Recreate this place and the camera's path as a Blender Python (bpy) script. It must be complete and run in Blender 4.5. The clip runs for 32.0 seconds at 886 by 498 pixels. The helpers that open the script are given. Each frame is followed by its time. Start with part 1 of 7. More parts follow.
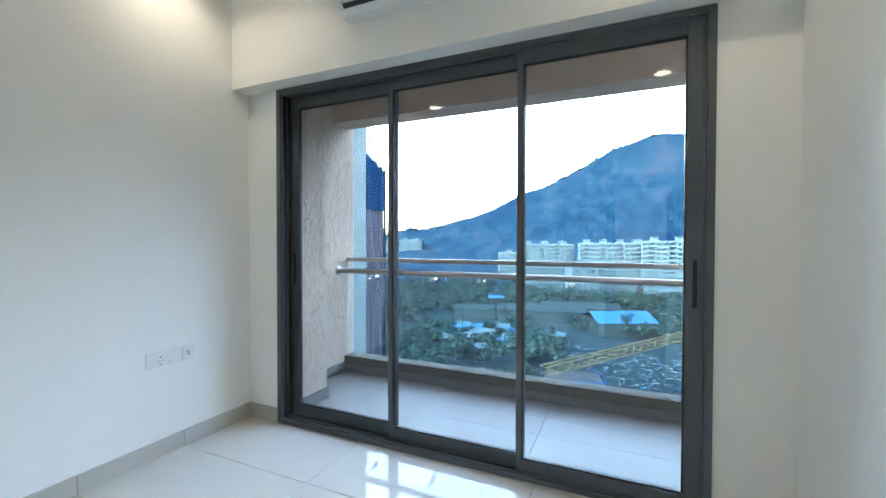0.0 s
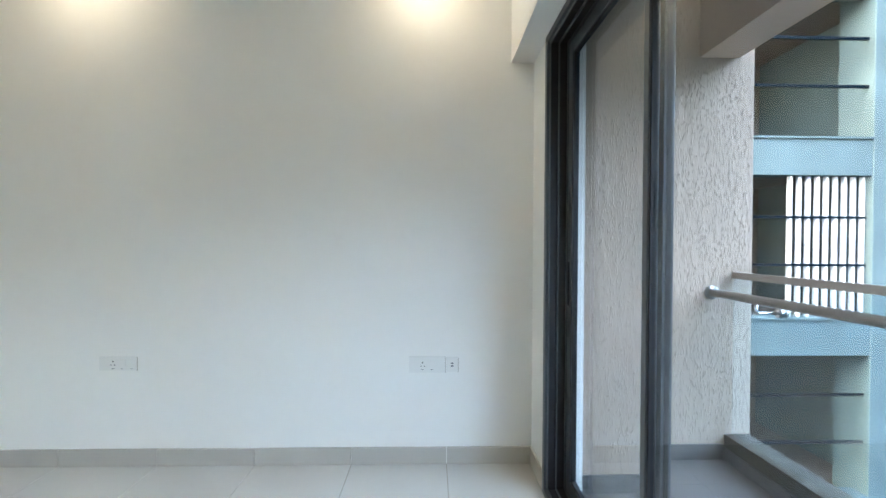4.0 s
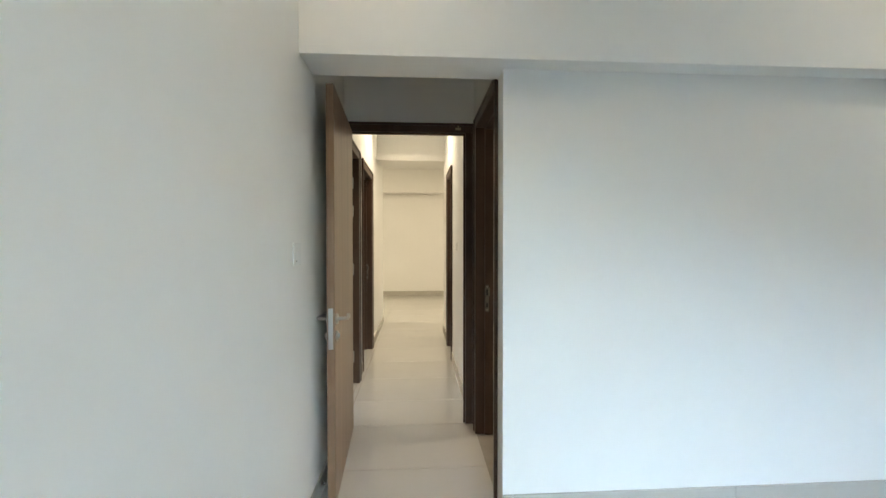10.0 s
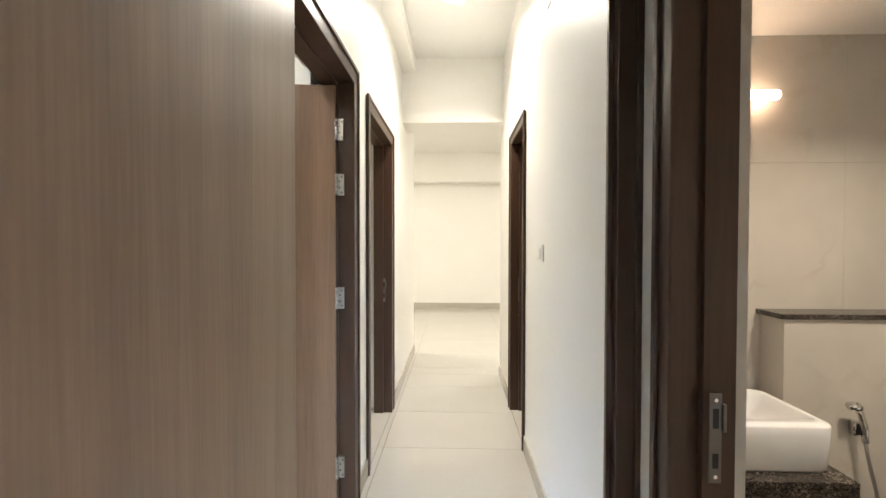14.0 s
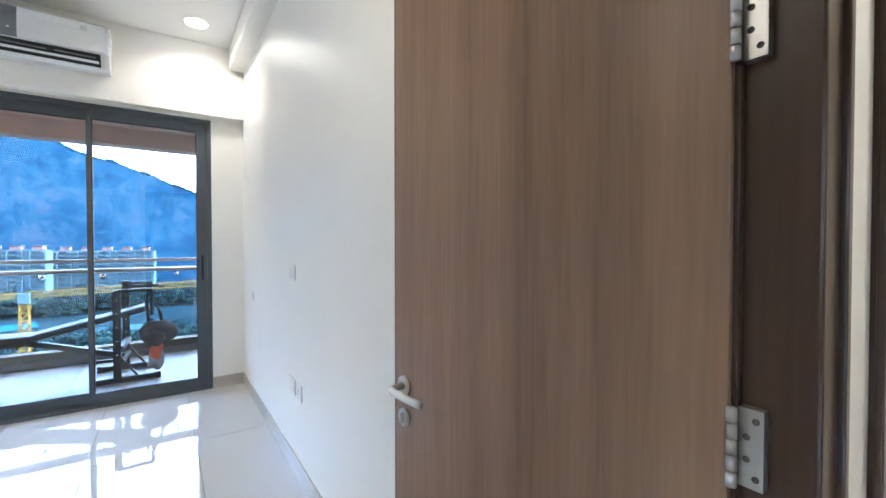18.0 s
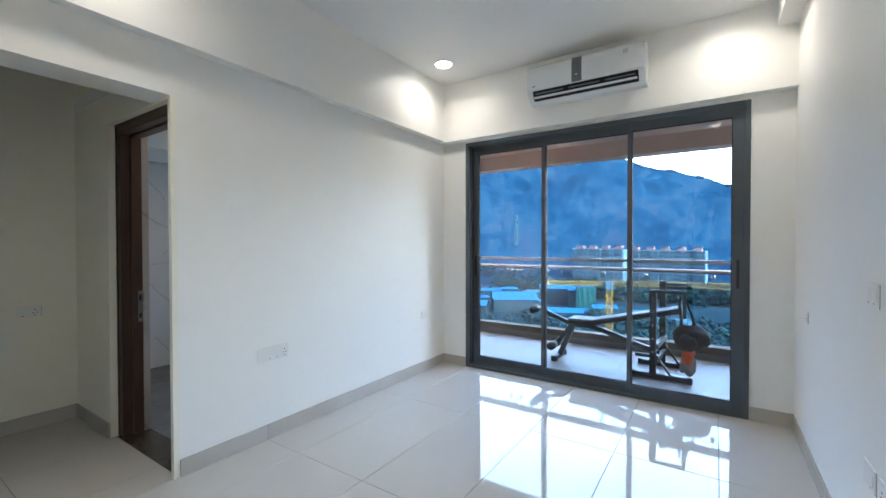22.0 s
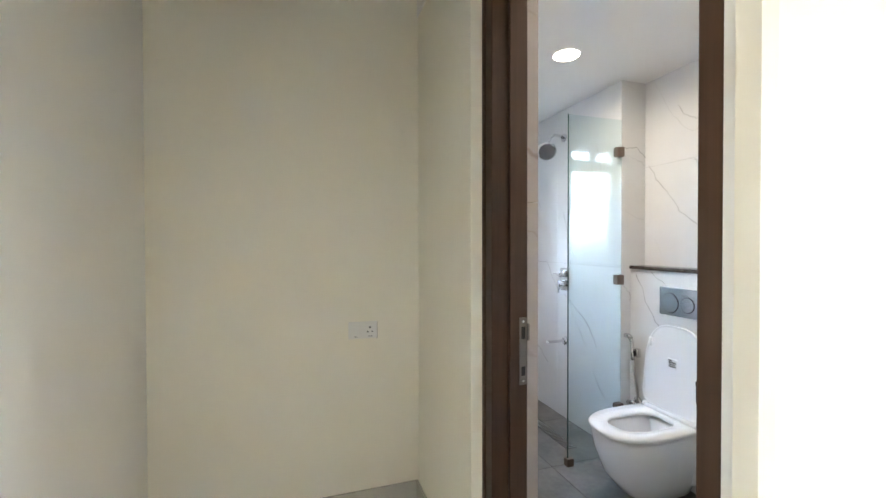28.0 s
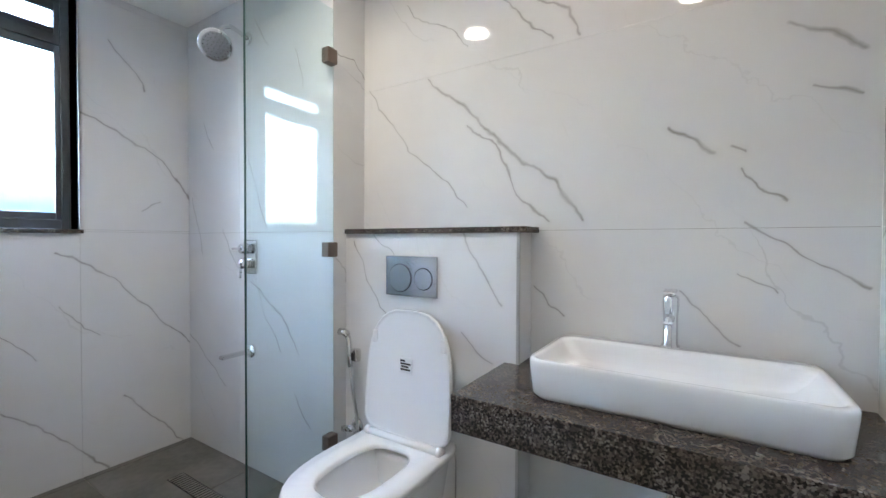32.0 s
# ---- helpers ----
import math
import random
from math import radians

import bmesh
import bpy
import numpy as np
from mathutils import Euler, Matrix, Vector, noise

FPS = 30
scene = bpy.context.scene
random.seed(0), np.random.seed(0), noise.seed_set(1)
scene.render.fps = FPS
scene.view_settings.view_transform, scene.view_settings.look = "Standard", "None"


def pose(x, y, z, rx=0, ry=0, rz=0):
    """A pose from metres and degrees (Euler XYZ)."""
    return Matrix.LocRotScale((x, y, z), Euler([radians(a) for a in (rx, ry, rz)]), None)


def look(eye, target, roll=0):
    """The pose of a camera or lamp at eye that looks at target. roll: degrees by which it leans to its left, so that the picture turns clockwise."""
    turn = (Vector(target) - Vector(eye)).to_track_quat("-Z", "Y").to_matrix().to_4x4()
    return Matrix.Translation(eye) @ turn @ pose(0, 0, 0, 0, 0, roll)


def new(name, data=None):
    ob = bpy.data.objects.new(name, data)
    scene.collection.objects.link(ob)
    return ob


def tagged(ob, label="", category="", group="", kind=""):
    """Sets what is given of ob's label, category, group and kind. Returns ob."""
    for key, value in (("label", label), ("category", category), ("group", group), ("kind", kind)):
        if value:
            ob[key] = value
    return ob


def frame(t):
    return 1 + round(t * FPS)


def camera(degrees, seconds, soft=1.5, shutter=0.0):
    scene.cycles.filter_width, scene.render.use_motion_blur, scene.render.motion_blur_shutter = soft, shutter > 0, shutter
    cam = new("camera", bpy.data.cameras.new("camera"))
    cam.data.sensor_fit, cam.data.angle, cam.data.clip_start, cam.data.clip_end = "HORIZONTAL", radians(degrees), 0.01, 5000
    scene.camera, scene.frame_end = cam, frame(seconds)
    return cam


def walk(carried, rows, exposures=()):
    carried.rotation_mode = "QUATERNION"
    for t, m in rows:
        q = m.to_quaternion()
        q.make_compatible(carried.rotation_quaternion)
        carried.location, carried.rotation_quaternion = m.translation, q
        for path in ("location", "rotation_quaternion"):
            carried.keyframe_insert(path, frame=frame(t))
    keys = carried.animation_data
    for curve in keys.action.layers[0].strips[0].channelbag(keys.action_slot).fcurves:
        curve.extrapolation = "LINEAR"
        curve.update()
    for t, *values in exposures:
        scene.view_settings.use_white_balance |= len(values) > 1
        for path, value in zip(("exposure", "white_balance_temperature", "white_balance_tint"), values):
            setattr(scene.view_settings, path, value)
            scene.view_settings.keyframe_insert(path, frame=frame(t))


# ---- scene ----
cam = camera(94.2, 32.0)
# seconds, x, y, z of the eye, yaw, pitch, roll in degrees
PATH = [
    (0, 2.531, -2.187, 1.283, 23.94, -0.97, -0.12),
    (0.5, 2.532, -1.970, 1.301, 27.11, -1.01, -0.09),
    (1, 2.508, -1.770, 1.297, 31.50, -1.22, 0.00),
    (1.5, 2.418, -1.567, 1.274, 36.88, -1.04, -0.09),
    (2, 2.336, -1.348, 1.277, 44.17, -1.13, -0.04),
    (2.5, 2.269, -1.146, 1.278, 52.68, -1.09, -0.13),
    (4.5, 2.488, -0.464, 1.294, 100.94, -0.57, -0.29),
    (5, 2.593, -0.393, 1.310, 111.72, -0.50, -0.21),
    (5.5, 2.696, -0.352, 1.326, 120.29, -0.39, 0.01),
    (6, 2.732, -0.352, 1.346, 127.66, -0.67, 0.16),
    (6.5, 2.753, -0.383, 1.351, 134.95, -0.72, 0.15),
    (7, 2.765, -0.449, 1.340, 142.11, -0.76, 0.15),
    (7.5, 2.749, -0.530, 1.325, 149.66, -0.73, 0.15),
    (8, 2.754, -0.625, 1.303, 156.99, -0.69, 0.16),
    (8.5, 2.755, -0.794, 1.295, 163.40, -0.81, 0.14),
    (9, 2.756, -1.003, 1.306, 169.02, -0.96, 0.14),
    (9.5, 2.732, -1.211, 1.294, 173.38, -1.01, 0.04),
    (10, 2.696, -1.471, 1.308, 176.39, -1.00, 0.03),
    (10.5, 2.707, -1.728, 1.288, 178.25, -0.99, 0.10),
    (11, 2.738, -1.982, 1.304, 179.30, -1.10, 0.18),
    (11.5, 2.729, -2.213, 1.306, 179.76, -1.13, 0.18),
    (12, 2.708, -2.466, 1.317, 179.93, -1.09, 0.00),
    (12.5, 2.711, -2.679, 1.309, 180.10, -1.05, -0.01),
    (13, 2.751, -2.908, 1.326, 180.33, -0.94, 0.14),
    (13.5, 2.737, -3.127, 1.325, 181.07, -1.01, 0.03),
    (15.5, 2.816, -4.042, 1.307, 189.67, -0.49, -0.10),
    (16, 2.834, -4.212, 1.311, 196.16, -0.31, -0.20),
    (16.5, 2.890, -4.345, 1.302, 203.40, -0.59, -0.15),
    (17, 2.949, -4.473, 1.304, 213.45, -0.61, -0.09),
    (17.5, 3.023, -4.573, 1.303, 224.17, -0.82, -0.03),
    (18, 3.083, -4.677, 1.313, 235.89, -0.92, 0.00),
    (18.5, 3.124, -4.739, 1.318, 247.63, -0.88, 0.08),
    (19, 3.191, -4.759, 1.324, 258.92, -0.96, 0.13),
    (19.5, 3.285, -4.768, 1.330, 269.13, -0.96, 0.14),
    (20, 3.354, -4.780, 1.333, 277.76, -0.98, 0.15),
    (20.5, 3.393, -4.813, 1.336, 285.42, -0.94, 0.10),
    (21, 3.424, -4.826, 1.336, 292.10, -0.95, 0.06),
    (21.5, 3.443, -4.826, 1.335, 298.01, -0.87, 0.09),
    (22, 3.467, -4.818, 1.328, 303.55, -0.79, 0.09),
    (22.5, 3.525, -4.766, 1.315, 309.33, -0.80, 0.12),
    (23, 3.610, -4.658, 1.312, 315.63, -0.77, 0.21),
    (23.5, 3.688, -4.516, 1.315, 322.20, -0.78, 0.16),
    (24, 3.786, -4.353, 1.315, 329.16, -0.83, 0.11),
    (24.5, 3.863, -4.184, 1.315, 335.13, -0.77, 0.07),
    (25, 3.879, -3.973, 1.313, 339.62, -1.04, 0.11),
    (25.5, 3.889, -3.728, 1.315, 342.94, -0.97, 0.17),
    (26, 3.902, -3.454, 1.310, 344.34, -1.26, 0.23),
    (26.5, 3.925, -3.189, 1.313, 345.12, -1.27, 0.23),
    (28.5, 4.080, -2.470, 1.210, 338.20, -0.50, 0.10),
    (29, 4.144, -2.290, 1.190, 333.74, -0.54, 0.17),
    (29.5, 4.188, -2.128, 1.182, 327.41, -0.97, 0.20),
    (30, 4.327, -2.037, 1.200, 321.91, -1.66, -0.51),
    (30.5, 4.478, -1.938, 1.129, 315.58, -0.97, -0.11),
    (31, 4.577, -1.884, 1.093, 309.92, -0.94, -0.02),
    (31.5, 4.658, -1.853, 1.075, 305.67, -1.12, -0.13),
    (32, 4.737, -1.822, 1.038, 302.55, -1.07, -0.23),
]
walk(cam, [(t, pose(x, y, z, 90 + pitch, roll, yaw)) for t, x, y, z, yaw, pitch, roll in PATH],
     exposures=[(0.0, 5.6, 7650, 8), (1.0, 5.6, 7650, 8), (2.5, 5.65, 7750, 8), (4.5, 5.7, 8100, 8), (6.0, 5.7, 8100, 8), (9.0, 5.72, 8000, 8), (12.0, 5.9, 7900, 9), (13.0, 6.2, 7250, 9), (16.0, 6.5, 6500, 10), (17.0, 6.25, 6400, 10), (18.0, 6.0, 6250, 10), (19.0, 5.4, 6050, 10), (20.0, 5.25, 6000, 10),
                (21.0, 5.3, 6150, 9), (24.0, 5.65, 6300, 9), (26.5, 6.2, 6700, 10), (28.5, 6.85, 7100, 10), (30.5, 6.65, 6900, 9), (32.0, 6.5, 6750, 10)])


# ---- world and light ----
world = bpy.data.worlds.new("sky")
scene.world = world
world.use_nodes = True
wn = world.node_tree.nodes
sky = wn.new("ShaderNodeTexSky")
sky.sky_type = "NISHITA"
sky.sun_disc = False
sky.sun_elevation, sky.sun_rotation = radians(32), radians(200)
sky.dust_density, sky.air_density, sky.ozone_density = 5.0, 1.0, 1.0
wn["Background"].inputs["Strength"].default_value = 0.15
world.node_tree.links.new(sky.outputs["Color"], wn["Background"].inputs["Color"])
sun = new("sun", bpy.data.lights.new("sun", "SUN"))
sun.data.energy, sun.data.angle, sun.data.color = 0.25, radians(12), (1.0, 0.93, 0.85)
sun.matrix_world = look((0, 0, 50), (math.sin(radians(200)) * -40, math.cos(radians(200)) * -40, 40))


# ---- materials ----
def mat(name, base, rough=0.5, metal=0.0, var=0.06, scale=6.0, bump=0.0, bscale=60.0, fine=0.0, spec=0.5, rvar=0.0, stretch=(1, 1, 1), coat=0.0, trans=0.0, ior=1.5):
    """Principled material with two scales of tone variation, a roughness variation and a fine bump."""
    m = bpy.data.materials.new(name)
    m.use_nodes = True
    nt = m.node_tree
    n, l = nt.nodes, nt.links
    b = n["Principled BSDF"]
    b.inputs["Base Color"].default_value = (*base, 1)
    b.inputs["Roughness"].default_value = rough
    b.inputs["Metallic"].default_value = metal
    b.inputs["Specular IOR Level"].default_value = spec
    b.inputs["Coat Weight"].default_value = coat
    b.inputs["Coat Roughness"].default_value = 0.08
    b.inputs["Transmission Weight"].default_value = trans
    b.inputs["IOR"].default_value = ior
    tc = n.new("ShaderNodeTexCoord")
    mp = n.new("ShaderNodeMapping")
    mp.inputs["Scale"].default_value = stretch
    l.new(tc.outputs["Object"], mp.inputs["Vector"])
    if var > 0:
        t1 = n.new("ShaderNodeTexNoise")
        t1.inputs["Scale"].default_value, t1.inputs["Detail"].default_value = scale, 6
        l.new(mp.outputs["Vector"], t1.inputs["Vector"])
        t2 = n.new("ShaderNodeTexNoise")
        t2.inputs["Scale"].default_value, t2.inputs["Detail"].default_value = scale * 9, 3
        l.new(mp.outputs["Vector"], t2.inputs["Vector"])
        mx = n.new("ShaderNodeMath")
        mx.operation = "MULTIPLY_ADD"
        l.new(t2.outputs["Fac"], mx.inputs[0])
        mx.inputs[1].default_value = 0.35
        l.new(t1.outputs["Fac"], mx.inputs[2])
        r = n.new("ShaderNodeValToRGB")
        r.color_ramp.elements[0].position, r.color_ramp.elements[1].position = 0.4, 0.95
        r.color_ramp.elements[0].color = (*[c * (1 - var) for c in base], 1)
        r.color_ramp.elements[1].color = (*[min(1, c * (1 + var)) for c in base], 1)
        l.new(mx.outputs[0], r.inputs["Fac"])
        l.new(r.outputs["Color"], b.inputs["Base Color"])
        if rvar > 0:
            rr = n.new("ShaderNodeMapRange")
            rr.inputs["To Min"].default_value, rr.inputs["To Max"].default_value = max(0.0, rough - rvar), rough + rvar
            l.new(t1.outputs["Fac"], rr.inputs["Value"])
            l.new(rr.outputs["Result"], b.inputs["Roughness"])
    if bump > 0:
        t3 = n.new("ShaderNodeTexNoise")
        t3.inputs["Scale"].default_value, t3.inputs["Detail"].default_value = bscale, 5
        l.new(mp.outputs["Vector"], t3.inputs["Vector"])
        bp = n.new("ShaderNodeBump")
        bp.inputs["Strength"].default_value, bp.inputs["Distance"].default_value = bump, 0.004
        l.new(t3.outputs["Fac"], bp.inputs["Height"])
        l.new(bp.outputs["Normal"], b.inputs["Normal"])
    return m


def wood(name, dark, light, rough=0.4, along="z"):
    """Straight-grained laminate: long streaks along one axis with fine pores."""
    m = bpy.data.materials.new(name)
    m.use_nodes = True
    n, l = m.node_tree.nodes, m.node_tree.links
    b = n["Principled BSDF"]
    b.inputs["Roughness"].default_value = rough
    b.inputs["Specular IOR Level"].default_value = 0.4
    tc, mp = n.new("ShaderNodeTexCoord"), n.new("ShaderNodeMapping")
    mp.inputs["Scale"].default_value = {"z": (9, 9, 0.35), "x": (0.35, 9, 9), "y": (9, 0.35, 9)}[along]
    l.new(tc.outputs["Object"], mp.inputs["Vector"])
    t1, t2 = n.new("ShaderNodeTexNoise"), n.new("ShaderNodeTexNoise")
    t1.inputs["Scale"].default_value, t1.inputs["Detail"].default_value, t1.inputs["Distortion"].default_value = 1.1, 8, 0.6
    t2.inputs["Scale"].default_value, t2.inputs["Detail"].default_value = 14.0, 4
    l.new(mp.outputs["Vector"], t1.inputs["Vector"])
    l.new(mp.outputs["Vector"], t2.inputs["Vector"])
    mx = n.new("ShaderNodeMath")
    mx.operation = "MULTIPLY_ADD"
    mx.inputs[1].default_value = 0.45
    l.new(t2.outputs["Fac"], mx.inputs[0])
    l.new(t1.outputs["Fac"], mx.inputs[2])
    r = n.new("ShaderNodeValToRGB")
    r.color_ramp.elements[0].position, r.color_ramp.elements[1].position = 0.45, 1.0
    r.color_ramp.elements[0].color, r.color_ramp.elements[1].color = (*dark, 1), (*light, 1)
    l.new(mx.outputs[0], r.inputs["Fac"])
    l.new(r.outputs["Color"], b.inputs["Base Color"])
    bp = n.new("ShaderNodeBump")
    bp.inputs["Strength"].default_value, bp.inputs["Distance"].default_value = 0.12, 0.001
    l.new(t2.outputs["Fac"], bp.inputs["Height"])
    l.new(bp.outputs["Normal"], b.inputs["Normal"])
    return m


def glowing(name, colour, strength):
    m = bpy.data.materials.new(name)
    m.use_nodes = True
    b = m.node_tree.nodes["Principled BSDF"]
    b.inputs["Base Color"].default_value = (0.8, 0.8, 0.8, 1)
    b.inputs["Emission Color"].default_value = (*colour, 1)
    b.inputs["Emission Strength"].default_value = strength
    return m


def clear_glass(name, tint, rough=0.0, reflect=1.0):
    """A thin pane: clear with a mirror-like share set by the angle."""
    m = bpy.data.materials.new(name)
    m.use_nodes = True
    n, l = m.node_tree.nodes, m.node_tree.links
    out = n["Material Output"]
    n.remove(n["Principled BSDF"])
    tr, gl, mix, fr = n.new("ShaderNodeBsdfTransparent"), n.new("ShaderNodeBsdfGlossy"), n.new("ShaderNodeMixShader"), n.new("ShaderNodeLayerWeight")
    tr.inputs["Color"].default_value = (*tint, 1)
    gl.inputs["Roughness"].default_value = rough
    fr.inputs["Blend"].default_value = 0.5
    pw, ma = n.new("ShaderNodeMath"), n.new("ShaderNodeMath")
    pw.operation, ma.operation = "POWER", "MULTIPLY_ADD"
    pw.inputs[1].default_value, ma.inputs[1].default_value, ma.inputs[2].default_value = 5.0, 0.9, 0.035 * reflect
    l.new(fr.outputs["Facing"], pw.inputs[0])
    l.new(pw.outputs[0], ma.inputs[0])
    l.new(ma.outputs[0], mix.inputs[0])
    l.new(tr.outputs[0], mix.inputs[1])
    l.new(gl.outputs[0], mix.inputs[2])
    l.new(mix.outputs[0], out.inputs["Surface"])
    return m


def marble(name, base, vein, freq=1.3, rough=0.08, strength=1.0, width=0.03, warp=0.55, cloud=0.05, lines=(), axis="x", at=0.0):
    """Polished stone-look tile: pale ground with long drifting slanted veins at two scales and faint clouds."""
    m = bpy.data.materials.new(name)
    m.use_nodes = True
    n, l = m.node_tree.nodes, m.node_tree.links
    b = n["Principled BSDF"]
    b.inputs["Roughness"].default_value = rough
    tc = n.new("ShaderNodeTexCoord")

    def maths(op, a, c, d=None):
        x = n.new("ShaderNodeMath")
        x.operation = op
        for k, v in enumerate((a, c, d)):
            if v is None:
                continue
            if isinstance(v, (int, float)):
                x.inputs[k].default_value = v
            else:
                l.new(v, x.inputs[k])
        return x.outputs[0]

    def noise_at(scale, detail, off, rough_=0.6):
        mp = n.new("ShaderNodeMapping")
        mp.inputs["Location"].default_value = off
        l.new(tc.outputs["Object"], mp.inputs["Vector"])
        t = n.new("ShaderNodeTexNoise")
        t.inputs["Scale"].default_value, t.inputs["Detail"].default_value, t.inputs["Roughness"].default_value = scale, detail, rough_
        l.new(mp.outputs["Vector"], t.inputs["Vector"])
        return t.outputs["Fac"]
    total = None
    for k, (fq, w, a, g0) in enumerate(((freq, width, 1.0, 0.46), (freq * 1.9, width * 1.2, 0.6, 0.50), (freq * 0.8, width * 4, 0.07, 0.45))):
        dt = n.new("ShaderNodeVectorMath")
        dt.operation = "DOT_PRODUCT"
        dt.inputs[1].default_value = (0.58 * fq, -0.62 * fq, (0.66 + 0.12 * k) * fq)
        l.new(tc.outputs["Object"], dt.inputs[0])
        u = maths("ADD", dt.outputs["Value"], maths("MULTIPLY", noise_at(1.5 + k, 6, (4.1 * k, 2.3, 1.1 * k), 0.52), warp * (2.2 + 0.6 * k)))
        d = maths("ABSOLUTE", maths("SUBTRACT", maths("FRACT", u, None), 0.5), None)
        wob = maths("MULTIPLY", noise_at(3.5, 3, (k, 7.0, 2.0)), w * 1.7)
        line = maths("SUBTRACT", 1.0, maths("DIVIDE", d, wob))
        line = maths("MAXIMUM", line, 0.0)
        line = maths("POWER", line, 0.45)
        gate = n.new("ShaderNodeMapRange")
        gate.inputs["From Min"].default_value, gate.inputs["From Max"].default_value = g0, g0 + 0.13
        l.new(noise_at(1.3 + 0.7 * k, 2, (9.0, 3.0 * k, 5.0)), gate.inputs["Value"])
        v = maths("MULTIPLY", maths("MULTIPLY", line, gate.outputs["Result"]), a * strength)
        total = v if total is None else maths("MAXIMUM", total, v)
    if lines:
        def vec(op, a, c=None, scale=None):
            x = n.new("ShaderNodeVectorMath")
            x.operation = op
            for k, v in enumerate((a, c)):
                if isinstance(v, (tuple, Vector)):
                    x.inputs[k].default_value = v
                elif v is not None:
                    l.new(v, x.inputs[k])
            if scale is not None:
                if isinstance(scale, float):
                    x.inputs["Scale"].default_value = scale
                else:
                    l.new(scale, x.inputs["Scale"])
            return x
        p = tc.outputs["Object"]
        for sc, amp in ((5.0, 0.10), (17.0, 0.016)):
            t = n.new("ShaderNodeTexNoise")
            t.inputs["Scale"].default_value, t.inputs["Detail"].default_value = sc, 3
            l.new(tc.outputs["Object"], t.inputs["Vector"])
            shift = vec("MULTIPLY", vec("SUBTRACT", t.outputs["Color"], (0.5, 0.5, 0.5)).outputs[0], (0, amp, amp) if axis == "x" else (amp, 0, amp))
            p = vec("ADD", p, shift.outputs[0]).outputs[0]
        drawn = None
        body = maths("MULTIPLY_ADD", noise_at(9.0, 3, (3.0, 1.0, 8.0)), 2.3, -0.12)
        for w, *pts in lines:
            for (u0, z0), (u1, z1) in zip(pts, pts[1:]):
                pa, pb = (Vector((at, u0, z0)), Vector((at, u1, z1))) if axis == "x" else (Vector((u0, at, z0)), Vector((u1, at, z1)))
                d = pb - pa
                rel = vec("SUBTRACT", p, pa).outputs[0]
                h = n.new("ShaderNodeMath")
                h.operation, h.use_clamp = "MULTIPLY", True
                l.new(vec("DOT_PRODUCT", rel, d).outputs["Value"], h.inputs[0])
                h.inputs[1].default_value = 1 / d.length_squared
                off = vec("SUBTRACT", rel, vec("SCALE", d, None, h.outputs[0]).outputs[0])
                v = maths("DIVIDE", vec("LENGTH", off.outputs[0]).outputs["Value"], w * 0.62)
                drawn = v if drawn is None else maths("MINIMUM", drawn, v)
        core = maths("MAXIMUM", maths("SUBTRACT", 1.0, maths("DIVIDE", drawn, body)), 0.0)
        soft = maths("MULTIPLY", maths("MAXIMUM", maths("SUBTRACT", 1.0, maths("MULTIPLY", drawn, 0.3)), 0.0), 0.10)
        total = maths("MAXIMUM", total, maths("MAXIMUM", maths("MULTIPLY", maths("MULTIPLY", maths("POWER", core, 0.8), 0.86), maths("MULTIPLY_ADD", noise_at(6.5, 4, (1.0, 5.0, 3.0)), 1.5, 0.08)), soft))
    mix = n.new("ShaderNodeMix")
    mix.data_type = "RGBA"
    mix.inputs["B"].default_value = (*vein, 1)
    l.new(total, mix.inputs["Factor"])
    cl = n.new("ShaderNodeValToRGB")
    cl.color_ramp.elements[0].position, cl.color_ramp.elements[1].position = 0.35, 0.7
    cl.color_ramp.elements[0].color = (*[c * (1 - cloud * 2) for c in base], 1)
    cl.color_ramp.elements[1].color = (*base, 1)
    l.new(noise_at(1.1, 4, (2.0, 2.0, 2.0)), cl.inputs["Fac"])
    l.new(cl.outputs["Color"], mix.inputs["A"])
    l.new(mix.outputs["Result"], b.inputs["Base Color"])
    return m


def granite(name, tones, scale, rough=0.15):
    """Polished stone of small grains in several tones."""
    m = bpy.data.materials.new(name)
    m.use_nodes = True
    n, l = m.node_tree.nodes, m.node_tree.links
    b = n["Principled BSDF"]
    b.inputs["Roughness"].default_value = rough
    tc, vo, sp, rp = n.new("ShaderNodeTexCoord"), n.new("ShaderNodeTexVoronoi"), n.new("ShaderNodeSeparateColor"), n.new("ShaderNodeValToRGB")
    nz, ad = n.new("ShaderNodeTexNoise"), n.new("ShaderNodeMath")
    vo.inputs["Scale"].default_value, nz.inputs["Scale"].default_value, nz.inputs["Detail"].default_value = scale, scale * 0.12, 4
    l.new(tc.outputs["Object"], vo.inputs["Vector"])
    l.new(tc.outputs["Object"], nz.inputs["Vector"])
    l.new(vo.outputs["Color"], sp.inputs["Color"])
    ad.operation = "MULTIPLY"
    l.new(sp.outputs["Red"], ad.inputs[0])
    l.new(nz.outputs["Fac"], ad.inputs[1])
    rp.color_ramp.interpolation = "CONSTANT"
    e = rp.color_ramp.elements
    e[0].color, e[1].position, e[1].color = (*tones[0], 1), 0.17, (*tones[1], 1)
    for p, c in ((0.32, tones[2]), (0.46, tones[3])):
        k = e.new(p)
        k.color = (*c, 1)
    l.new(ad.outputs[0], rp.inputs["Fac"])
    l.new(rp.outputs["Color"], b.inputs["Base Color"])
    return m


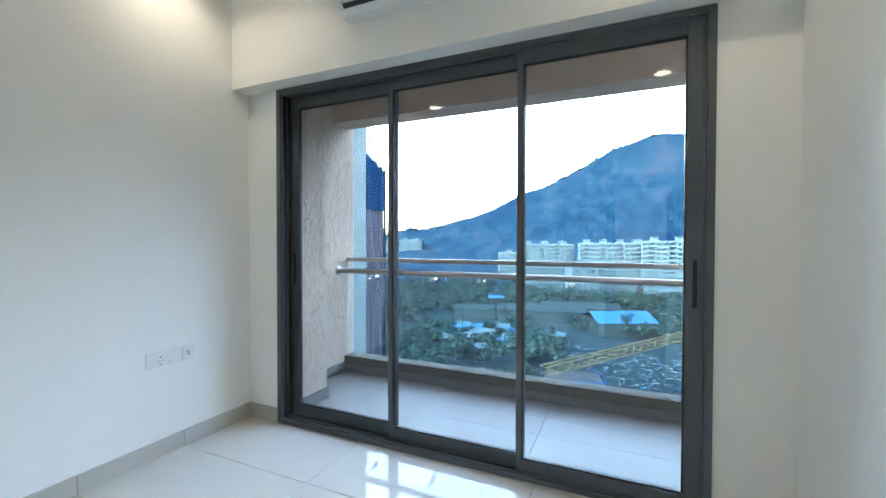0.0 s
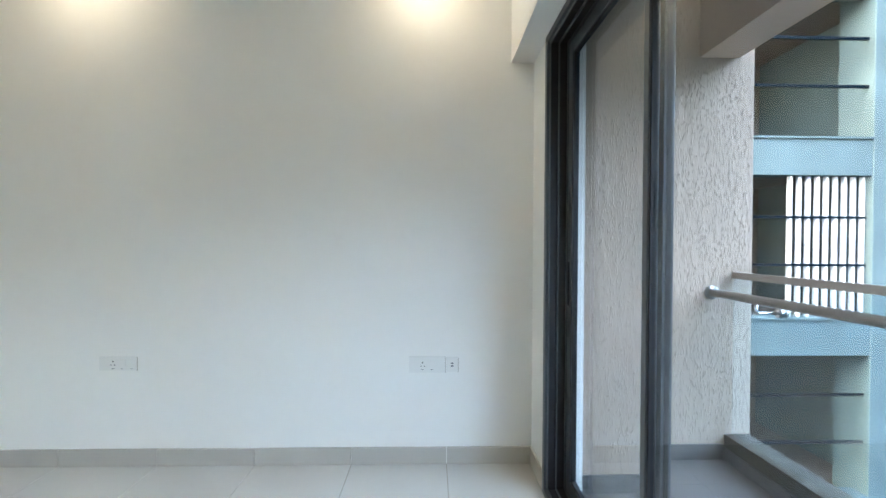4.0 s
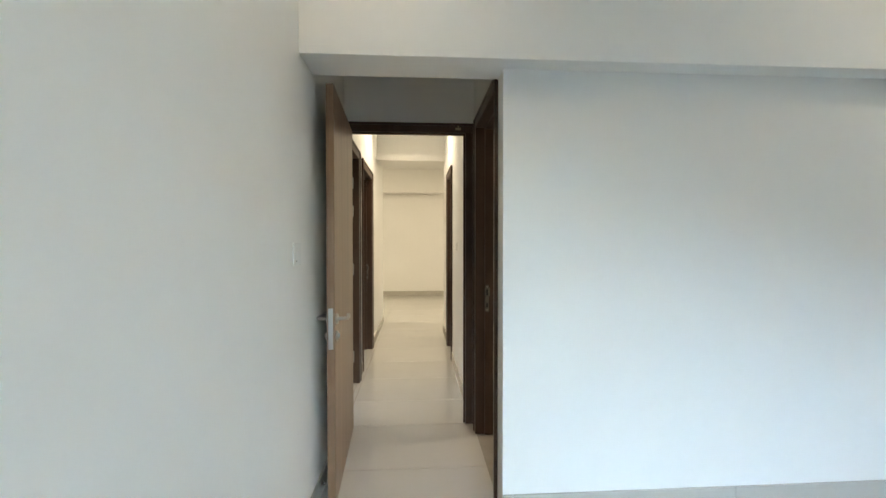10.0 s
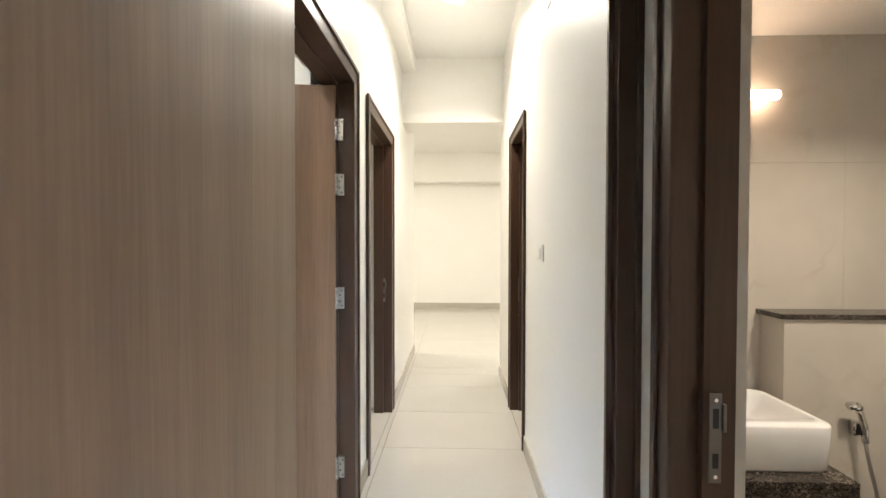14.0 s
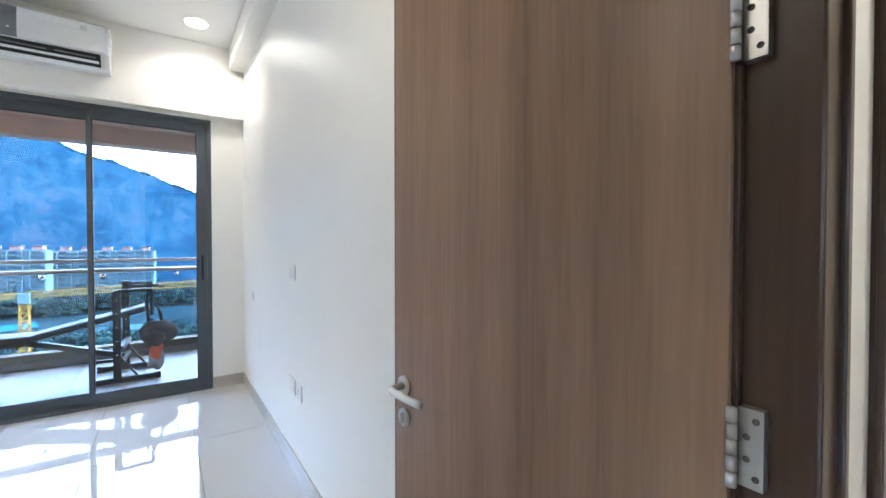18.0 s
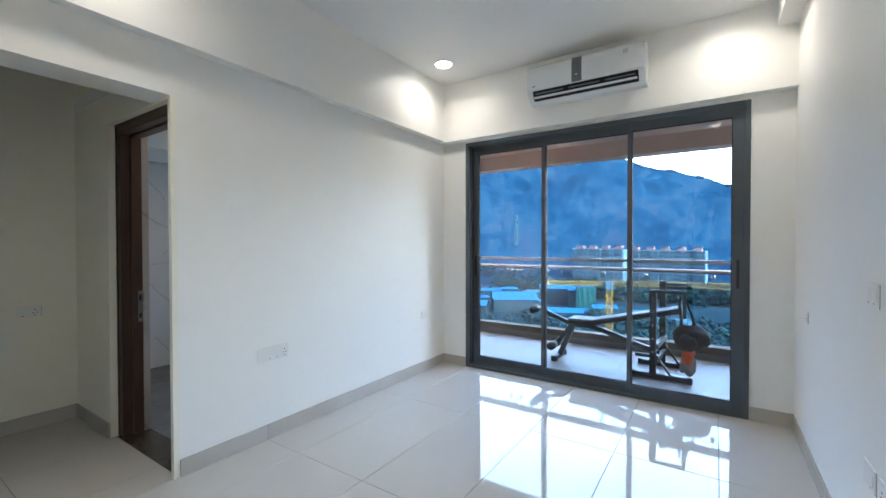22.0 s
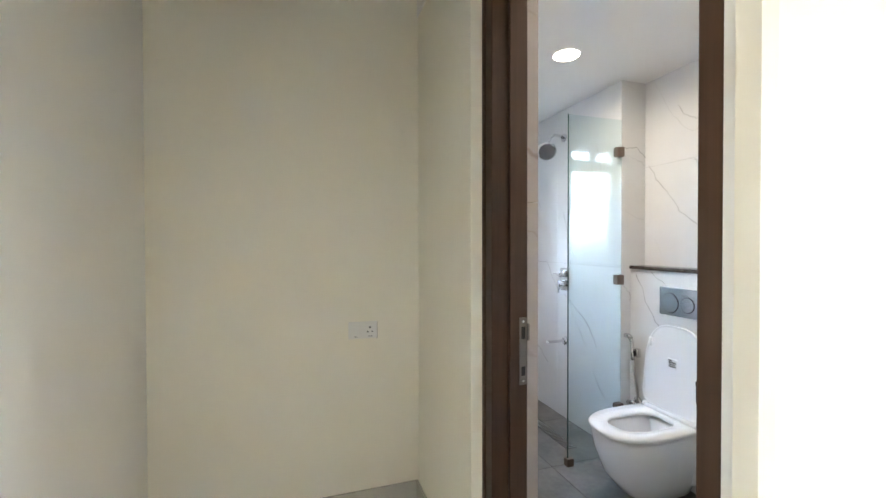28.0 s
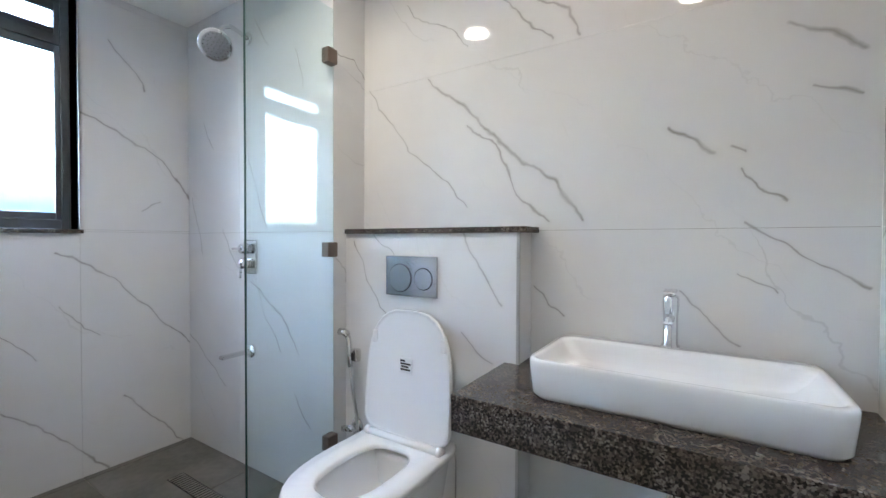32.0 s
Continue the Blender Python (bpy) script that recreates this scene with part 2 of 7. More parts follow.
WALL = mat("wall_paint", (0.86, 0.845, 0.80), 0.42, var=0.02, scale=1.4, bump=0.05, bscale=220, rvar=0.04)
# the wall paint again, with warm bounced light put into its colour
NICHE = mat("warmed_niche_paint", (0.87, 0.83, 0.71), 0.5, var=0.015, scale=2.5, bump=0.05, bscale=220)
CEIL = mat("ceiling_paint", (0.86, 0.85, 0.82), 0.6, var=0.01, scale=2)
TILE = mat("polished_tile", (0.52, 0.495, 0.45), 0.035, var=0.02, scale=3, rvar=0.01, spec=0.7)
GROUT = mat("grout", (0.27, 0.245, 0.21), 0.8, var=0.1, scale=12)
SKIRT = mat("skirting_tile", (0.50, 0.465, 0.41), 0.25, var=0.03, scale=5)
FRAME = wood("dark_stained_wood", (0.045, 0.022, 0.013), (0.085, 0.045, 0.028), 0.32)
LEAF = wood("walnut_laminate", (0.170, 0.098, 0.058), (0.325, 0.200, 0.125), 0.33)
LIP = wood("oak_edge", (0.15, 0.085, 0.048), (0.26, 0.155, 0.092), 0.45)
ALU = mat("grey_aluminium", (0.088, 0.104, 0.120), 0.42, metal=0.2, var=0.04, scale=8)
GASKET = mat("black_gasket", (0.012, 0.012, 0.014), 0.6, var=0)
CHROME = mat("chrome", (0.72, 0.72, 0.72), 0.08, metal=1.0, var=0)
STEEL = mat("brushed_steel", (0.50, 0.49, 0.47), 0.3, metal=1.0, var=0.05, scale=20)
KEEP = mat("dull_steel", (0.19, 0.172, 0.155), 0.42, metal=0.7, var=0.05, scale=20)
BRASS = mat("dull_brass", (0.40, 0.33, 0.22), 0.4, metal=0.8, var=0.05, scale=20)
RAIL = mat("dulled_steel_rail", (0.36, 0.32, 0.285), 0.36, metal=0.85, var=0.06, scale=12)
PLASTIC = mat("white_plastic", (0.80, 0.80, 0.79), 0.3, var=0.01, scale=4)
DARKHOLE = mat("socket_hole", (0.02, 0.02, 0.02), 0.7, var=0)
# clear panes, tinted to dim and cool the view like dusk light
PANE = clear_glass("dimmed_window_glass", (0.85, 0.875, 0.90))
LIGHT = glowing("downlight_diffuser", (1.0, 0.95, 0.88), 0.42)


# ---- building blocks ----
def cube(bm, x0, y0, z0, x1, y1, z1, bevel=0.0, seg=2):
    """A box between two corners, with optional rounded edges."""
    r = bmesh.ops.create_cube(bm, size=1.0)
    v = r["verts"]
    c = Vector(((x0 + x1) / 2, (y0 + y1) / 2, (z0 + z1) / 2))
    for p in v:
        p.co = Vector((p.co.x * abs(x1 - x0), p.co.y * abs(y1 - y0), p.co.z * abs(z1 - z0))) + c
    if bevel > 0:
        e = list({e for p in v for e in p.link_edges})
        bmesh.ops.bevel(bm, geom=e, offset=bevel, segments=seg, affect="EDGES", profile=0.6)
    return bm


def tube(bm, a, b, r, seg=16, r2=None, caps=True):
    """A round bar from a to b."""
    a, b = Vector(a), Vector(b)
    d = b - a
    m = Matrix.Translation((a + b) / 2) @ d.to_track_quat("Z", "Y").to_matrix().to_4x4()
    bmesh.ops.create_cone(bm, cap_ends=caps, segments=seg, radius1=r, radius2=r if r2 is None else r2, depth=d.length, matrix=m)
    return bm


def sweep(bm, pts, r, seg=10):
    """A bent round bar through points."""
    rings, pts = [], [Vector(p) for p in pts]
    up = Vector((0.13, 0.21, 1)).normalized()
    for i, p in enumerate(pts):
        d = (pts[min(i + 1, len(pts) - 1)] - pts[max(i - 1, 0)]).normalized()
        s = d.cross(up)
        if s.length < 0.1:
            s = d.cross(Vector((1, 0.2, 0)))
        s.normalize()
        u = s.cross(d)
        rings.append([bm.verts.new(p + r * (math.cos(2 * math.pi * k / seg) * s + math.sin(2 * math.pi * k / seg) * u)) for k in range(seg)])
    for a, b in zip(rings, rings[1:]):
        for k in range(seg):
            bm.faces.new((a[k], a[(k + 1) % seg], b[(k + 1) % seg], b[k]))
    bm.faces.new(rings[0][::-1])
    bm.faces.new(rings[-1])
    return bm


def arc(cx, cy, r, a0, a1, n=6):
    return [(cx + r * math.cos(radians(a0 + (a1 - a0) * k / n)), cy + r * math.sin(radians(a0 + (a1 - a0) * k / n))) for k in range(n + 1)]


def link(name, bm, material, parent=None, label="", smooth=False):
    me = bpy.data.meshes.new(name)
    bmesh.ops.recalc_face_normals(bm, faces=bm.faces[:])
    bm.to_mesh(me)
    bm.free()
    for m in (material if isinstance(material, (list, tuple)) else [material]):
        me.materials.append(m)
    if smooth:
        for p in me.polygons:
            p.use_smooth = True
    ob = new(name, me)
    if parent is not None:
        ob.parent = parent
        ob.matrix_parent_inverse = parent.matrix_basis.inverted()
    if label:
        ob["label"] = label
    return ob


def part(name, bm, material, parent, label="", smooth=False):
    """One mesh under a thing or a part, built in world places."""
    return link(name, bm, material, parent, label, smooth)


def boxes(*rows, bevel=0.0):
    bm = bmesh.new()
    for r in rows:
        cube(bm, *r, bevel=bevel)
    return bm


def block(name, rows, material, label, category="wall", bevel=0.0):
    return tagged(link(name, boxes(*rows, bevel=bevel), material), label, category, kind="structure")


def thing(name, at, label, category, group="", kind="", yaw=0):
    """An Empty at a thing's base; its parts are built round it."""
    e = new(name)
    e.matrix_basis = pose(*at, 0, 0, yaw)
    return tagged(e, label, category, group, kind)


H = 3.03  # ceiling
# bedroom with the grey hill window
block("wall_west", [(-0.15, -3.37, 0, 0, 0, H)], WALL, "plain off-white painted bedroom wall")
block("wall_window_a", [(-0.15, 0, 0, 0.283, 0.2, H), (2.895, 0, 0, 3.2, 0.2, H), (0.283, 0, 2.345, 2.895, 0.2, H)], WALL, "off-white wall round a wide sliding window")
block("beam_window_a", [(0, -0.134, 2.345, 3.2, 0, H)], WALL, "cream painted ceiling beam above a sliding window", "beam")
block("wall_door_a", [(-0.15, -3.49, 0, 2.29, -3.395, H)], WALL, "off-white bedroom wall beside a door niche")
block("beam_door_a", [(0, -3.395, 2.118, 2.29, -3.285, H), (2.29, -3.52, 2.118, 3.2, -3.285, H)], WALL, "off-white dropped beam across the room", "beam")
block("wall_east_a", [(3.2, -3.52, 0, 3.43, 0.2, H), (3.2, -4.40, 0, 3.43, -3.52, H), (3.262, -4.42, 0, 3.43, -4.40, H)], WALL, "plain off-white wall with a socket plate")
block("niche_wall_a", [(2.17, -4.40, 0, 2.29, -4.29, H), (2.17, -4.29, 2.135, 2.29, -3.49, H), (2.17, -3.52, 0, 2.29, -3.49, 2.135)], WALL, "short off-white wall round a bathroom door")
block("wall_corridor_door", [(2.29 - 0.12, -4.52, 2.14, 3.25, -4.40, H), (2.17, -4.52, 0, 2.292, -4.40, 2.14)], WALL, "off-white wall above the bedroom door")
# corridor
block("wall_corridor_east", [(3.25, -5.366, 2.14, 3.43, -4.42, H), (3.25, -5.645, 0, 3.43, -5.366, H), (3.25, -6.58, 2.14, 3.43, -5.645, H), (3.25, -8.25, 0, 3.43, -6.58, H)], WALL, "cream corridor wall with two doorways")
block("wall_corridor_west", [(2.17, -5.955, 0, 2.31, -4.52, H), (2.17, -6.645, 2.14, 2.31, -5.955, H), (2.17, -7.45, 0, 2.31, -6.645, H)], WALL, "off-white corridor wall with a bathroom doorway")
block("beam_corridor", [(2.31, -7.60, 2.435, 3.25, -7.22, H)], WALL, "cream beam across the corridor end", "beam")
block("beam_corridor_side", [(3.13, -7.22, 2.90, 3.25, -4.52, H)], WALL, "small cream boxed beam along the corridor ceiling", "beam")
# living room past the corridor
for nm, row in (("wall_living_south", (-1.0, -11.75, 0, 6.5, -11.6, H)), ("wall_living_west", (-1.15, -11.75, 0, -1.0, -7.45, H)), ("wall_living_east", (6.5, -11.75, 0, 6.65, -8.10, H)), ("wall_living_north", (-1.0, -7.45, 0, 2.17, -7.30, H)), ("wall_living_corner", (3.43, -8.25, 0, 6.5, -8.10, H))):
    block(nm, [row], WALL, "cream living room wall far down the corridor")
block("beam_living", [(-1.0, -11.6, 2.48, 6.5, -11.3, H)], WALL, "cream beam along the living room wall", "beam")
# bedroom with the bench on its balcony
block("wall_entry_b", [(3.43, -4.43, 0, 3.46, -2.285, H), (3.43, -5.29, 2.14, 3.46, -4.43, H), (3.43, -5.29, 0, 3.46, -5.28, 2.14)], WALL, "off-white bedroom wall beside the entrance door")
block("wall_south_b", [(3.43, -5.45, 0, 7.5, -5.29, H)], WALL, "off-white bedroom wall with switch plates")
block("wall_north_b", [(4.575, -2.285, 0, 7.5, -2.215, H), (3.43, -2.285, 2.155, 4.575, -2.05, H)], WALL, "off-white bedroom wall beside a dressing niche")
block("beam_north_b", [(3.46, -2.355, 2.43, 7.21, -2.285, H)], WALL, "cream dropped beam along the bedroom wall", "beam")
block("beam_south_b", [(3.46, -5.29, 2.85, 7.21, -5.17, H)], WALL, "slim cream boxed beam along the ceiling", "beam")
block("wall_window_b", [(7.3, -2.575, 0, 7.5, -2.285, H), (7.3, -5.29, 0, 7.5, -5.03, H), (7.3, -5.03, 2.395, 7.5, -2.575, H)], WALL, "cream wall round a wide sliding balcony window")
block("beam_window_b", [(7.21, -5.29, 2.42, 7.3, -2.285, H)], WALL, "cream beam above the sliding window", "beam")
# dressing niche
block("niche_wall_b", [(3.31, -2.05, 0, 3.43, -0.60, H), (3.43, -0.72, 0, 4.66, -0.60, H)], NICHE, "dressing niche wall, warm light in its paint colour")
block("niche_wall_door_b", [(4.545, -1.376, 0, 4.72, -0.72, H), (4.545, -2.285, 0, 4.575, -2.253, 2.155), (4.545, -2.213, 2.14, 4.72, -1.376, H), (4.545, -2.253, 2.14, 4.575, -2.213, H)], NICHE, "wall round a bathroom door, warm light in its colour")
block("ceiling", [(-0.15, -3.49, H, 3.43, 0.2, H + 0.12), (2.17, -8.25, H, 3.43, -3.49, H + 0.12), (3.43, -5.45, H, 7.5, -2.05, H + 0.12), (3.31, -2.05, H, 4.72, -0.60, H + 0.12), (-1.15, -11.75, H, 6.65, -8.25, H + 0.12), (-1.15, -8.25, H, 2.17, -7.3, H + 0.12)], CEIL, "plain white painted ceiling", "ceiling")


def joints(lo, hi, at, step):
    k = math.floor((lo - at) / step)
    out = [lo]
    while at + k * step < hi - 0.02:
        v = at + k * step
        if v > lo + 0.02:
            out.append(v)
        k += 1
    return out + [hi]


floor = tagged(link("floor", boxes((-0.15, -3.49, -0.15, 3.43, 0.05, -0.004), (2.17, -7.45, -0.15, 3.43, -3.49, -0.004), (3.43, -5.45, -0.15, 7.35, -2.2, -0.004), (3.31, -2.2, -0.15, 4.66, -0.6, -0.004), (-1.15, -11.75, -0.15, 6.65, -7.45, -0.004), (3.43, -7.4, -0.15, 6.65, -5.45, -0.004)), GROUT),
               "polished cream floor tiles with thin dark joints", "floor", kind="structure")
TILES = {}


def tile(x0, y0, x1, y1, z=0.0, material=TILE, parent=floor, gap=0.0016, name="tile"):
    """One floor tile; tiles of one size share a mesh."""
    key = (round(x1 - x0, 3), round(y1 - y0, 3), material.name)
    if key not in TILES:
        w, d = (x1 - x0) / 2 - gap, (y1 - y0) / 2 - gap
        b = 0.0004 if material is DECK else 0.0012
        me = bpy.data.meshes.new(name)
        me.from_pydata([(-w, -d, -0.008), (w, -d, -0.008), (w, d, -0.008), (-w, d, -0.008), (-w, -d, -b), (w, -d, -b), (w, d, -b), (-w, d, -b), (-w + b, -d + b, 0), (w - b, -d + b, 0), (w - b, d - b, 0), (-w + b, d - b, 0)], [],
                       [(0, 1, 5, 4), (1, 2, 6, 5), (2, 3, 7, 6), (3, 0, 4, 7), (4, 5, 9, 8), (5, 6, 10, 9), (6, 7, 11, 10), (7, 4, 8, 11), (8, 9, 10, 11)])
        me.materials.append(material)
        TILES[key] = me
    ob = new(name, TILES[key])
    ob.parent = parent
    ob.matrix_parent_inverse = parent.matrix_basis.inverted()
    ob.matrix_basis = pose((x0 + x1) / 2, (y0 + y1) / 2, z)
    return ob


def lay(x0, y0, x1, y1, ax, ay, sx, sy, **kw):
    xs, ys = joints(x0, x1, ax, sx), joints(y0, y1, ay, sy)
    for a, b in zip(xs, xs[1:]):
        for c, d in zip(ys, ys[1:]):
            tile(a, c, b, d, **kw)


def skirting(runs, label):
    """Tile skirting with an open joint at every tile; runs are (axis, fixed, from, to, side, first joint, step)."""
    top = thing("baseboard", (runs[0][1], runs[0][2], 0) if runs[0][0] == "y" else (runs[0][2], runs[0][1], 0), label, "baseboard", kind="structure")
    for axis, at, lo, hi, side, first, step in runs:
        v = joints(lo, hi, first, step)
        for a, b in zip(v, v[1:]):
            o, i = at, at + 0.011 * side
            c = (min(o, i), a + 0.0015, 0.0, max(o, i), b - 0.0015, 0.1) if axis == "y" else (a + 0.0015, min(o, i), 0.0, b - 0.0015, max(o, i), 0.1)
            part("skirting_tile", boxes(c, bevel=0.002), SKIRT, top)
    return top


JY = -0.5
skirting([("y", 0, -3.37, 0, 1, JY, 0.555), ("x", -3.395, 0, 2.29, 1, 0.02, 1.11), ("x", 0, 0.0, 0.283, -1, 0, 2), ("x", 0, 2.895, 3.2, -1, 0, 9), ("y", 3.2, -4.40, 0, -1, JY, 0.555)], "beige tile skirting along bedroom walls")
skirting([("y", 3.25, -5.645, -5.366, -1, -5.41, 0.56), ("y", 3.25, -8.25, -6.58, -1, -5.41, 0.56), ("y", 2.31, -5.955, -4.52, 1, -5.41, 0.56), ("y", 2.31, -7.45, -6.645, 1, -5.41, 0.56), ("x", -11.6, -1.0, 6.5, 1, 0, 1.11)], "cream tile skirting along the corridor")
skirting([("x", -2.285, 4.575, 7.3, -1, 5.12, 1.11), ("x", -5.29, 3.46, 7.3, 1, 5.12, 1.11), ("y", 7.3, -2.575, -2.285, -1, 0, 9), ("y", 7.3, -5.29, -5.03, -1, 0, 9), ("x", -0.72, 3.43, 4.54, -1, 4.01, 1.11), ("y", 4.54, -1.378, -0.72, -1, -0.955, 0.9), ("y", 3.43, -2.285, -0.72, 1, -0.955, 0.555)], "beige tile skirting along bedroom and niche walls")


# ---- doors ----
def door_frame(name, at, yaw, wide, high, deep, label, group="", face=0.07, lip=0.012):
    """A moulded frame: jambs and head with a stop bead, opening along local x, depth along local y from the near face."""
    m = pose(*at, 0, 0, yaw)
    f = thing(name, at, label, "door frame", group, "structure", yaw)

    def put(nm, rows, material=FRAME, bevel=0.004):
        bm = boxes(*rows, bevel=bevel)
        bm.transform(m)
        part(nm, bm, material, f)
    put("jamb", [(0, -lip, 0, face, deep, high - face)])
    put("jamb", [(wide - face, -lip, 0, wide, deep, high - face)])
    put("head", [(0, -lip, high - face, wide, deep, high)])
    put("stop", [(face, deep * 0.42, 0, face + 0.014, deep - 0.002, high - face - 0.014)], bevel=0.002)
    put("stop", [(wide - face - 0.014, deep * 0.42, 0, wide - face, deep - 0.002, high - face - 0.014)], bevel=0.002)
    put("stop", [(face, deep * 0.42, high - face - 0.014, wide - face, deep - 0.002, high - face)], bevel=0.002)
    put("bead", [(-0.006, -lip - 0.008, 0, 0.012, -lip + 0.004, high + 0.006)], bevel=0.003)
    put("bead", [(wide - 0.012, -lip - 0.008, 0, wide + 0.006, -lip + 0.004, high + 0.006)], bevel=0.003)
    put("bead", [(0.012, -lip - 0.008, high - 0.012, wide - 0.012, -lip + 0.004, high + 0.006)], bevel=0.003)
    return f, m


def lever(parent, m, side, z, towards):
    """Lever handle with rose and key escutcheon on one face; local y is the face's normal."""
    def put(nm, bm, label=""):
        bm.transform(m)
        return part(nm, bm, STEEL, parent, label, True)
    y0 = 0.0
    bm = bmesh.new()
    tube(bm, (0, y0, z), (0, y0 + side * 0.009, z), 0.026, 24)
    h = put("handle_rose", bm)
    bm = bmesh.new()
    pts = [(0, y0, z), (0, y0 + side * 0.030, z)] + [(towards * (0.028 - 0.028 * math.cos(radians(a))), y0 + side * (0.030 + 0.024 * math.sin(radians(a))), z) for a in (25, 50, 75, 90)]
    pts += [(towards * (0.03 + 0.1 * k / 5), y0 + side * (0.054 - 0.010 * (k / 5) ** 2), z - 0.004 * (k / 5)) for k in range(1, 6)]
    put("lever_handle", sweep(bm, pts, 0.0095, 12), "satin steel lever handle")
    bm = bmesh.new()
    tube(bm, (0, y0, z - 0.085), (0, y0 + side * 0.008, z - 0.085), 0.024, 24)
    put("escutcheon", bm)
    bm = bmesh.new()
    cube(bm, -0.004, min(y0, y0 + side * 0.018), z - 0.098, 0.004, max(y0, y0 + side * 0.018), z - 0.072, bevel=0.002)
    put("key_turn", bm)


def door_leaf(name, hinge, yaw, wide, high, label, thick=0.038, knob=0.93, hinges=(0.25, 1.05, 1.58, 1.90), turn_side=1):
    """A flush leaf from its hinge along local x, thickness along -y to +y, oak lip on its free edge."""
    m = pose(*hinge, 0, 0, yaw)
    d = thing(name, hinge, label, "door", "", "structure", yaw)

    def put(nm, rows, material, bevel=0.002, label=""):
        bm = boxes(*rows, bevel=bevel)
        bm.transform(m)
        return part(nm, bm, material, d, label)
    put("leaf", [(0.004, -thick / 2, 0.008, wide - 0.009, thick / 2, high)], LEAF)
    put("edge_lipping", [(wide - 0.0088, -thick / 2 + 0.0005, 0.008, wide, thick / 2 - 0.0005, high)], LIP, 0.001, "light oak edge strip")
    put("lock_plate", [(wide - 0.001, -0.011, knob - 0.14, wide + 0.002, 0.011, knob + 0.06)], STEEL, 0.0008, "steel lock forend")
    put("latch_bolt", [(wide + 0.001, -0.006, knob - 0.02, wide + 0.011, 0.006, knob + 0.015)], STEEL, 0.001)
    for z in hinges:
        h = put("hinge", [(-0.004, -thick / 2 - 0.0015, z - 0.05, 0.03, -thick / 2 + 0.001, z + 0.05)], STEEL, 0.0006, "steel butt hinge")
        bm = bmesh.new()
        for k in range(5):
            tube(bm, (-0.004, -thick / 2 - 0.006, z - 0.05 + 0.0205 * k), (-0.004, -thick / 2 - 0.006, z - 0.032 + 0.0205 * k), 0.0065, 12)
        bm.transform(m)
        part("knuckle", bm, STEEL, h, "", True)
    mk = m @ pose(wide - 0.055, thick / 2, 0)
    lever(d, mk, 1, knob, -1)
    mk = m @ pose(wide - 0.055, -thick / 2, 0)
    lever(d, mk, -1, knob, -1)
    return d


# bedroom door, standing open against the niche wall
door_frame("door_frame_1", (3.260, -4.402, 0), 180, 0.968, 2.14, 0.030, "dark brown wooden door frame of a bedroom", face=0.058)
door_leaf("door_1", (3.160, -4.362, 0), 93.0, 0.872, 2.07, "walnut veneer bedroom door standing open", hinges=(0.25, 1.05, 1.55, 1.88), knob=0.925)
catch = thing("door_catch", (2.404, -4.388, 2.10), "small dull brass hook catch on a door frame head", "catch")
part("catch_plate", boxes((2.384, -4.3902, 2.098, 2.424, -4.386, 2.112), bevel=0.001), BRASS, catch)
part("catch_pin", boxes((2.400, -4.3862, 2.100, 2.408, -4.378, 2.128), bevel=0.002), BRASS, catch)
for x in (2.386, 2.418):
    part("catch_tab", boxes((x, -4.3862, 2.100, x + 0.004, -4.381, 2.118), bevel=0.001), BRASS, catch)
# bathroom doorway in the niche
door_frame("door_frame_2", (2.29, -4.29, 0), 90, 0.77, 2.135, 0.12, "dark brown wooden frame of a bathroom door", face=0.06)
# bedroom b door: leaf swung into the room
door_frame("door_frame_3", (3.25, -4.42, 0), -90, 0.945, 2.14, 0.13, "dark brown wooden door frame with steel hinges", face=0.07, lip=0.024)
d2 = door_leaf("door_2", (3.308, -5.286, 0), 4.7, 0.80, 2.05, "walnut veneer bedroom door standing wide open", thick=0.030, hinges=(0.25, 1.055, 1.589, 1.846), knob=0.93)
for z in (0.25, 1.055, 1.589, 1.846):
    hp = part("hinge_plate", boxes((3.276, -5.2980, z - 0.05, 3.3035, -5.2795, z + 0.05), bevel=0.0008), STEEL, d2, "steel hinge leaf on the jamb")
    bm = bmesh.new()
    for k in range(5):
        tube(bm, (3.306, -5.268, z - 0.05 + 0.0205 * k), (3.306, -5.268, z - 0.032 + 0.0205 * k), 0.0065, 12)
    part("knuckle", bm, STEEL, hp, "", True)
    bm = bmesh.new()
    for dx, dz in ((0.008, 0.036), (0.018, 0.014), (0.018, -0.014), (0.008, -0.036)):
        tube(bm, (3.276 + dx, -5.2796, z + dz), (3.276 + dx, -5.2785, z + dz), 0.0042, 10)
    part("screw", bm, KEEP, hp, "", True)
door_frame("door_frame_4", (3.25, -5.645, 0), -90, 0.935, 2.14, 0.13, "dark brown wooden door frame in the corridor", face=0.075)
door_frame("door_frame_5", (2.31, -6.645, 0), 90, 0.69, 2.14, 0.13, "dark brown wooden bathroom door frame in the corridor", face=0.06)
door_frame("door_frame_6", (4.605, -1.376, 0), -90, 0.844, 2.14, 0.110, "dark brown wooden bathroom door frame in the niche", face=0.06)


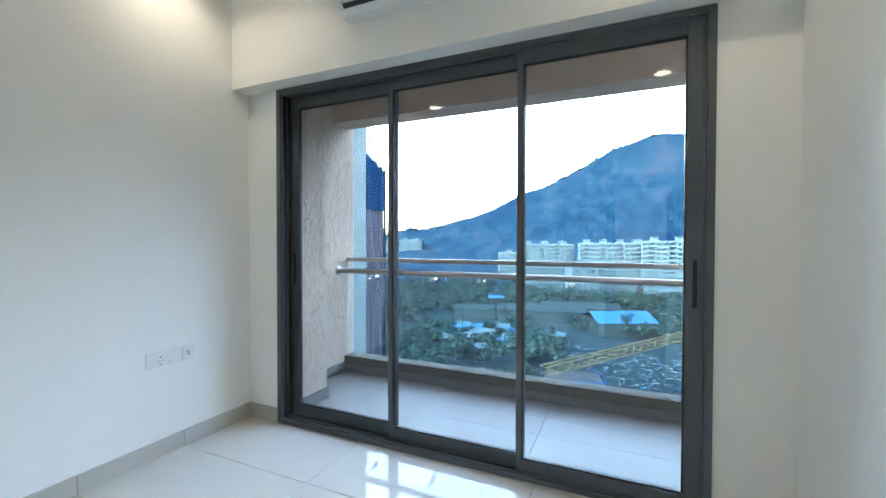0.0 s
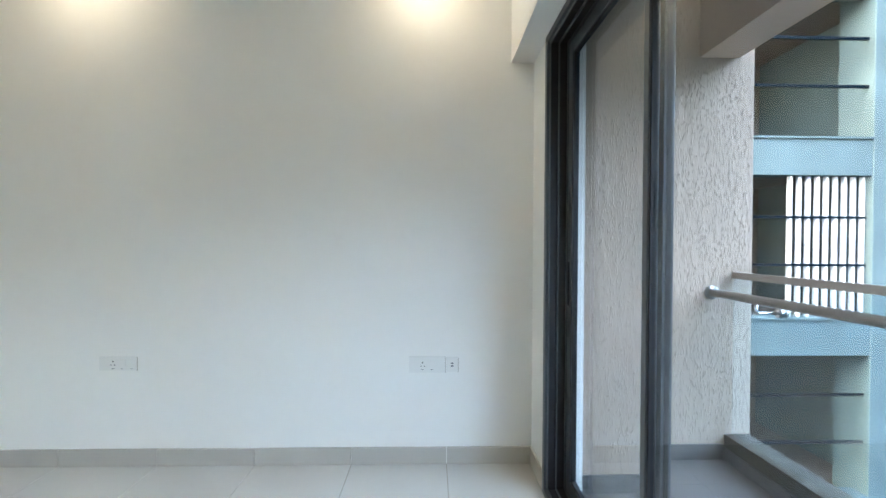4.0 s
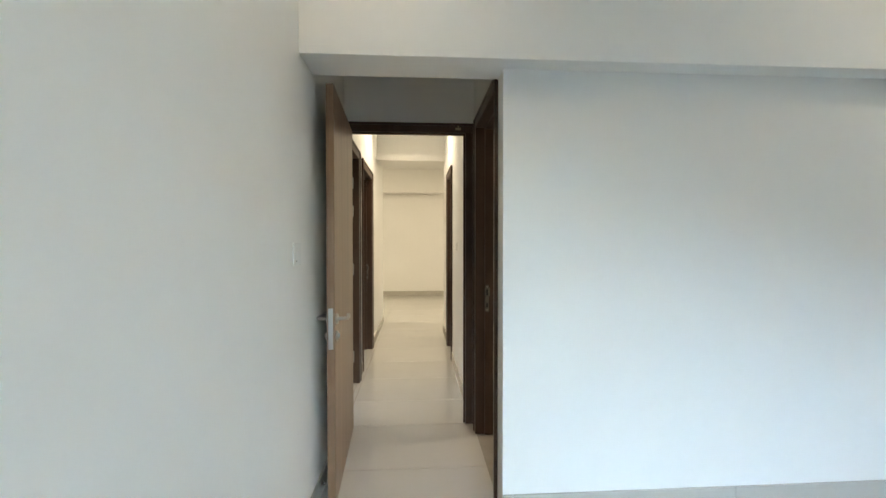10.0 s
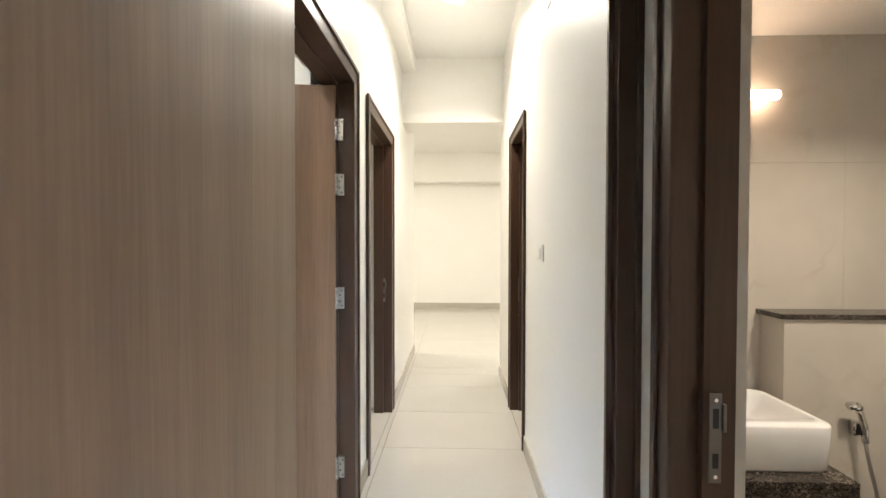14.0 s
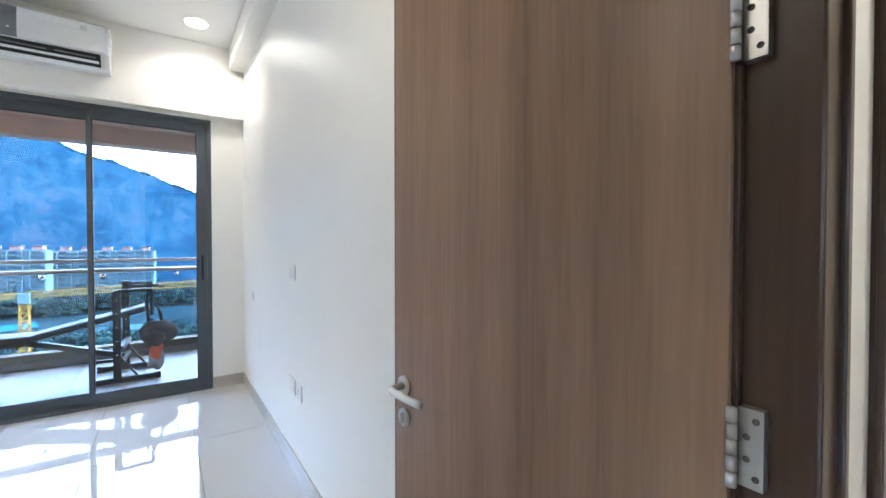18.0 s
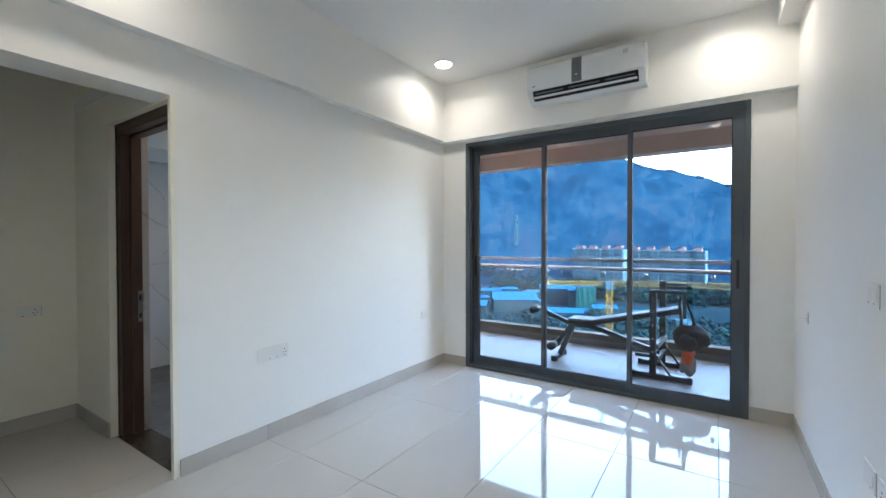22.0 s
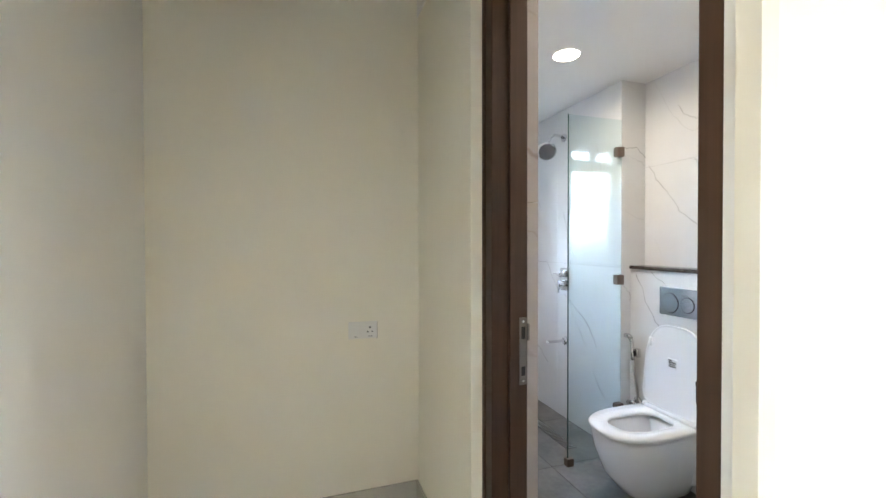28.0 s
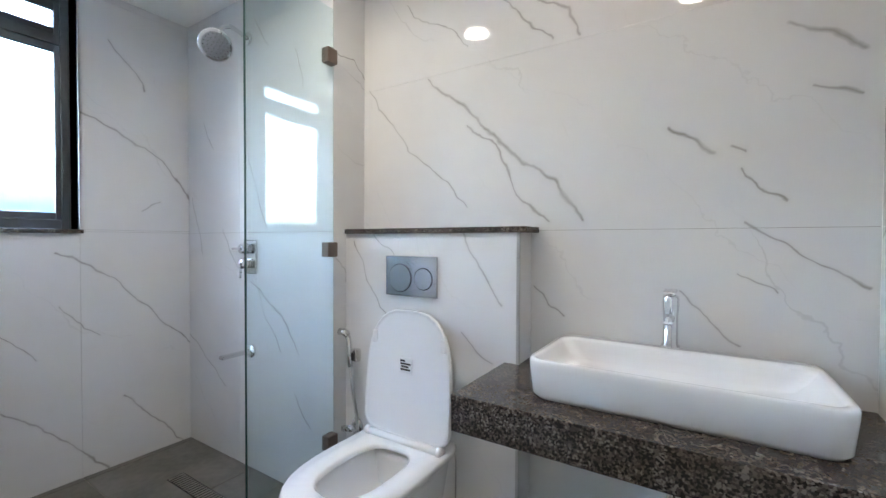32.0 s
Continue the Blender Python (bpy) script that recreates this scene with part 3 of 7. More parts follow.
# ---- sliding windows ----
def sliding_window(name, at, yaw, wide, high, label):
    """Three sliding sashes on stepped tracks in an aluminium frame; local x along the wall, y outward."""
    m = pose(*at, 0, 0, yaw)
    w = thing(name, at, label, "window", "", "structure", yaw)

    def put(nm, rows, material=ALU, bevel=0.002, parent=w, label=""):
        bm = boxes(*rows, bevel=bevel)
        bm.transform(m)
        return part(nm, bm, material, parent, label)
    t, dp = 0.035, 0.15
    put("window_frame", [(0, -0.012, 0, t, dp, high)])
    put("window_frame", [(wide - t, -0.012, 0, wide, dp, high)])
    put("window_frame", [(t, -0.012, high - t, wide - t, dp, high)])
    put("sill_track", [(t, -0.012, 0, wide - t, dp, 0.03)])
    for k in range(4):
        y = 0.002 + k * 0.045
        if k < 3:
            put("channel", [(t + 0.001, y + 0.007, 0.029, wide - t - 0.001, y + 0.043, 0.0315), (t + 0.001, y + 0.007, high - t - 0.0015, wide - t - 0.001, y + 0.043, high - t + 0.001), (t - 0.001, y + 0.007, 0.0315, t + 0.0015, y + 0.043, high - t - 0.0015), (wide - t - 0.0015, y + 0.007, 0.0315, wide - t + 0.001, y + 0.043, high - t - 0.0015)], GASKET, 0, w, "black brush-lined channel")
        put("track_rib", [(t, y, 0.03, wide - t, y + 0.005, 0.042)], bevel=0.001)
        put("track_rib", [(t, y, high - t - 0.014, wide - t, y + 0.005, high - t)], bevel=0.001)
        put("track_rib", [(t, y, 0.03, t + 0.012, y + 0.005, high - t)], bevel=0.001)
        put("track_rib", [(wide - t - 0.012, y, 0.03, wide - t, y + 0.005, high - t)], bevel=0.001)
    inner = wide - 2 * t
    sw = inner / 3 + 0.022
    for k in range(3):
        x0 = t + k * (inner - sw) / 2
        x1 = x0 + sw
        y0 = (0.099, 0.054, 0.009)[k]
        y1 = y0 + 0.034
        a, z0, z1 = (0.062 if k == 0 else 0.03), 0.034, high - t - 0.004
        b = 0.075 if k == 2 else 0.03
        s = put("sash", [(x0, y0, z0, x0 + a, y1, z1), (x1 - b, y0, z0, x1, y1, z1), (x0 + a, y0, z0, x1 - b, y1, z0 + 0.07), (x0 + a, y0, z1 - 0.07, x1 - b, y1, z1)], bevel=0.0025)
        g = 0.007
        put("gasket", [(x0 + a, y0 + 0.006, z0 + 0.07, x0 + a + g, y1 - 0.006, z1 - 0.07), (x1 - b - g, y0 + 0.006, z0 + 0.07, x1 - b, y1 - 0.006, z1 - 0.07), (x0 + a + g, y0 + 0.006, z0 + 0.07, x1 - b - g, y1 - 0.006, z0 + 0.07 + g), (x0 + a + g, y0 + 0.006, z1 - 0.07 - g, x1 - b - g, y1 - 0.006, z1 - 0.07)], GASKET, 0, s)
        p = put("pane", [(x0 + a + g, (y0 + y1) / 2 - 0.003, z0 + 0.07 + g, x1 - b - g, (y0 + y1) / 2 + 0.003, z1 - 0.07 - g)], PANE, 0, s)
        p.visible_shadow = False
        for xe in (x0 - 0.0015, x1 - 0.0005):
            put("brush_seal", [(xe, y0 + 0.009, z0 + 0.01, xe + 0.002, y1 - 0.009, z1 - 0.01)], GASKET, 0, s, "black edge seal")
        if k != 1:
            xh = x0 + a / 2 if k == 0 else x1 - b / 2
            put("handle", [(xh - 0.009, y0 - 0.006, 0.98, xh + 0.009, y0 + 0.001, 1.2)], GASKET, 0.003, s, "black recessed pull")
            put("handle_rim", [(xh - 0.013, y0 - 0.003, 0.973, xh + 0.013, y0 + 0.002, 1.207)], ALU, 0.001, s)
    return w


sliding_window("window_1", (0.283, 0, 0), 0, 2.612, 2.345, "three-panel sliding window in a grey aluminium frame")
sliding_window("window_2", (7.3, -2.575, 0), -90, 2.455, 2.395, "three-panel sliding balcony window, grey aluminium frame")


# ---- ceiling lights ----
def downlight(x, y, z, r=0.075, power=2.8, colour=(1.0, 0.90, 0.75), group="ceiling downlights", spread=128):
    d = thing("downlight", (x, y, z), "round white recessed ceiling downlight, switched on", "ceiling light", group)
    bm = bmesh.new()
    tube(bm, (x, y, z - 0.006), (x, y, z), r + 0.012, 32)
    part("rim", bm, PLASTIC, d)
    bm = bmesh.new()
    tube(bm, (x, y, z - 0.009), (x, y, z - 0.0055), r, 32)
    part("diffuser", bm, LIGHT, d)
    la = new("downlight_lamp", bpy.data.lights.new("downlight_lamp", "AREA"))
    la.data.energy, la.data.color, la.data.shape, la.data.size = power * 0.18, colour, "DISK", r * 1.8
    la.data.spread = radians(spread)
    la.matrix_world = pose(x, y, z - 0.012)
    la.parent = d
    la.matrix_parent_inverse = d.matrix_basis.inverted()
    return d


# the last of these lamps is unseen, added to square up the others
for x, y in ((0.25, -2.54), (0.26, -0.64), (2.86, -2.58), (2.90, -0.64)):
    downlight(x, y, H, power=0.27, spread=140, colour=(1.0, 0.95, 0.87))
for x, y in ((6.75, -2.65), (6.85, -4.90), (4.15, -2.58), (4.05, -4.80)):
    downlight(x, y, H, power=0.62, spread=145, colour=(1.0, 0.92, 0.80))
for y in (-6.25,):
    downlight(2.76, y, H, power=1.9, spread=130, colour=(1.0, 0.95, 0.87))
# living room lamps are unseen, added off to each side to brighten it
for x, y, p in ((1.0, -8.75, 4.6), (4.6, -8.75, 4.6)):
    downlight(x, y, H, power=p, spread=178, colour=(1.0, 0.94, 0.83))


# ---- bathrooms ----
# veins of the printed wall tiles: width, then points along the wall and up
BASIN_VEINS = [(0.016, (-0.79, 1.75), (-1.06, 1.52), (-1.15, 1.41), (-1.36, 1.25), (-1.45, 1.11)), (0.009, (-1.00, 1.51), (-1.13, 1.41), (-1.21, 1.22), (-1.33, 1.11)), (0.005, (-0.45, 1.76), (-0.70, 1.44), (-1.00, 1.18)), (0.009, (-1.15, 1.98), (-1.22, 1.87), (-1.34, 1.76)), (0.011, (-1.28, 1.93), (-1.39, 1.86), (-1.44, 1.76)), (0.004, (-0.68, 2.09), (-0.80, 1.99), (-1.00, 1.84)), (0.013, (-1.72, 1.41), (-1.83, 1.30)), (0.006, (-1.90, 1.25), (-2.03, 1.15)), (0.008, (-1.91, 1.11), (-2.06, 1.00), (-2.17, 0.93)), (0.006, (-1.76, 0.88), (-1.92, 0.74)), (0.006, (-1.28, 0.86), (-1.40, 0.77)), (0.005, (-1.91, 0.94), (-1.99, 0.88)), (0.02, (-2.01, 1.65), (-2.16, 1.54)), (0.01, (-2.06, 1.46), (-2.17, 1.41)), (0.011, (-1.87, 1.31), (-1.90, 1.30))]
CISTERN_VEINS = [(0.008, (-1.01, 1.08), (-1.14, 0.91), (-1.21, 0.80)), (0.006, (-0.47, 1.04), (-0.55, 0.85), (-0.68, 0.71)), (0.004, (-0.60, 1.08), (-0.70, 0.98)), (0.008, (-1.03, 0.69), (-1.17, 0.60))]
SHOWER_VEINS = [(0.01, (0.19, 0.83), (-0.02, 0.70), (-0.21, 0.46)), (0.006, (0.14, 0.79), (-0.04, 0.49)), (0.006, (-0.15, 0.30), (-0.27, 0.15)), (0.005, (0.81, 0.47), (0.44, 0.23)), (0.006, (0.79, 1.30), (0.67, 0.96)), (0.006, (0.46, 1.10), (0.27, 0.84)), (0.004, (0.66, 1.72), (0.54, 1.55)), (0.006, (0.21, 1.47), (0.07, 1.11)), (0.005, (-0.16, 1.94), (-0.22, 1.74)), (0.004, (0.16, 2.19), (0.04, 2.02))]
WINDOW_VEINS = [(0.01, (5.63, 2.09), (5.72, 1.98), (5.79, 1.87)), (0.01, (5.49, 1.71), (5.73, 1.58), (5.85, 1.51), (6.05, 1.27)), (0.008, (5.41, 1.00), (5.67, 0.81), (5.79, 0.66), (6.01, 0.42)), (0.006, (5.40, 0.71), (5.56, 0.56)), (0.01, (5.21, 0.27), (5.46, 0.01), (5.60, -0.17)), (0.008, (5.69, 0.19), (5.98, -0.19)), (0.006, (5.77, 1.20), (5.87, 1.25)), (0.006, (5.22, 0.59), (5.34, 0.46))]
BT = marble("veined_white_tile", (0.74, 0.73, 0.72), (0.24, 0.225, 0.21), 1.6, 0.04, 0.7, 0.007, 0.42)


def veined(name, lines, axis, at):
    return marble(name, (0.74, 0.73, 0.72), (0.27, 0.252, 0.235), 1.3, 0.04, 0.22, 0.006, 0.42, lines=lines, axis=axis, at=at)


BT_BASIN = veined("veined_tile_basin_wall", BASIN_VEINS, "x", 6.22)
BT_CISTERN = veined("veined_tile_cistern", CISTERN_VEINS, "x", 6.10)
BT_SHOWER = veined("veined_tile_shower", SHOWER_VEINS, "x", 6.02)
BT_WINDOW = veined("veined_tile_window_wall", WINDOW_VEINS, "y", 0.83)
BT2 = marble("veined_beige_tile", (0.60, 0.56, 0.50), (0.40, 0.31, 0.22), 0.9, 0.12, 0.55, 0.05, 0.8, 0.1)
BFLOOR = mat("grey_stone_floor", (0.135, 0.128, 0.115), 0.32, var=0.55, scale=3.2, bump=0.08, bscale=30, rvar=0.1)
GRANITE = granite("brown_speckled_granite", ((0.020, 0.0165, 0.0145), (0.050, 0.039, 0.032), (0.088, 0.070, 0.057), (0.15, 0.13, 0.108)), 190, 0.2)
CERAMIC = mat("white_ceramic", (0.83, 0.83, 0.83), 0.06, var=0.0, spec=0.6)
GREY_TRIM = mat("grey_tile_trim", (0.42, 0.41, 0.40), 0.3, metal=0.4, var=0.02)
SHOWER_GLASS = clear_glass("shower_glass", (0.90, 0.955, 0.955), reflect=1.2)
FROST = mat("frosted_glass", (0.95, 0.97, 0.98), 0.55, var=0.0, trans=1.0, ior=1.1)
SATIN = mat("satin_chrome", (0.50, 0.51, 0.52), 0.16, metal=1.0, var=0.02, scale=20)
FB = -0.17


def tiled_wall(name, axis, at, lo, hi, z0, z1, thick, side, material, label, rows, cols, hole=None):
    """A wall lined with large tiles, each a slab of its own; side: where the room lies along the fixed axis."""
    o = at - side * 0.012
    back = (min(o, o - side * thick), max(o, o - side * thick))
    segs = [(lo, hi, z0, z1)]
    if hole:
        a, b, c, d = hole
        segs = [(lo, a, z0, z1), (b, hi, z0, z1), (a, b, z0, c), (a, b, d, z1)]
    segs = [s for s in segs if s[1] - s[0] > 0.004 and s[3] - s[2] > 0.004]
    w = block(name, [(back[0], s[0], s[2], back[1], s[1], s[3]) if axis == "x" else (s[0], back[0], s[2], s[1], back[1], s[3]) for s in segs], GROUT, label)
    us = sorted({lo, hi, *[c for c in cols if lo < c < hi], *(hole[:2] if hole else ())})
    vs = sorted({z0, z1, *[r for r in rows if z0 < r < z1], *(hole[2:] if hole else ())})
    for a, b in zip(us, us[1:]):
        for c, d in zip(vs, vs[1:]):
            if hole and a >= hole[0] - 1e-6 and b <= hole[1] + 1e-6 and c >= hole[2] - 1e-6 and d <= hole[3] + 1e-6:
                continue
            g = 0.0006
            f0, f1 = min(o, at), max(o, at)
            row = (f0, a + g, c + g, f1, b - g, d - g) if axis == "x" else (a + g, f0, c + g, b - g, f1, d - g)
            part("wall_tile", boxes(row), material, w)
    return w


XB, YB, YW = 6.22, -2.20, 0.83     # basin wall, near end wall, window wall
tiled_wall("bath_wall_basin", "x", XB, YB, -0.41, FB, 2.32, 0.12, -1, BT_BASIN, "white marble-look tiled bathroom wall with grey veins", (1.08, 1.75), ())
tiled_wall("bath_wall_shower", "x", 6.02, -0.41, YW, FB, 2.32, 0.12, -1, BT_SHOWER, "white marble-look tiled shower wall", (1.08,), (0.3,))
block("bath_return", [(6.02, -0.422, FB, XB, -0.41, 2.32)], BT, "narrow white tiled return beside the shower")
WX0, WX1, WZ0, WZ1 = 4.86, 5.50, 1.09, 2.28
tiled_wall("bath_wall_window", "y", YW, 4.66, 6.16, FB - 0.1, 2.36, 0.16, -1, BT_WINDOW, "white marble-look tiled wall with a window", (FB, 1.08, 2.32), (6.02,), (WX0, WX1, WZ0, WZ1))
tiled_wall("bath_wall_end", "y", YB, 4.66, XB, FB, 2.32, 0.012, 1, BT, "white tiled end wall beside the washbasin", (1.08, 1.75), (5.4,))
tiled_wall("bath_wall_inner", "x", 4.755, -1.4365, YW, FB, 2.32, 0.033, 1, BT, "white tiled wall beside the bathroom door", (1.08,), (-0.3,))
block("bath_wall_head", [(4.72, YB, 2.14, 4.755, -1.4365, 2.32)], BT, "tiled strip above the bathroom door")
# reveal tile with shade and pinkish lamp light mixed into its colour
BT_REVEAL = marble("shaded_reveal_tile", (0.50, 0.435, 0.395), (0.30, 0.235, 0.19), 1.9, 0.25, 0.8, 0.03, 0.6, 0.08)
block("bath_reveal", [(4.7155, -1.446, FB, 4.7555, -1.437, 1.374), (4.7155, -1.446, 1.3765, 4.7555, -1.437, 2.14)], BT_REVEAL, "narrow tiled reveal beside the door frame, shade in its colour")
block("bath_wall_outer", [(4.54, -0.60, FB, 4.659, YW + 0.15, 2.6)], WALL, "outer wall behind the bathroom tiles")
block("bath_ceiling", [(4.54, YB, 2.32, 6.36, 1.0, 2.42)], CEIL, "white flat bathroom ceiling with a hatch line", "ceiling")
block("bath_hatch", [(5.10, 0.05, 2.312, 5.60, 0.50, 2.320)], CEIL, "white ceiling access panel", "ceiling hatch", bevel=0.002)
bfloor = block("bath_floor", [(4.54, YB, FB - 0.1, XB + 0.13, YW + 0.005, FB - 0.004)], GROUT, "dark grey stone bathroom floor", "floor")
block("door_sill_bath", [(4.575, -2.2, FB, 4.755, -1.40, 0.004)], GRANITE, "dark granite door threshold", "threshold")

# window in the shower wall
bw = thing("window_3", (WX0, YW, WZ0), "dark grey bathroom window with frosted panes", "window", "", "structure")
part("window_sill", boxes((WX0 - 0.01, YW - 0.022, WZ0 - 0.02, WX1 + 0.01, YW + 0.17, WZ0), bevel=0.002), GRANITE, bw, "dark granite sill")
part("reveal", boxes((WX1, YW, WZ0, WX1 + 0.011, YW + 0.172, WZ1)), BT, bw)
part("reveal", boxes((WX0 - 0.011, YW, WZ0, WX0, YW + 0.172, WZ1)), BT, bw)
for r in ((WX0, WX0 + 0.036, WZ0, WZ1), (WX1 - 0.036, WX1, WZ0, WZ1), (WX0 + 0.036, WX1 - 0.036, WZ0, WZ0 + 0.05), (WX0 + 0.036, WX1 - 0.036, WZ1 - 0.05, WZ1), (WX0 + 0.036, WX1 - 0.036, 2.02, 2.07)):
    part("window_frame", boxes((r[0], YW + 0.118, r[2], r[1], YW + 0.170, r[3]), bevel=0.003), ALU, bw)
for z0, z1 in ((WZ0 + 0.05, 2.02), (2.07, WZ1 - 0.05)):
    a = part("sash", boxes((WX0 + 0.036, YW + 0.124, z0, WX0 + 0.058, YW + 0.158, z1), (WX1 - 0.058, YW + 0.124, z0, WX1 - 0.036, YW + 0.158, z1), (WX0 + 0.058, YW + 0.124, z0, WX1 - 0.058, YW + 0.158, z0 + 0.035), (WX0 + 0.058, YW + 0.124, z1 - 0.035, WX1 - 0.058, YW + 0.158, z1), bevel=0.003), ALU, bw)
    p = part("pane", boxes((WX0 + 0.058, YW + 0.138, z0 + 0.035, WX1 - 0.058, YW + 0.144, z1 - 0.035)), FROST, a)
    p.visible_shadow = False

# shower glass with clamps
sg = thing("shower_screen", (5.60, -0.43, FB), "frameless clear glass shower panel with bronze clamps", "shower screen")
p = part("glass_panel", boxes((5.60, -0.436, FB, 6.012, -0.426, 2.05), bevel=0.001), SHOWER_GLASS, sg)
p.visible_shadow = False
part("glass_edge", boxes((5.5985, -0.4362, FB, 5.6005, -0.4258, 2.05)), mat("green_glass_edge", (0.03, 0.07, 0.06), 0.15, var=0), sg)
BRONZE = mat("bronze_hinge", (0.17, 0.13, 0.11), 0.35, metal=0.6, var=0.04)
for z in (1.84, 1.0, 0.15):
    part("clamp", boxes((5.965, -0.452, z - 0.032, 6.02, -0.410, z + 0.032), bevel=0.004), BRONZE, sg)
part("floor_clamp", boxes((5.585, -0.45, FB, 5.635, -0.412, FB + 0.05), bevel=0.004), BRONZE, sg)


def revolve(bm, profile, cx, cy, seg=24):
    """A turned shape from (radius, z) pairs about a vertical axis."""
    rings = [[bm.verts.new((cx + r * math.cos(2 * math.pi * k / seg), cy + r * math.sin(2 * math.pi * k / seg), z)) for k in range(seg)] for r, z in profile]
    for a, b in zip(rings, rings[1:]):
        for k in range(seg):
            bm.faces.new((a[k], a[(k + 1) % seg], b[(k + 1) % seg], b[k]))
    return bm


def rounded(w, d, r, n=5, sq=0.0):
    """Points of a rounded rectangle, w along x and d along y, centred."""
    pts = []
    for cx, cy, a in ((w / 2 - r, d / 2 - r, 0), (-w / 2 + r, d / 2 - r, 90), (-w / 2 + r, -d / 2 + r, 180), (w / 2 - r, -d / 2 + r, 270)):
        pts += arc(cx, cy, r, a, a + 90, n)
    return pts


def loft(bm, loops, close_first=True, close_last=True):
    """Skins a row of closed loops of equal length."""
    rings = [[bm.verts.new(p) for p in lp] for lp in loops]
    n = len(rings[0])
    for a, b in zip(rings, rings[1:]):
        for k in range(n):
            bm.faces.new((a[k], a[(k + 1) % n], b[(k + 1) % n], b[k]))
    if close_first:
        bm.faces.new(rings[0][::-1])
    if close_last:
        bm.faces.new(rings[-1])
    return bm


def basin(at, yaw, w, d, h, label):
    """A vessel basin: outer shell, rolled rim and a sunk bowl."""
    b = thing("washbasin", at, label, "washbasin", "", "", yaw)
    m = pose(*at, 0, 0, yaw)
    lv = [(0.93, 0.955, 0.0), (0.965, 0.98, 0.012), (1.0, 1.0, h * 0.8), (1.0, 1.0, h - 0.007), (0.985, 0.99, h), (0.81, 0.945, h), (0.795, 0.93, h - 0.006), (0.76, 0.88, h * 0.72), (0.72, 0.80, h * 0.48), (0.66, 0.68, 0.045), (0.3, 0.3, 0.036), (0.04, 0.06, 0.035)]
    loops = [[(x * sx - (0.026 if k > 4 else 0), y * sy, z) for x, y in rounded(w, d, 0.042, 8)] for k, (sx, sy, z) in enumerate(lv)]
    bm = loft(bmesh.new(), loops)
    bm.transform(m)
    part("bowl", bm, CERAMIC, b, "", True)
    bm = bmesh.new()
    tube(bm, (-0.026, 0, 0.0355), (-0.026, 0, 0.040), 0.024, 20)
    bm.transform(m)
    part("drain", bm, CHROME, b, "chrome drain", True)
    return b


def tap(at, yaw, label):
    """Single-lever tall basin mixer."""
    t = thing("basin_tap", at, label, "tap", "", "", yaw)
    m = pose(*at, 0, 0, yaw)

    def put(nm, bm):
        bm.transform(m)
        part(nm, bm, CHROME, t, "", True)
    bm = bmesh.new()
    revolve(bm, [(0.001, 0), (0.026, 0.0), (0.026, 0.006), (0.021, 0.010), (0.0205, 0.10), (0.0225, 0.115), (0.0225, 0.150), (0.020, 0.156), (0.001, 0.157)], 0, 0, 28)
    put("tap_body", bm)
    bm = bmesh.new()
    sweep(bm, [(0, 0, 0.085), (-0.06, 0, 0.098), (-0.105, 0, 0.100), (-0.112, 0, 0.088)], 0.0125, 14)
    put("spout", bm)
    bm = boxes((-0.07, -0.017, 0.166, 0.022, 0.017, 0.175), bevel=0.004)
    put("lever", bm)
    bm = bmesh.new()
    tube(bm, (0, 0, 0.156), (0, 0, 0.168), 0.014, 18)
    put("neck", bm)
    return t


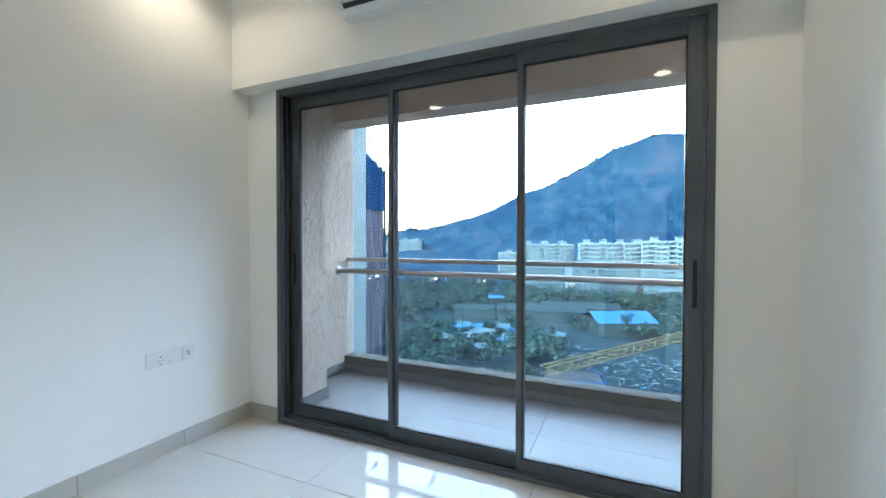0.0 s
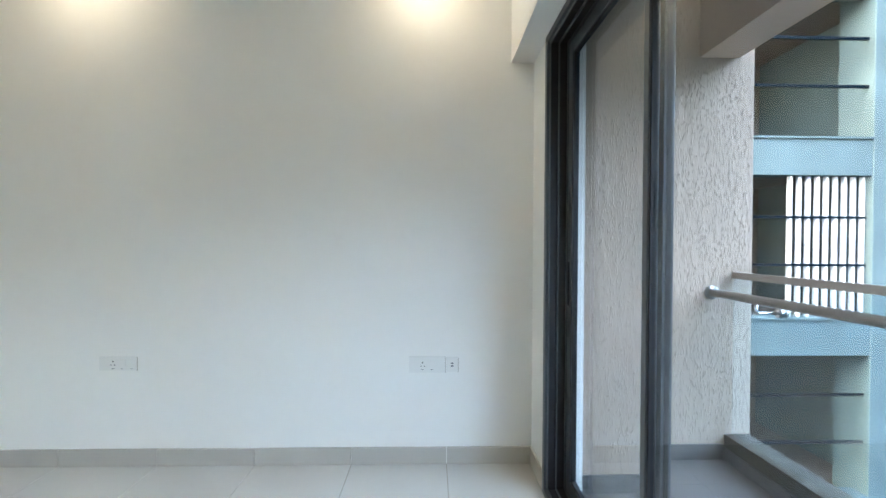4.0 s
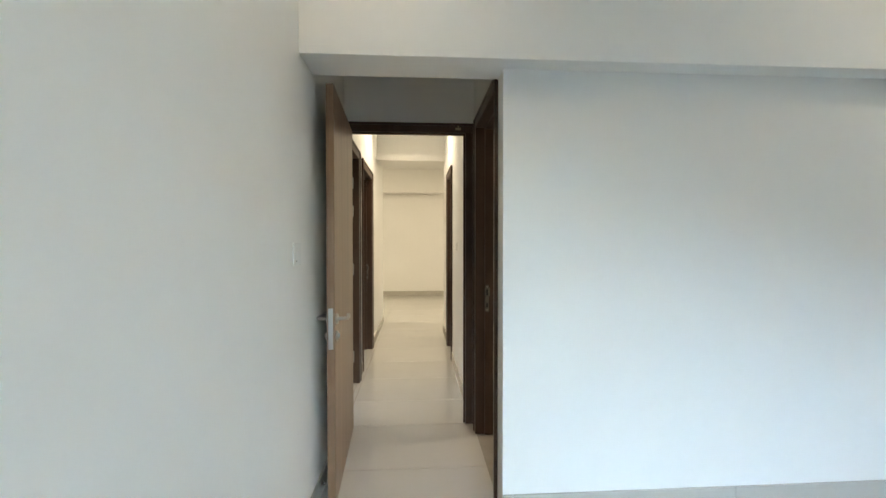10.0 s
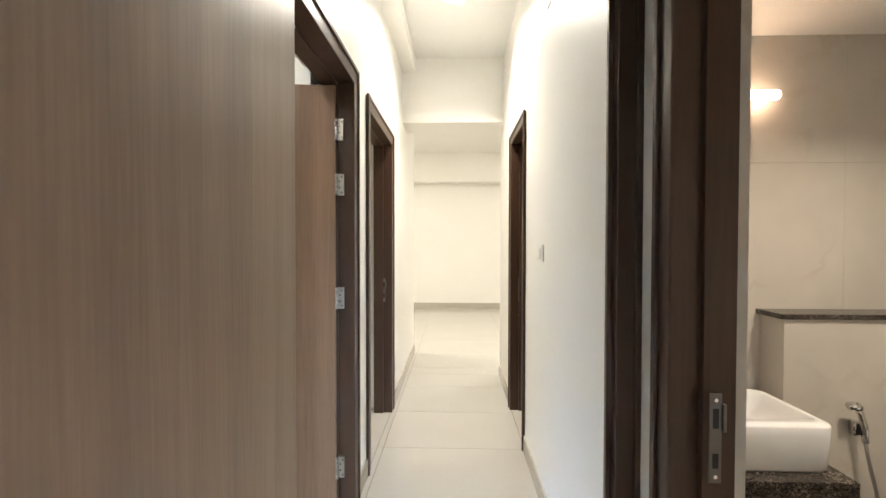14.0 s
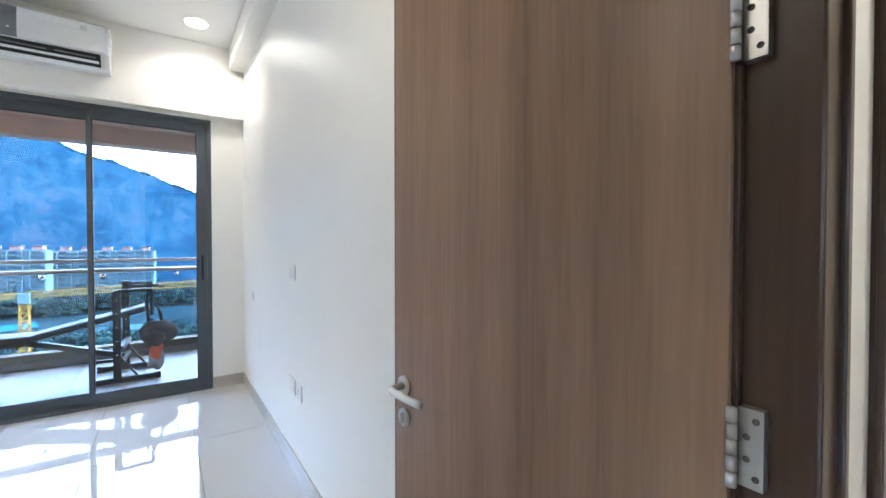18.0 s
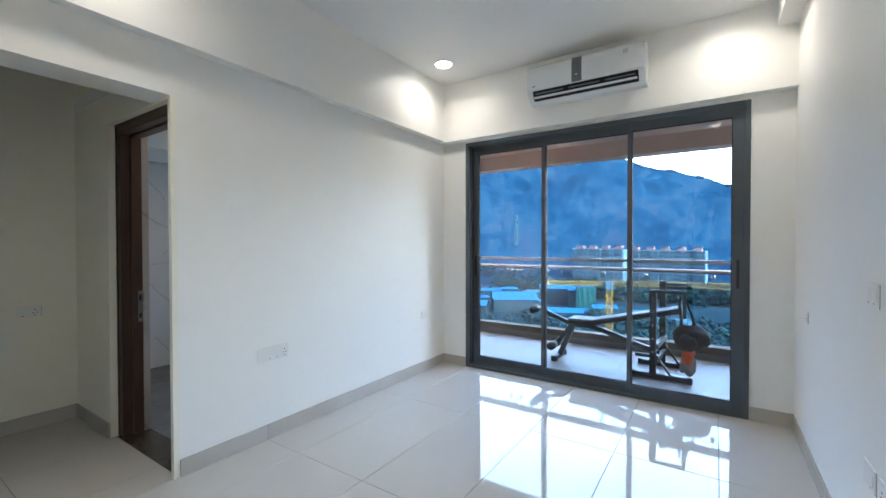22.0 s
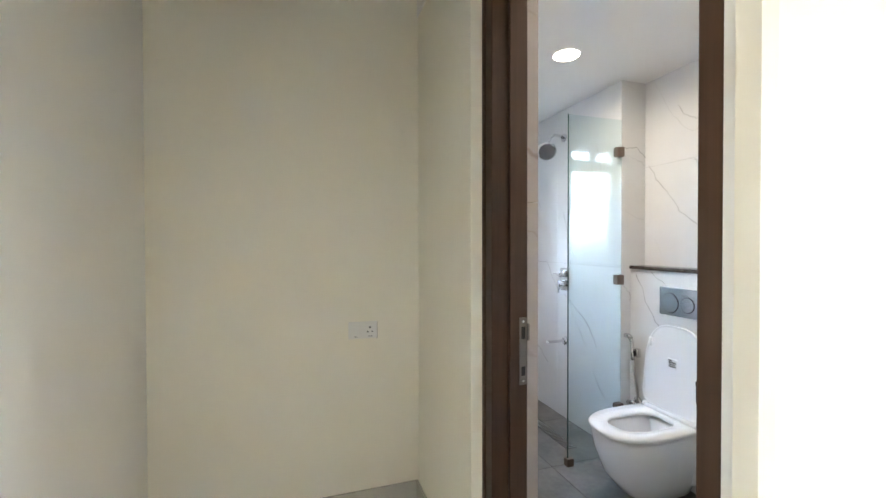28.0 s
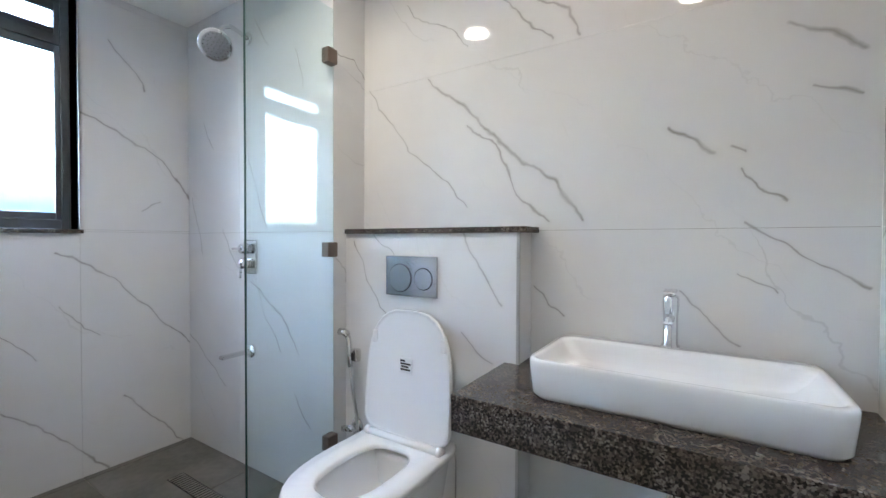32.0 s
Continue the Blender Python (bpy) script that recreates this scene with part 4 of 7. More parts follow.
def toilet(at, yaw, label, size=1.12):
    """Wall-hung pan with the lid up; local x runs out from the wall."""
    t = thing("toilet", at, label, "toilet", "", "", yaw)
    m = pose(*at, 0, 0, yaw) @ Matrix.Scale(size, 4)

    def egg(scale_x, scale_y, x0, z, front=0.50, wide=0.175, back=0.55):
        pts = []
        for k in range(28):
            a = 2 * math.pi * k / 28
            c, s = math.cos(a), math.sin(a)
            x = x0 + (front - 0.22) * scale_x * math.copysign(abs(c) ** (0.8 if c > 0 else back), c)
            y = wide * scale_y * math.copysign(abs(s) ** 0.72, s)
            pts.append((x, y, z))
        return pts

    def put(nm, bm, material=CERAMIC, lab="", smooth=True):
        bm.transform(m)
        return part(nm, bm, material, t, lab, smooth)
    loops = [egg(0.45, 0.45, 0.20, 0.05), egg(0.62, 0.72, 0.22, 0.08), egg(0.80, 0.90, 0.235, 0.16), egg(0.95, 0.99, 0.245, 0.28), egg(1.0, 1.02, 0.25, 0.37), egg(0.98, 1.0, 0.25, 0.385), egg(0.72, 0.68, 0.26, 0.385), egg(0.66, 0.60, 0.26, 0.36), egg(0.5, 0.45, 0.24, 0.26), egg(0.22, 0.2, 0.20, 0.22)]
    put("pan", loft(bmesh.new(), loops))
    put("pan_back", boxes((0.0, -0.165, 0.13, 0.14, 0.165, 0.383), bevel=0.03))
    ring = [egg(1.02, 1.05, 0.255, 0.388, back=0.3), egg(1.03, 1.06, 0.255, 0.398, back=0.3), egg(1.0, 1.03, 0.255, 0.408, back=0.3), egg(0.58, 0.60, 0.295, 0.406), egg(0.545, 0.555, 0.295, 0.398), egg(0.56, 0.57, 0.295, 0.388)]
    bm = loft(bmesh.new(), ring, False, False)
    put("seat", bm, CERAMIC, "white toilet seat")

    def lid(sy, sz, x):
        pts = []
        for k in range(32):
            a = 2 * math.pi * k / 32
            c, s = math.cos(a), math.sin(a)
            y = 0.192 * sy * math.copysign(abs(c) ** (0.66 if s > 0 else 0.34), c)
            z = 0.225 * sz * math.copysign(abs(s) ** (0.80 if s > 0 else 0.22), s)
            tilt = (z + 0.225) * 0.12
            pts.append((x - tilt * 0.55, y * (1.0 - 0.10 * (z + 0.225) / 0.45), 0.420 + 0.220 + z * 0.98))
        return pts
    put("lid", loft(bmesh.new(), [lid(0.97, 0.98, 0.085), lid(1.0, 1.0, 0.089), lid(1.0, 1.0, 0.098), lid(0.975, 0.985, 0.104), lid(0.94, 0.965, 0.100), lid(0.9, 0.94, 0.099)]), CERAMIC, "white toilet lid standing up")
    bm = bmesh.new()
    tube(bm, (0.105, -0.148, 0.412), (0.105, 0.148, 0.412), 0.014, 18)
    put("hinge_bar", bm)
    for s in (-1, 1):
        bm = bmesh.new()
        tube(bm, (0.105, s * 0.146, 0.412), (0.105, s * 0.164, 0.412), 0.018, 18)
        put("hinge_cap", bm)
        put("buffer", boxes((0.070, s * 0.148 - 0.010, 0.73, 0.083, s * 0.148 + 0.010, 0.775), bevel=0.004), PLASTIC)
    put("sticker", boxes((0.078, -0.028, 0.640, 0.0863, 0.024, 0.692)), mat("sticker", (0.75, 0.76, 0.76), 0.4, var=0.0), "small printed sticker", False)
    for k, (y0, y1) in enumerate(((-0.026, -0.004), (-0.024, 0.020), (-0.02, 0.012), (-0.024, 0.018))):
        put("sticker_print", boxes((0.0858, y0, 0.681 - k * 0.010, 0.0868, y1, 0.687 - k * 0.010)), DARKHOLE, "", False)
    return t


def flush_plate(at, yaw):
    f = thing("flush_plate", at, "satin chrome dual flush plate set in the wall", "flush plate", "flush plates", "", yaw)
    m = pose(*at, 0, 0, yaw)
    bm = boxes((0, -0.13, -0.083, 0.012, 0.13, 0.083), bevel=0.004)
    bm.transform(m)
    part("plate", bm, SATIN, f)
    for y, r in ((-0.052, 0.056), (0.066, 0.042)):
        # black disc behind each button paints the shade of its groove
        bm = bmesh.new()
        tube(bm, (0.011, y, -0.008), (0.0135, y, -0.008), r + 0.0035, 36)
        bm.transform(m)
        part("button_ring", bm, GASKET, f, "dark ring drawing the groove's shade", True)
        bm = bmesh.new()
        tube(bm, (0.0125, y, -0.008), (0.0155, y, -0.008), r, 36)
        bm.transform(m)
        part("button", bm, SATIN, f, "round flush button")


def health_faucet(at, yaw, label="chrome hand spray with its hose on the wall"):
    """Hand spray in a wall hook with a hose to an angle valve; local x out from the wall."""
    t = thing("hand_spray", at, label, "hand spray", "", "", yaw)
    m = pose(*at, 0, 0, yaw)

    def put(nm, bm, material=CHROME):
        bm.transform(m)
        part(nm, bm, material, t, "", True)
    put("hook", boxes((0, -0.022, -0.030, 0.034, 0.022, 0.028), bevel=0.008))
    put("clip", boxes((0.030, -0.012, -0.020, 0.056, 0.016, 0.020), bevel=0.006), GASKET)
    bm = bmesh.new()
    sweep(bm, [(0.052, 0.004, -0.045), (0.050, 0.0, 0.02), (0.046, -0.012, 0.07), (0.044, -0.024, 0.098)], 0.0125, 14)
    put("spray_body", bm)
    bm = bmesh.new()
    sweep(bm, [(0.044, -0.018, 0.092), (0.048, -0.034, 0.104), (0.052, -0.062, 0.104)], 0.0165, 14)
    put("spray_head", bm)
    bm = bmesh.new()
    sweep(bm, [(0.052, 0.004, -0.045), (0.054, 0.014, -0.10), (0.056, 0.030, -0.18), (0.058, 0.048, -0.25), (0.055, 0.052, -0.31), (0.048, 0.03, -0.335), (0.042, 0.01, -0.325)], 0.0075, 12)
    put("hose", bm, STEEL)
    bm = bmesh.new()
    tube(bm, (0, 0.0, -0.325), (0.008, 0.0, -0.325), 0.032, 24)
    tube(bm, (0, 0.0, -0.325), (0.055, 0.0, -0.325), 0.015, 16)
    put("angle_valve", bm)
    bm = bmesh.new()
    tube(bm, (0.03, -0.018, -0.335), (0.03, -0.062, -0.345), 0.014, 16)
    put("valve_handle", bm)
    return t


def wall_lamp(at, yaw, length, glow):
    """Two glowing tubes either side of a chrome bracket, along local y."""
    t = thing("mirror_lamp", at, "lit white tube lamp on a chrome wall bracket", "wall lamp", "mirror lamps", "", yaw)
    m = pose(*at, 0, 0, yaw)

    def put(nm, bm, material, label="", smooth=True):
        bm.transform(m)
        part(nm, bm, material, t, label, smooth)
    for s in (-1, 1):
        bm = bmesh.new()
        tube(bm, (0.055, s * 0.032, 0), (0.055, s * length / 2, 0), 0.021, 20)
        put("tube", bm, glow, "glowing white tube")
        bm = bmesh.new()
        revolve(bm, [(0.001, 0.012), (0.012, 0.010), (0.019, 0.004), (0.021, 0.0)], 0, 0, 20)
        bm.transform(Matrix.Translation((0.055, s * length / 2, 0)) @ Matrix.Rotation(radians(-90 * s), 4, "X"))
        put("tube_end", bm, glow)
        bm = bmesh.new()
        tube(bm, (0.055, s * 0.022, 0), (0.055, s * 0.034, 0), 0.0245, 20)
        put("collar", bm, CHROME)
    bm = bmesh.new()
    tube(bm, (0.055, -0.022, 0), (0.055, 0.022, 0), 0.023, 20)
    put("hub", bm, CHROME)
    put("bracket", boxes((0, -0.03, -0.03, 0.012, 0.03, 0.03), (0.010, -0.014, -0.012, 0.045, 0.014, 0.012), bevel=0.004), CHROME, "", False)
    return t


WARM = glowing("warm_tube", (1.0, 0.74, 0.58), 0.055)
WARMER = glowing("warm_pink_tube", (1.0, 0.70, 0.50), 0.18)

# the niche bathroom
lx, ly0, ly1, lz = 6.10, -0.41, -1.27, 1.09
lw = tagged(link("cistern_wall", boxes((lx, ly1, FB, XB, ly0 - 0.012, lz - 0.02)), BT_CISTERN), "low white marble-look tiled wall hiding the cistern", "half wall", kind="structure")
part("corner_trim", boxes((lx - 0.003, ly1 - 0.003, FB, lx + 0.008, ly1 + 0.009, lz - 0.02), bevel=0.002), GREY_TRIM, lw)
block("cistern_ledge", [(lx - 0.012, ly1 - 0.03, lz - 0.02, XB, ly0 - 0.012, lz + 0.002)], GRANITE, "dark granite ledge on the cistern wall", "ledge", bevel=0.003)
flush_plate((lx, -0.80, 0.893), 180)
toilet((lx, -0.845, -0.195), 180, "white wall-hung toilet with its seat lid raised")
health_faucet((lx, -0.495, 0.525), 180)
CT = 0.603
vc = thing("vanity_counter", (5.97, -1.7, CT - 0.1), "brown speckled granite washbasin counter with a deep front edge", "counter")
part("counter_top", boxes((5.73, YB + 0.001, CT - 0.022, XB, -1.215, CT), bevel=0.003), GRANITE, vc)
part("counter_apron", boxes((5.732, YB + 0.001, CT - 0.105, 5.752, -1.216, CT - 0.022), bevel=0.002), GRANITE, vc)
part("counter_apron", boxes((5.752, -1.237, CT - 0.105, lx - 0.001, -1.216, CT - 0.022), bevel=0.002), GRANITE, vc)
basin((6.012, -1.744, CT), 0, 0.370, 0.685, 0.110, "white rectangular vessel washbasin on a granite counter")
tap((6.160, -1.735, CT + 0.117), 0, "chrome single-lever basin tap")
pl = thing("basin_plumbing", (5.98, -1.75, 0.2), "chrome waste trap and supply valves under the basin", "plumbing")
bm = bmesh.new()
sweep(bm, [(5.95, -1.76, CT - 0.02), (5.95, -1.76, 0.30), (5.97, -1.76, 0.24), (6.02, -1.76, 0.22), (6.06, -1.76, 0.26), (6.10, -1.76, 0.30), (XB, -1.76, 0.30)], 0.017, 14)
part("waste_trap", bm, CHROME, pl, "", True)
bm = bmesh.new()
tube(bm, (5.95, -1.76, 0.40), (5.95, -1.76, 0.47), 0.026, 18)
part("collar", bm, CHROME, pl, "", True)
for y in (-1.60, -1.90):
    bm = bmesh.new()
    tube(bm, (XB, y, 0.34), (XB - 0.06, y, 0.34), 0.012, 12)
    tube(bm, (XB - 0.05, y, 0.34), (XB - 0.05, y, 0.40), 0.010, 12)
    part("angle_valve", bm, CHROME, pl, "", True)
    bm = bmesh.new()
    sweep(bm, [(XB - 0.05, y, 0.40), (XB - 0.06, y, 0.47), (6.14, -1.74, CT - 0.03)], 0.006, 8)
    part("supply_hose", bm, STEEL, pl, "", True)
wall_lamp((XB, -1.66, 2.02), 180, 0.56, WARM)
ms = thing("shower_mixer", (6.02, 0.19, 0.96), "chrome square concealed shower mixer on the wall", "shower mixer")
part("plate", boxes((6.008, 0.135, 0.865, 6.02, 0.245, 1.04), bevel=0.010), CHROME, ms)
for z in (0.995, 0.918):
    bm = bmesh.new()
    tube(bm, (6.008, 0.19, z), (5.960, 0.19, z), 0.026, 24)
    part("knob", bm, CHROME, ms, "", True)
    part("lever", boxes((5.950, 0.183, z - 0.075 if z < 0.95 else z - 0.006, 5.962, 0.197 if z < 0.95 else 0.262, z + 0.006), bevel=0.004), CHROME, ms)
sh = thing("overhead_shower", (6.02, 0.209, 2.09), "round chrome overhead shower on a bent arm", "shower head")
bm = bmesh.new()
sweep(bm, [(6.02, 0.209, 2.09), (5.97, 0.200, 2.10), (5.91, 0.182, 2.10), (5.86, 0.160, 2.07), (5.825, 0.140, 2.02), (5.808, 0.128, 1.975)], 0.011, 14)
part("arm", bm, CHROME, sh, "", True)
bm = bmesh.new()
tube(bm, (6.02, 0.209, 2.09), (6.010, 0.209, 2.09), 0.032, 24)
part("flange", bm, CHROME, sh, "", True)
tilt = Matrix.Translation((5.80, 0.12, 1.951)) @ Vector((-0.46, -0.66, -0.60)).to_track_quat("-Z", "Y").to_matrix().to_4x4() @ Matrix.Scale(0.86, 4)
bm = bmesh.new()
revolve(bm, [(0.001, 0.036), (0.016, 0.036), (0.022, 0.016), (0.080, 0.006), (0.087, 0.0), (0.087, -0.006), (0.080, -0.010), (0.001, -0.010)], 0, 0, 36)
bm.transform(tilt)
part("rose", bm, CHROME, sh, "", True)
bm = bmesh.new()
revolve(bm, [(0.001, -0.0103), (0.070, -0.0103), (0.070, -0.0125), (0.001, -0.0125)], 0, 0, 32)
bm.transform(tilt)
face = part("spray_face", bm, SATIN, sh, "grey spray face with nozzles")
bm = bmesh.new()
for ring in (0.020, 0.040, 0.060):
    for k in range(int(ring * 300)):
        a = 2 * math.pi * k / int(ring * 300)
        tube(bm, (ring * math.cos(a), ring * math.sin(a), -0.012), (ring * math.cos(a), ring * math.sin(a), -0.015), 0.0022, 6)
bm.transform(tilt)
part("nozzles", bm, GASKET, face)
sp = thing("bath_spout", (6.02, 0.187, 0.455), "long chrome wall spout", "spout")
part("spout", boxes((5.85, 0.172, 0.447, 6.015, 0.204, 0.466), bevel=0.005), CHROME, sp)
bm = bmesh.new()
tube(bm, (6.02, 0.188, 0.456), (6.008, 0.188, 0.456), 0.033, 24)
part("flange", bm, CHROME, sp, "", True)
dr = thing("floor_drain", (5.75, 0.1, FB), "long slotted steel shower drain in the floor", "drain")
part("channel", boxes((5.72, -0.25, FB - 0.003, 5.80, 0.45, FB + 0.001)), DARKHOLE, dr)
for k in range(34):
    part("slat", boxes((5.725, -0.245 + k * 0.0205, FB, 5.795, -0.236 + k * 0.0205, FB + 0.003)), STEEL, dr)
downlight(5.45, -0.62, 2.32, 0.07, 0.50, (1.0, 0.93, 0.84), spread=165)
downlight(5.20, -1.75, 2.32, 0.07, 0.12, (1.0, 0.93, 0.84), spread=165)

# the bathroom off the bedroom niche
FA = -0.15
block("bath_a_walls", [(0.2, -5.50, FA, 2.2, -5.39, 2.6), (0.08, -5.50, FA, 0.2, -3.49, 2.6), (2.10, -5.39, FA, 2.17, -4.29, 2.6)], BT2, "beige stone-look tiled bathroom walls")
tiled_wall("bath_a_wall", "y", -5.27, 0.2, 2.10, FA, 2.25, 0.1, 1, BT2, "beige stone-look tiled wall behind a washbasin", (1.68,), (1.0,))
block("bath_a_ceiling", [(0.2, -5.40, 2.25, 2.17, -3.49, 2.35)], CEIL, "white bathroom ceiling lit by a warm lamp", "ceiling")
block("bath_a_floor", [(0.2, -5.40, FA - 0.1, 2.29, -3.49, FA)], BFLOOR, "dark grey bathroom floor", "floor")
block("cistern_wall_a", [(0.2, -5.27, FA, 1.365, -5.13, 0.998)], BT2, "low beige tiled wall hiding the cistern", "half wall")
block("cistern_ledge_a", [(0.2, -5.27, 0.998, 1.385, -5.118, 1.02)], GRANITE, "dark granite ledge on a beige half wall", "ledge", bevel=0.003)
flush_plate((0.765, -5.13, 0.83), 90)
toilet((0.70, -5.13, FA + 0.04), 90, "white wall-hung toilet in the beige bathroom")
health_faucet((1.08, -5.13, 0.55), 90)
va = thing("vanity_counter", (1.6, -5.0, 0.3), "brown granite counter carrying a vessel basin", "counter")
part("counter_top", boxes((1.368, -5.27, 0.478, 2.10, -4.79, 0.50), bevel=0.003), GRANITE, va)
part("counter_apron", boxes((1.368, -4.812, 0.42, 2.10, -4.792, 0.478), bevel=0.002), GRANITE, va)
part("counter_apron", boxes((1.37, -5.128, 0.42, 1.39, -4.812, 0.478), bevel=0.002), GRANITE, va)
basin((1.68, -5.03, 0.50), 90, 0.38, 0.56, 0.17, "white rounded vessel washbasin on dark granite")
tap((1.68, -5.195, 0.669), 90, "chrome basin tap beside the wall")
wall_lamp((1.645, -5.27, 1.965), 90, 0.60, WARMER)
pa = thing("basin_plumbing", (1.6, -5.1, 0.1), "chrome waste trap under a granite counter", "plumbing")
bm = bmesh.new()
sweep(bm, [(1.64, -5.02, 0.48), (1.64, -5.02, 0.26), (1.64, -5.05, 0.21), (1.64, -5.10, 0.20), (1.64, -5.14, 0.25), (1.64, -5.27, 0.33)], 0.016, 12)
part("waste_trap", bm, CHROME, pa, "", True)
# unseen ceiling lamp, added to fill this bathroom besides its tube lamp
downlight(1.2, -4.4, 2.25, 0.06, 1.0, (1.0, 0.88, 0.74))
# rooms seen through the corridor doorways
block("side_room_walls", [(3.43, -7.52, 0, 6.5, -7.40, H), (6.5, -7.52, 0, 6.62, -5.45, H)], WALL, "off-white walls of a side room")
block("side_room_ceiling", [(3.43, -7.52, H, 6.62, -5.45, H + 0.1)], CEIL, "white side room ceiling", "ceiling")
# no lamp is visible in the side room; this one is added for brightness
downlight(5.6, -6.1, H, power=0.9, spread=178)
block("corridor_bath_walls", [(0.6, -7.30, 0, 2.17, -7.20, 2.4), (0.5, -7.3, 0, 0.6, -5.5, 2.4), (0.6, -5.6, 0, 2.17, -5.5, 2.4)], BT2, "beige tiled walls of the corridor bathroom")
block("corridor_bath_floor", [(0.5, -7.3, -0.1, 2.31, -5.5, -0.01)], BFLOOR, "dark grey bathroom floor", "floor")
block("corridor_bath_ceiling", [(0.5, -7.3, 2.4, 2.17, -5.5, 2.5)], CEIL, "white bathroom ceiling", "ceiling")
# added ceiling lamp, out of sight; only the tube lamp shows here
downlight(1.4, -6.4, 2.4, 0.06, 0.5)
wall_lamp((1.755, -7.20, 1.87), 90, 0.60, WARMER)


# ---- balconies ----
TEXTURE = mat("rough_textured_plaster", (0.45, 0.345, 0.275), 0.9, var=0.10, scale=7, bump=1.0, bscale=26, stretch=(1, 1, 0.3))
BROWN = mat("brown_exterior_paint", (0.55, 0.40, 0.315), 0.75, var=0.06, scale=4, bump=0.15, bscale=90)
KERB = mat("taupe_kerb_paint", (0.085, 0.076, 0.062), 0.8, var=0.08, scale=6, spec=0.1)
STONE = mat("dark_stone_strip", (0.11, 0.105, 0.10), 0.7, var=0.35, scale=30, bump=0.3, bscale=80)
DECK = mat("grey_balcony_tile", (0.140, 0.122, 0.108), 0.5, var=0.12, scale=5, rvar=0.06)
RAIL_GLASS = clear_glass("rail_glass", (0.88, 0.945, 0.965))
F = -0.02
# textured pier and side wall beside the first window


def stucco(x0, y0, z0, x1, y1, z1, seed, name, label):
    """Trowelled plaster: a box whose faces carry raised vertical flecks."""
    w = block(name, [(x0, y0, z0, x1, y1, z1)], TEXTURE, label)
    rnd = random.Random(seed)
    bm = bmesh.new()
    for face in ("x", "y"):
        span = (y1 - y0) if face == "x" else (x1 - x0)
        for _ in range(int(9000 * span)):
            u, z = rnd.uniform(0.01, span - 0.012), rnd.uniform(z0 + 0.01, z1 - 0.08)
            wd, ht, dp = rnd.uniform(0.003, 0.009), rnd.uniform(0.012, 0.045), rnd.uniform(0.002, 0.0052)
            if face == "x":
                c = [(x1, y0 + u, z), (x1, y0 + u + wd, z + 0.004), (x1, y0 + u + wd * 0.7, z + ht), (x1, y0 + u + wd * 0.2, z + ht * 0.9)]
                p = (x1 + dp * 0.6, y0 + u + wd / 2, z + ht * 0.4)
            else:
                c = [(x0 + u, y0, z), (x0 + u + wd, y0, z + 0.004), (x0 + u + wd * 0.7, y0, z + ht), (x0 + u + wd * 0.2, y0, z + ht * 0.9)]
                p = (x0 + u + wd / 2, y0 - dp * 0.6, z + ht * 0.4)
            vs = [bm.verts.new(q) for q in c]
            top = bm.verts.new(p)
            for k in range(4):
                bm.faces.new((vs[k], vs[(k + 1) % 4], top))
    ob = part("plaster_relief", bm, TEXTURE, w)
    ob["kind"] = "stuff"
    return w


stucco(-0.30, 0.2, F, 0.262, 0.54, 2.80, 3, "pier_a", "rough textured pinkish plaster pier on the balcony")
stucco(-0.30, 0.54, F, -0.065, 1.36, 2.80, 4, "balcony_wall_a", "rough textured plaster balcony end wall")
block("pier_skirting", [(0.262, 0.2, F, 0.276, 0.555, 0.075), (-0.065, 0.54, F, 0.262, 0.554, 0.075), (-0.065, 0.554, F, -0.052, 1.19, 0.075)], STONE, "dark stone skirting round the plaster pier", "baseboard", bevel=0.002)
block("balcony_wall_a_far", [(3.6, 0.2, F, 3.75, 1.4, 2.85)], BROWN, "brown balcony end wall")
block("balcony_ceiling_a", [(-0.3, 0.2, 2.80, 3.75, 1.45, 2.92), (-0.06, 1.02, 2.42, 3.75, 1.26, 2.80)], BROWN, "brown painted balcony ceiling and edge beam", "ceiling")
block("balcony_ceiling_b", [(7.5, -6.5, 2.62, 9.25, -1.2, 2.75), (9.02, -6.5, 2.42, 9.25, -1.2, 2.62)], BROWN, "brown painted balcony ceiling and edge beam", "ceiling")
block("balcony_wall_b", [(7.5, -1.4, F, 9.25, -1.2, 2.75), (7.5, -6.5, F, 9.25, -6.35, 2.75)], BROWN, "brown balcony end walls")
block("outer_wall_b", [(7.5, -6.5, F, 7.52, -5.03, 2.75), (7.5, -2.575, F, 7.52, -1.2, 2.75)], BROWN, "brown outer wall beside a balcony window")
deck_a = block("balcony_floor_a", [(-0.3, 0.14, -0.2, 3.75, 1.36, F - 0.004)], DECK, "grey tiled balcony floor", "floor")
deck_b = block("balcony_floor_b", [(7.44, -6.5, -0.2, 9.2, -1.2, F - 0.004)], DECK, "grey tiled balcony floor", "floor")


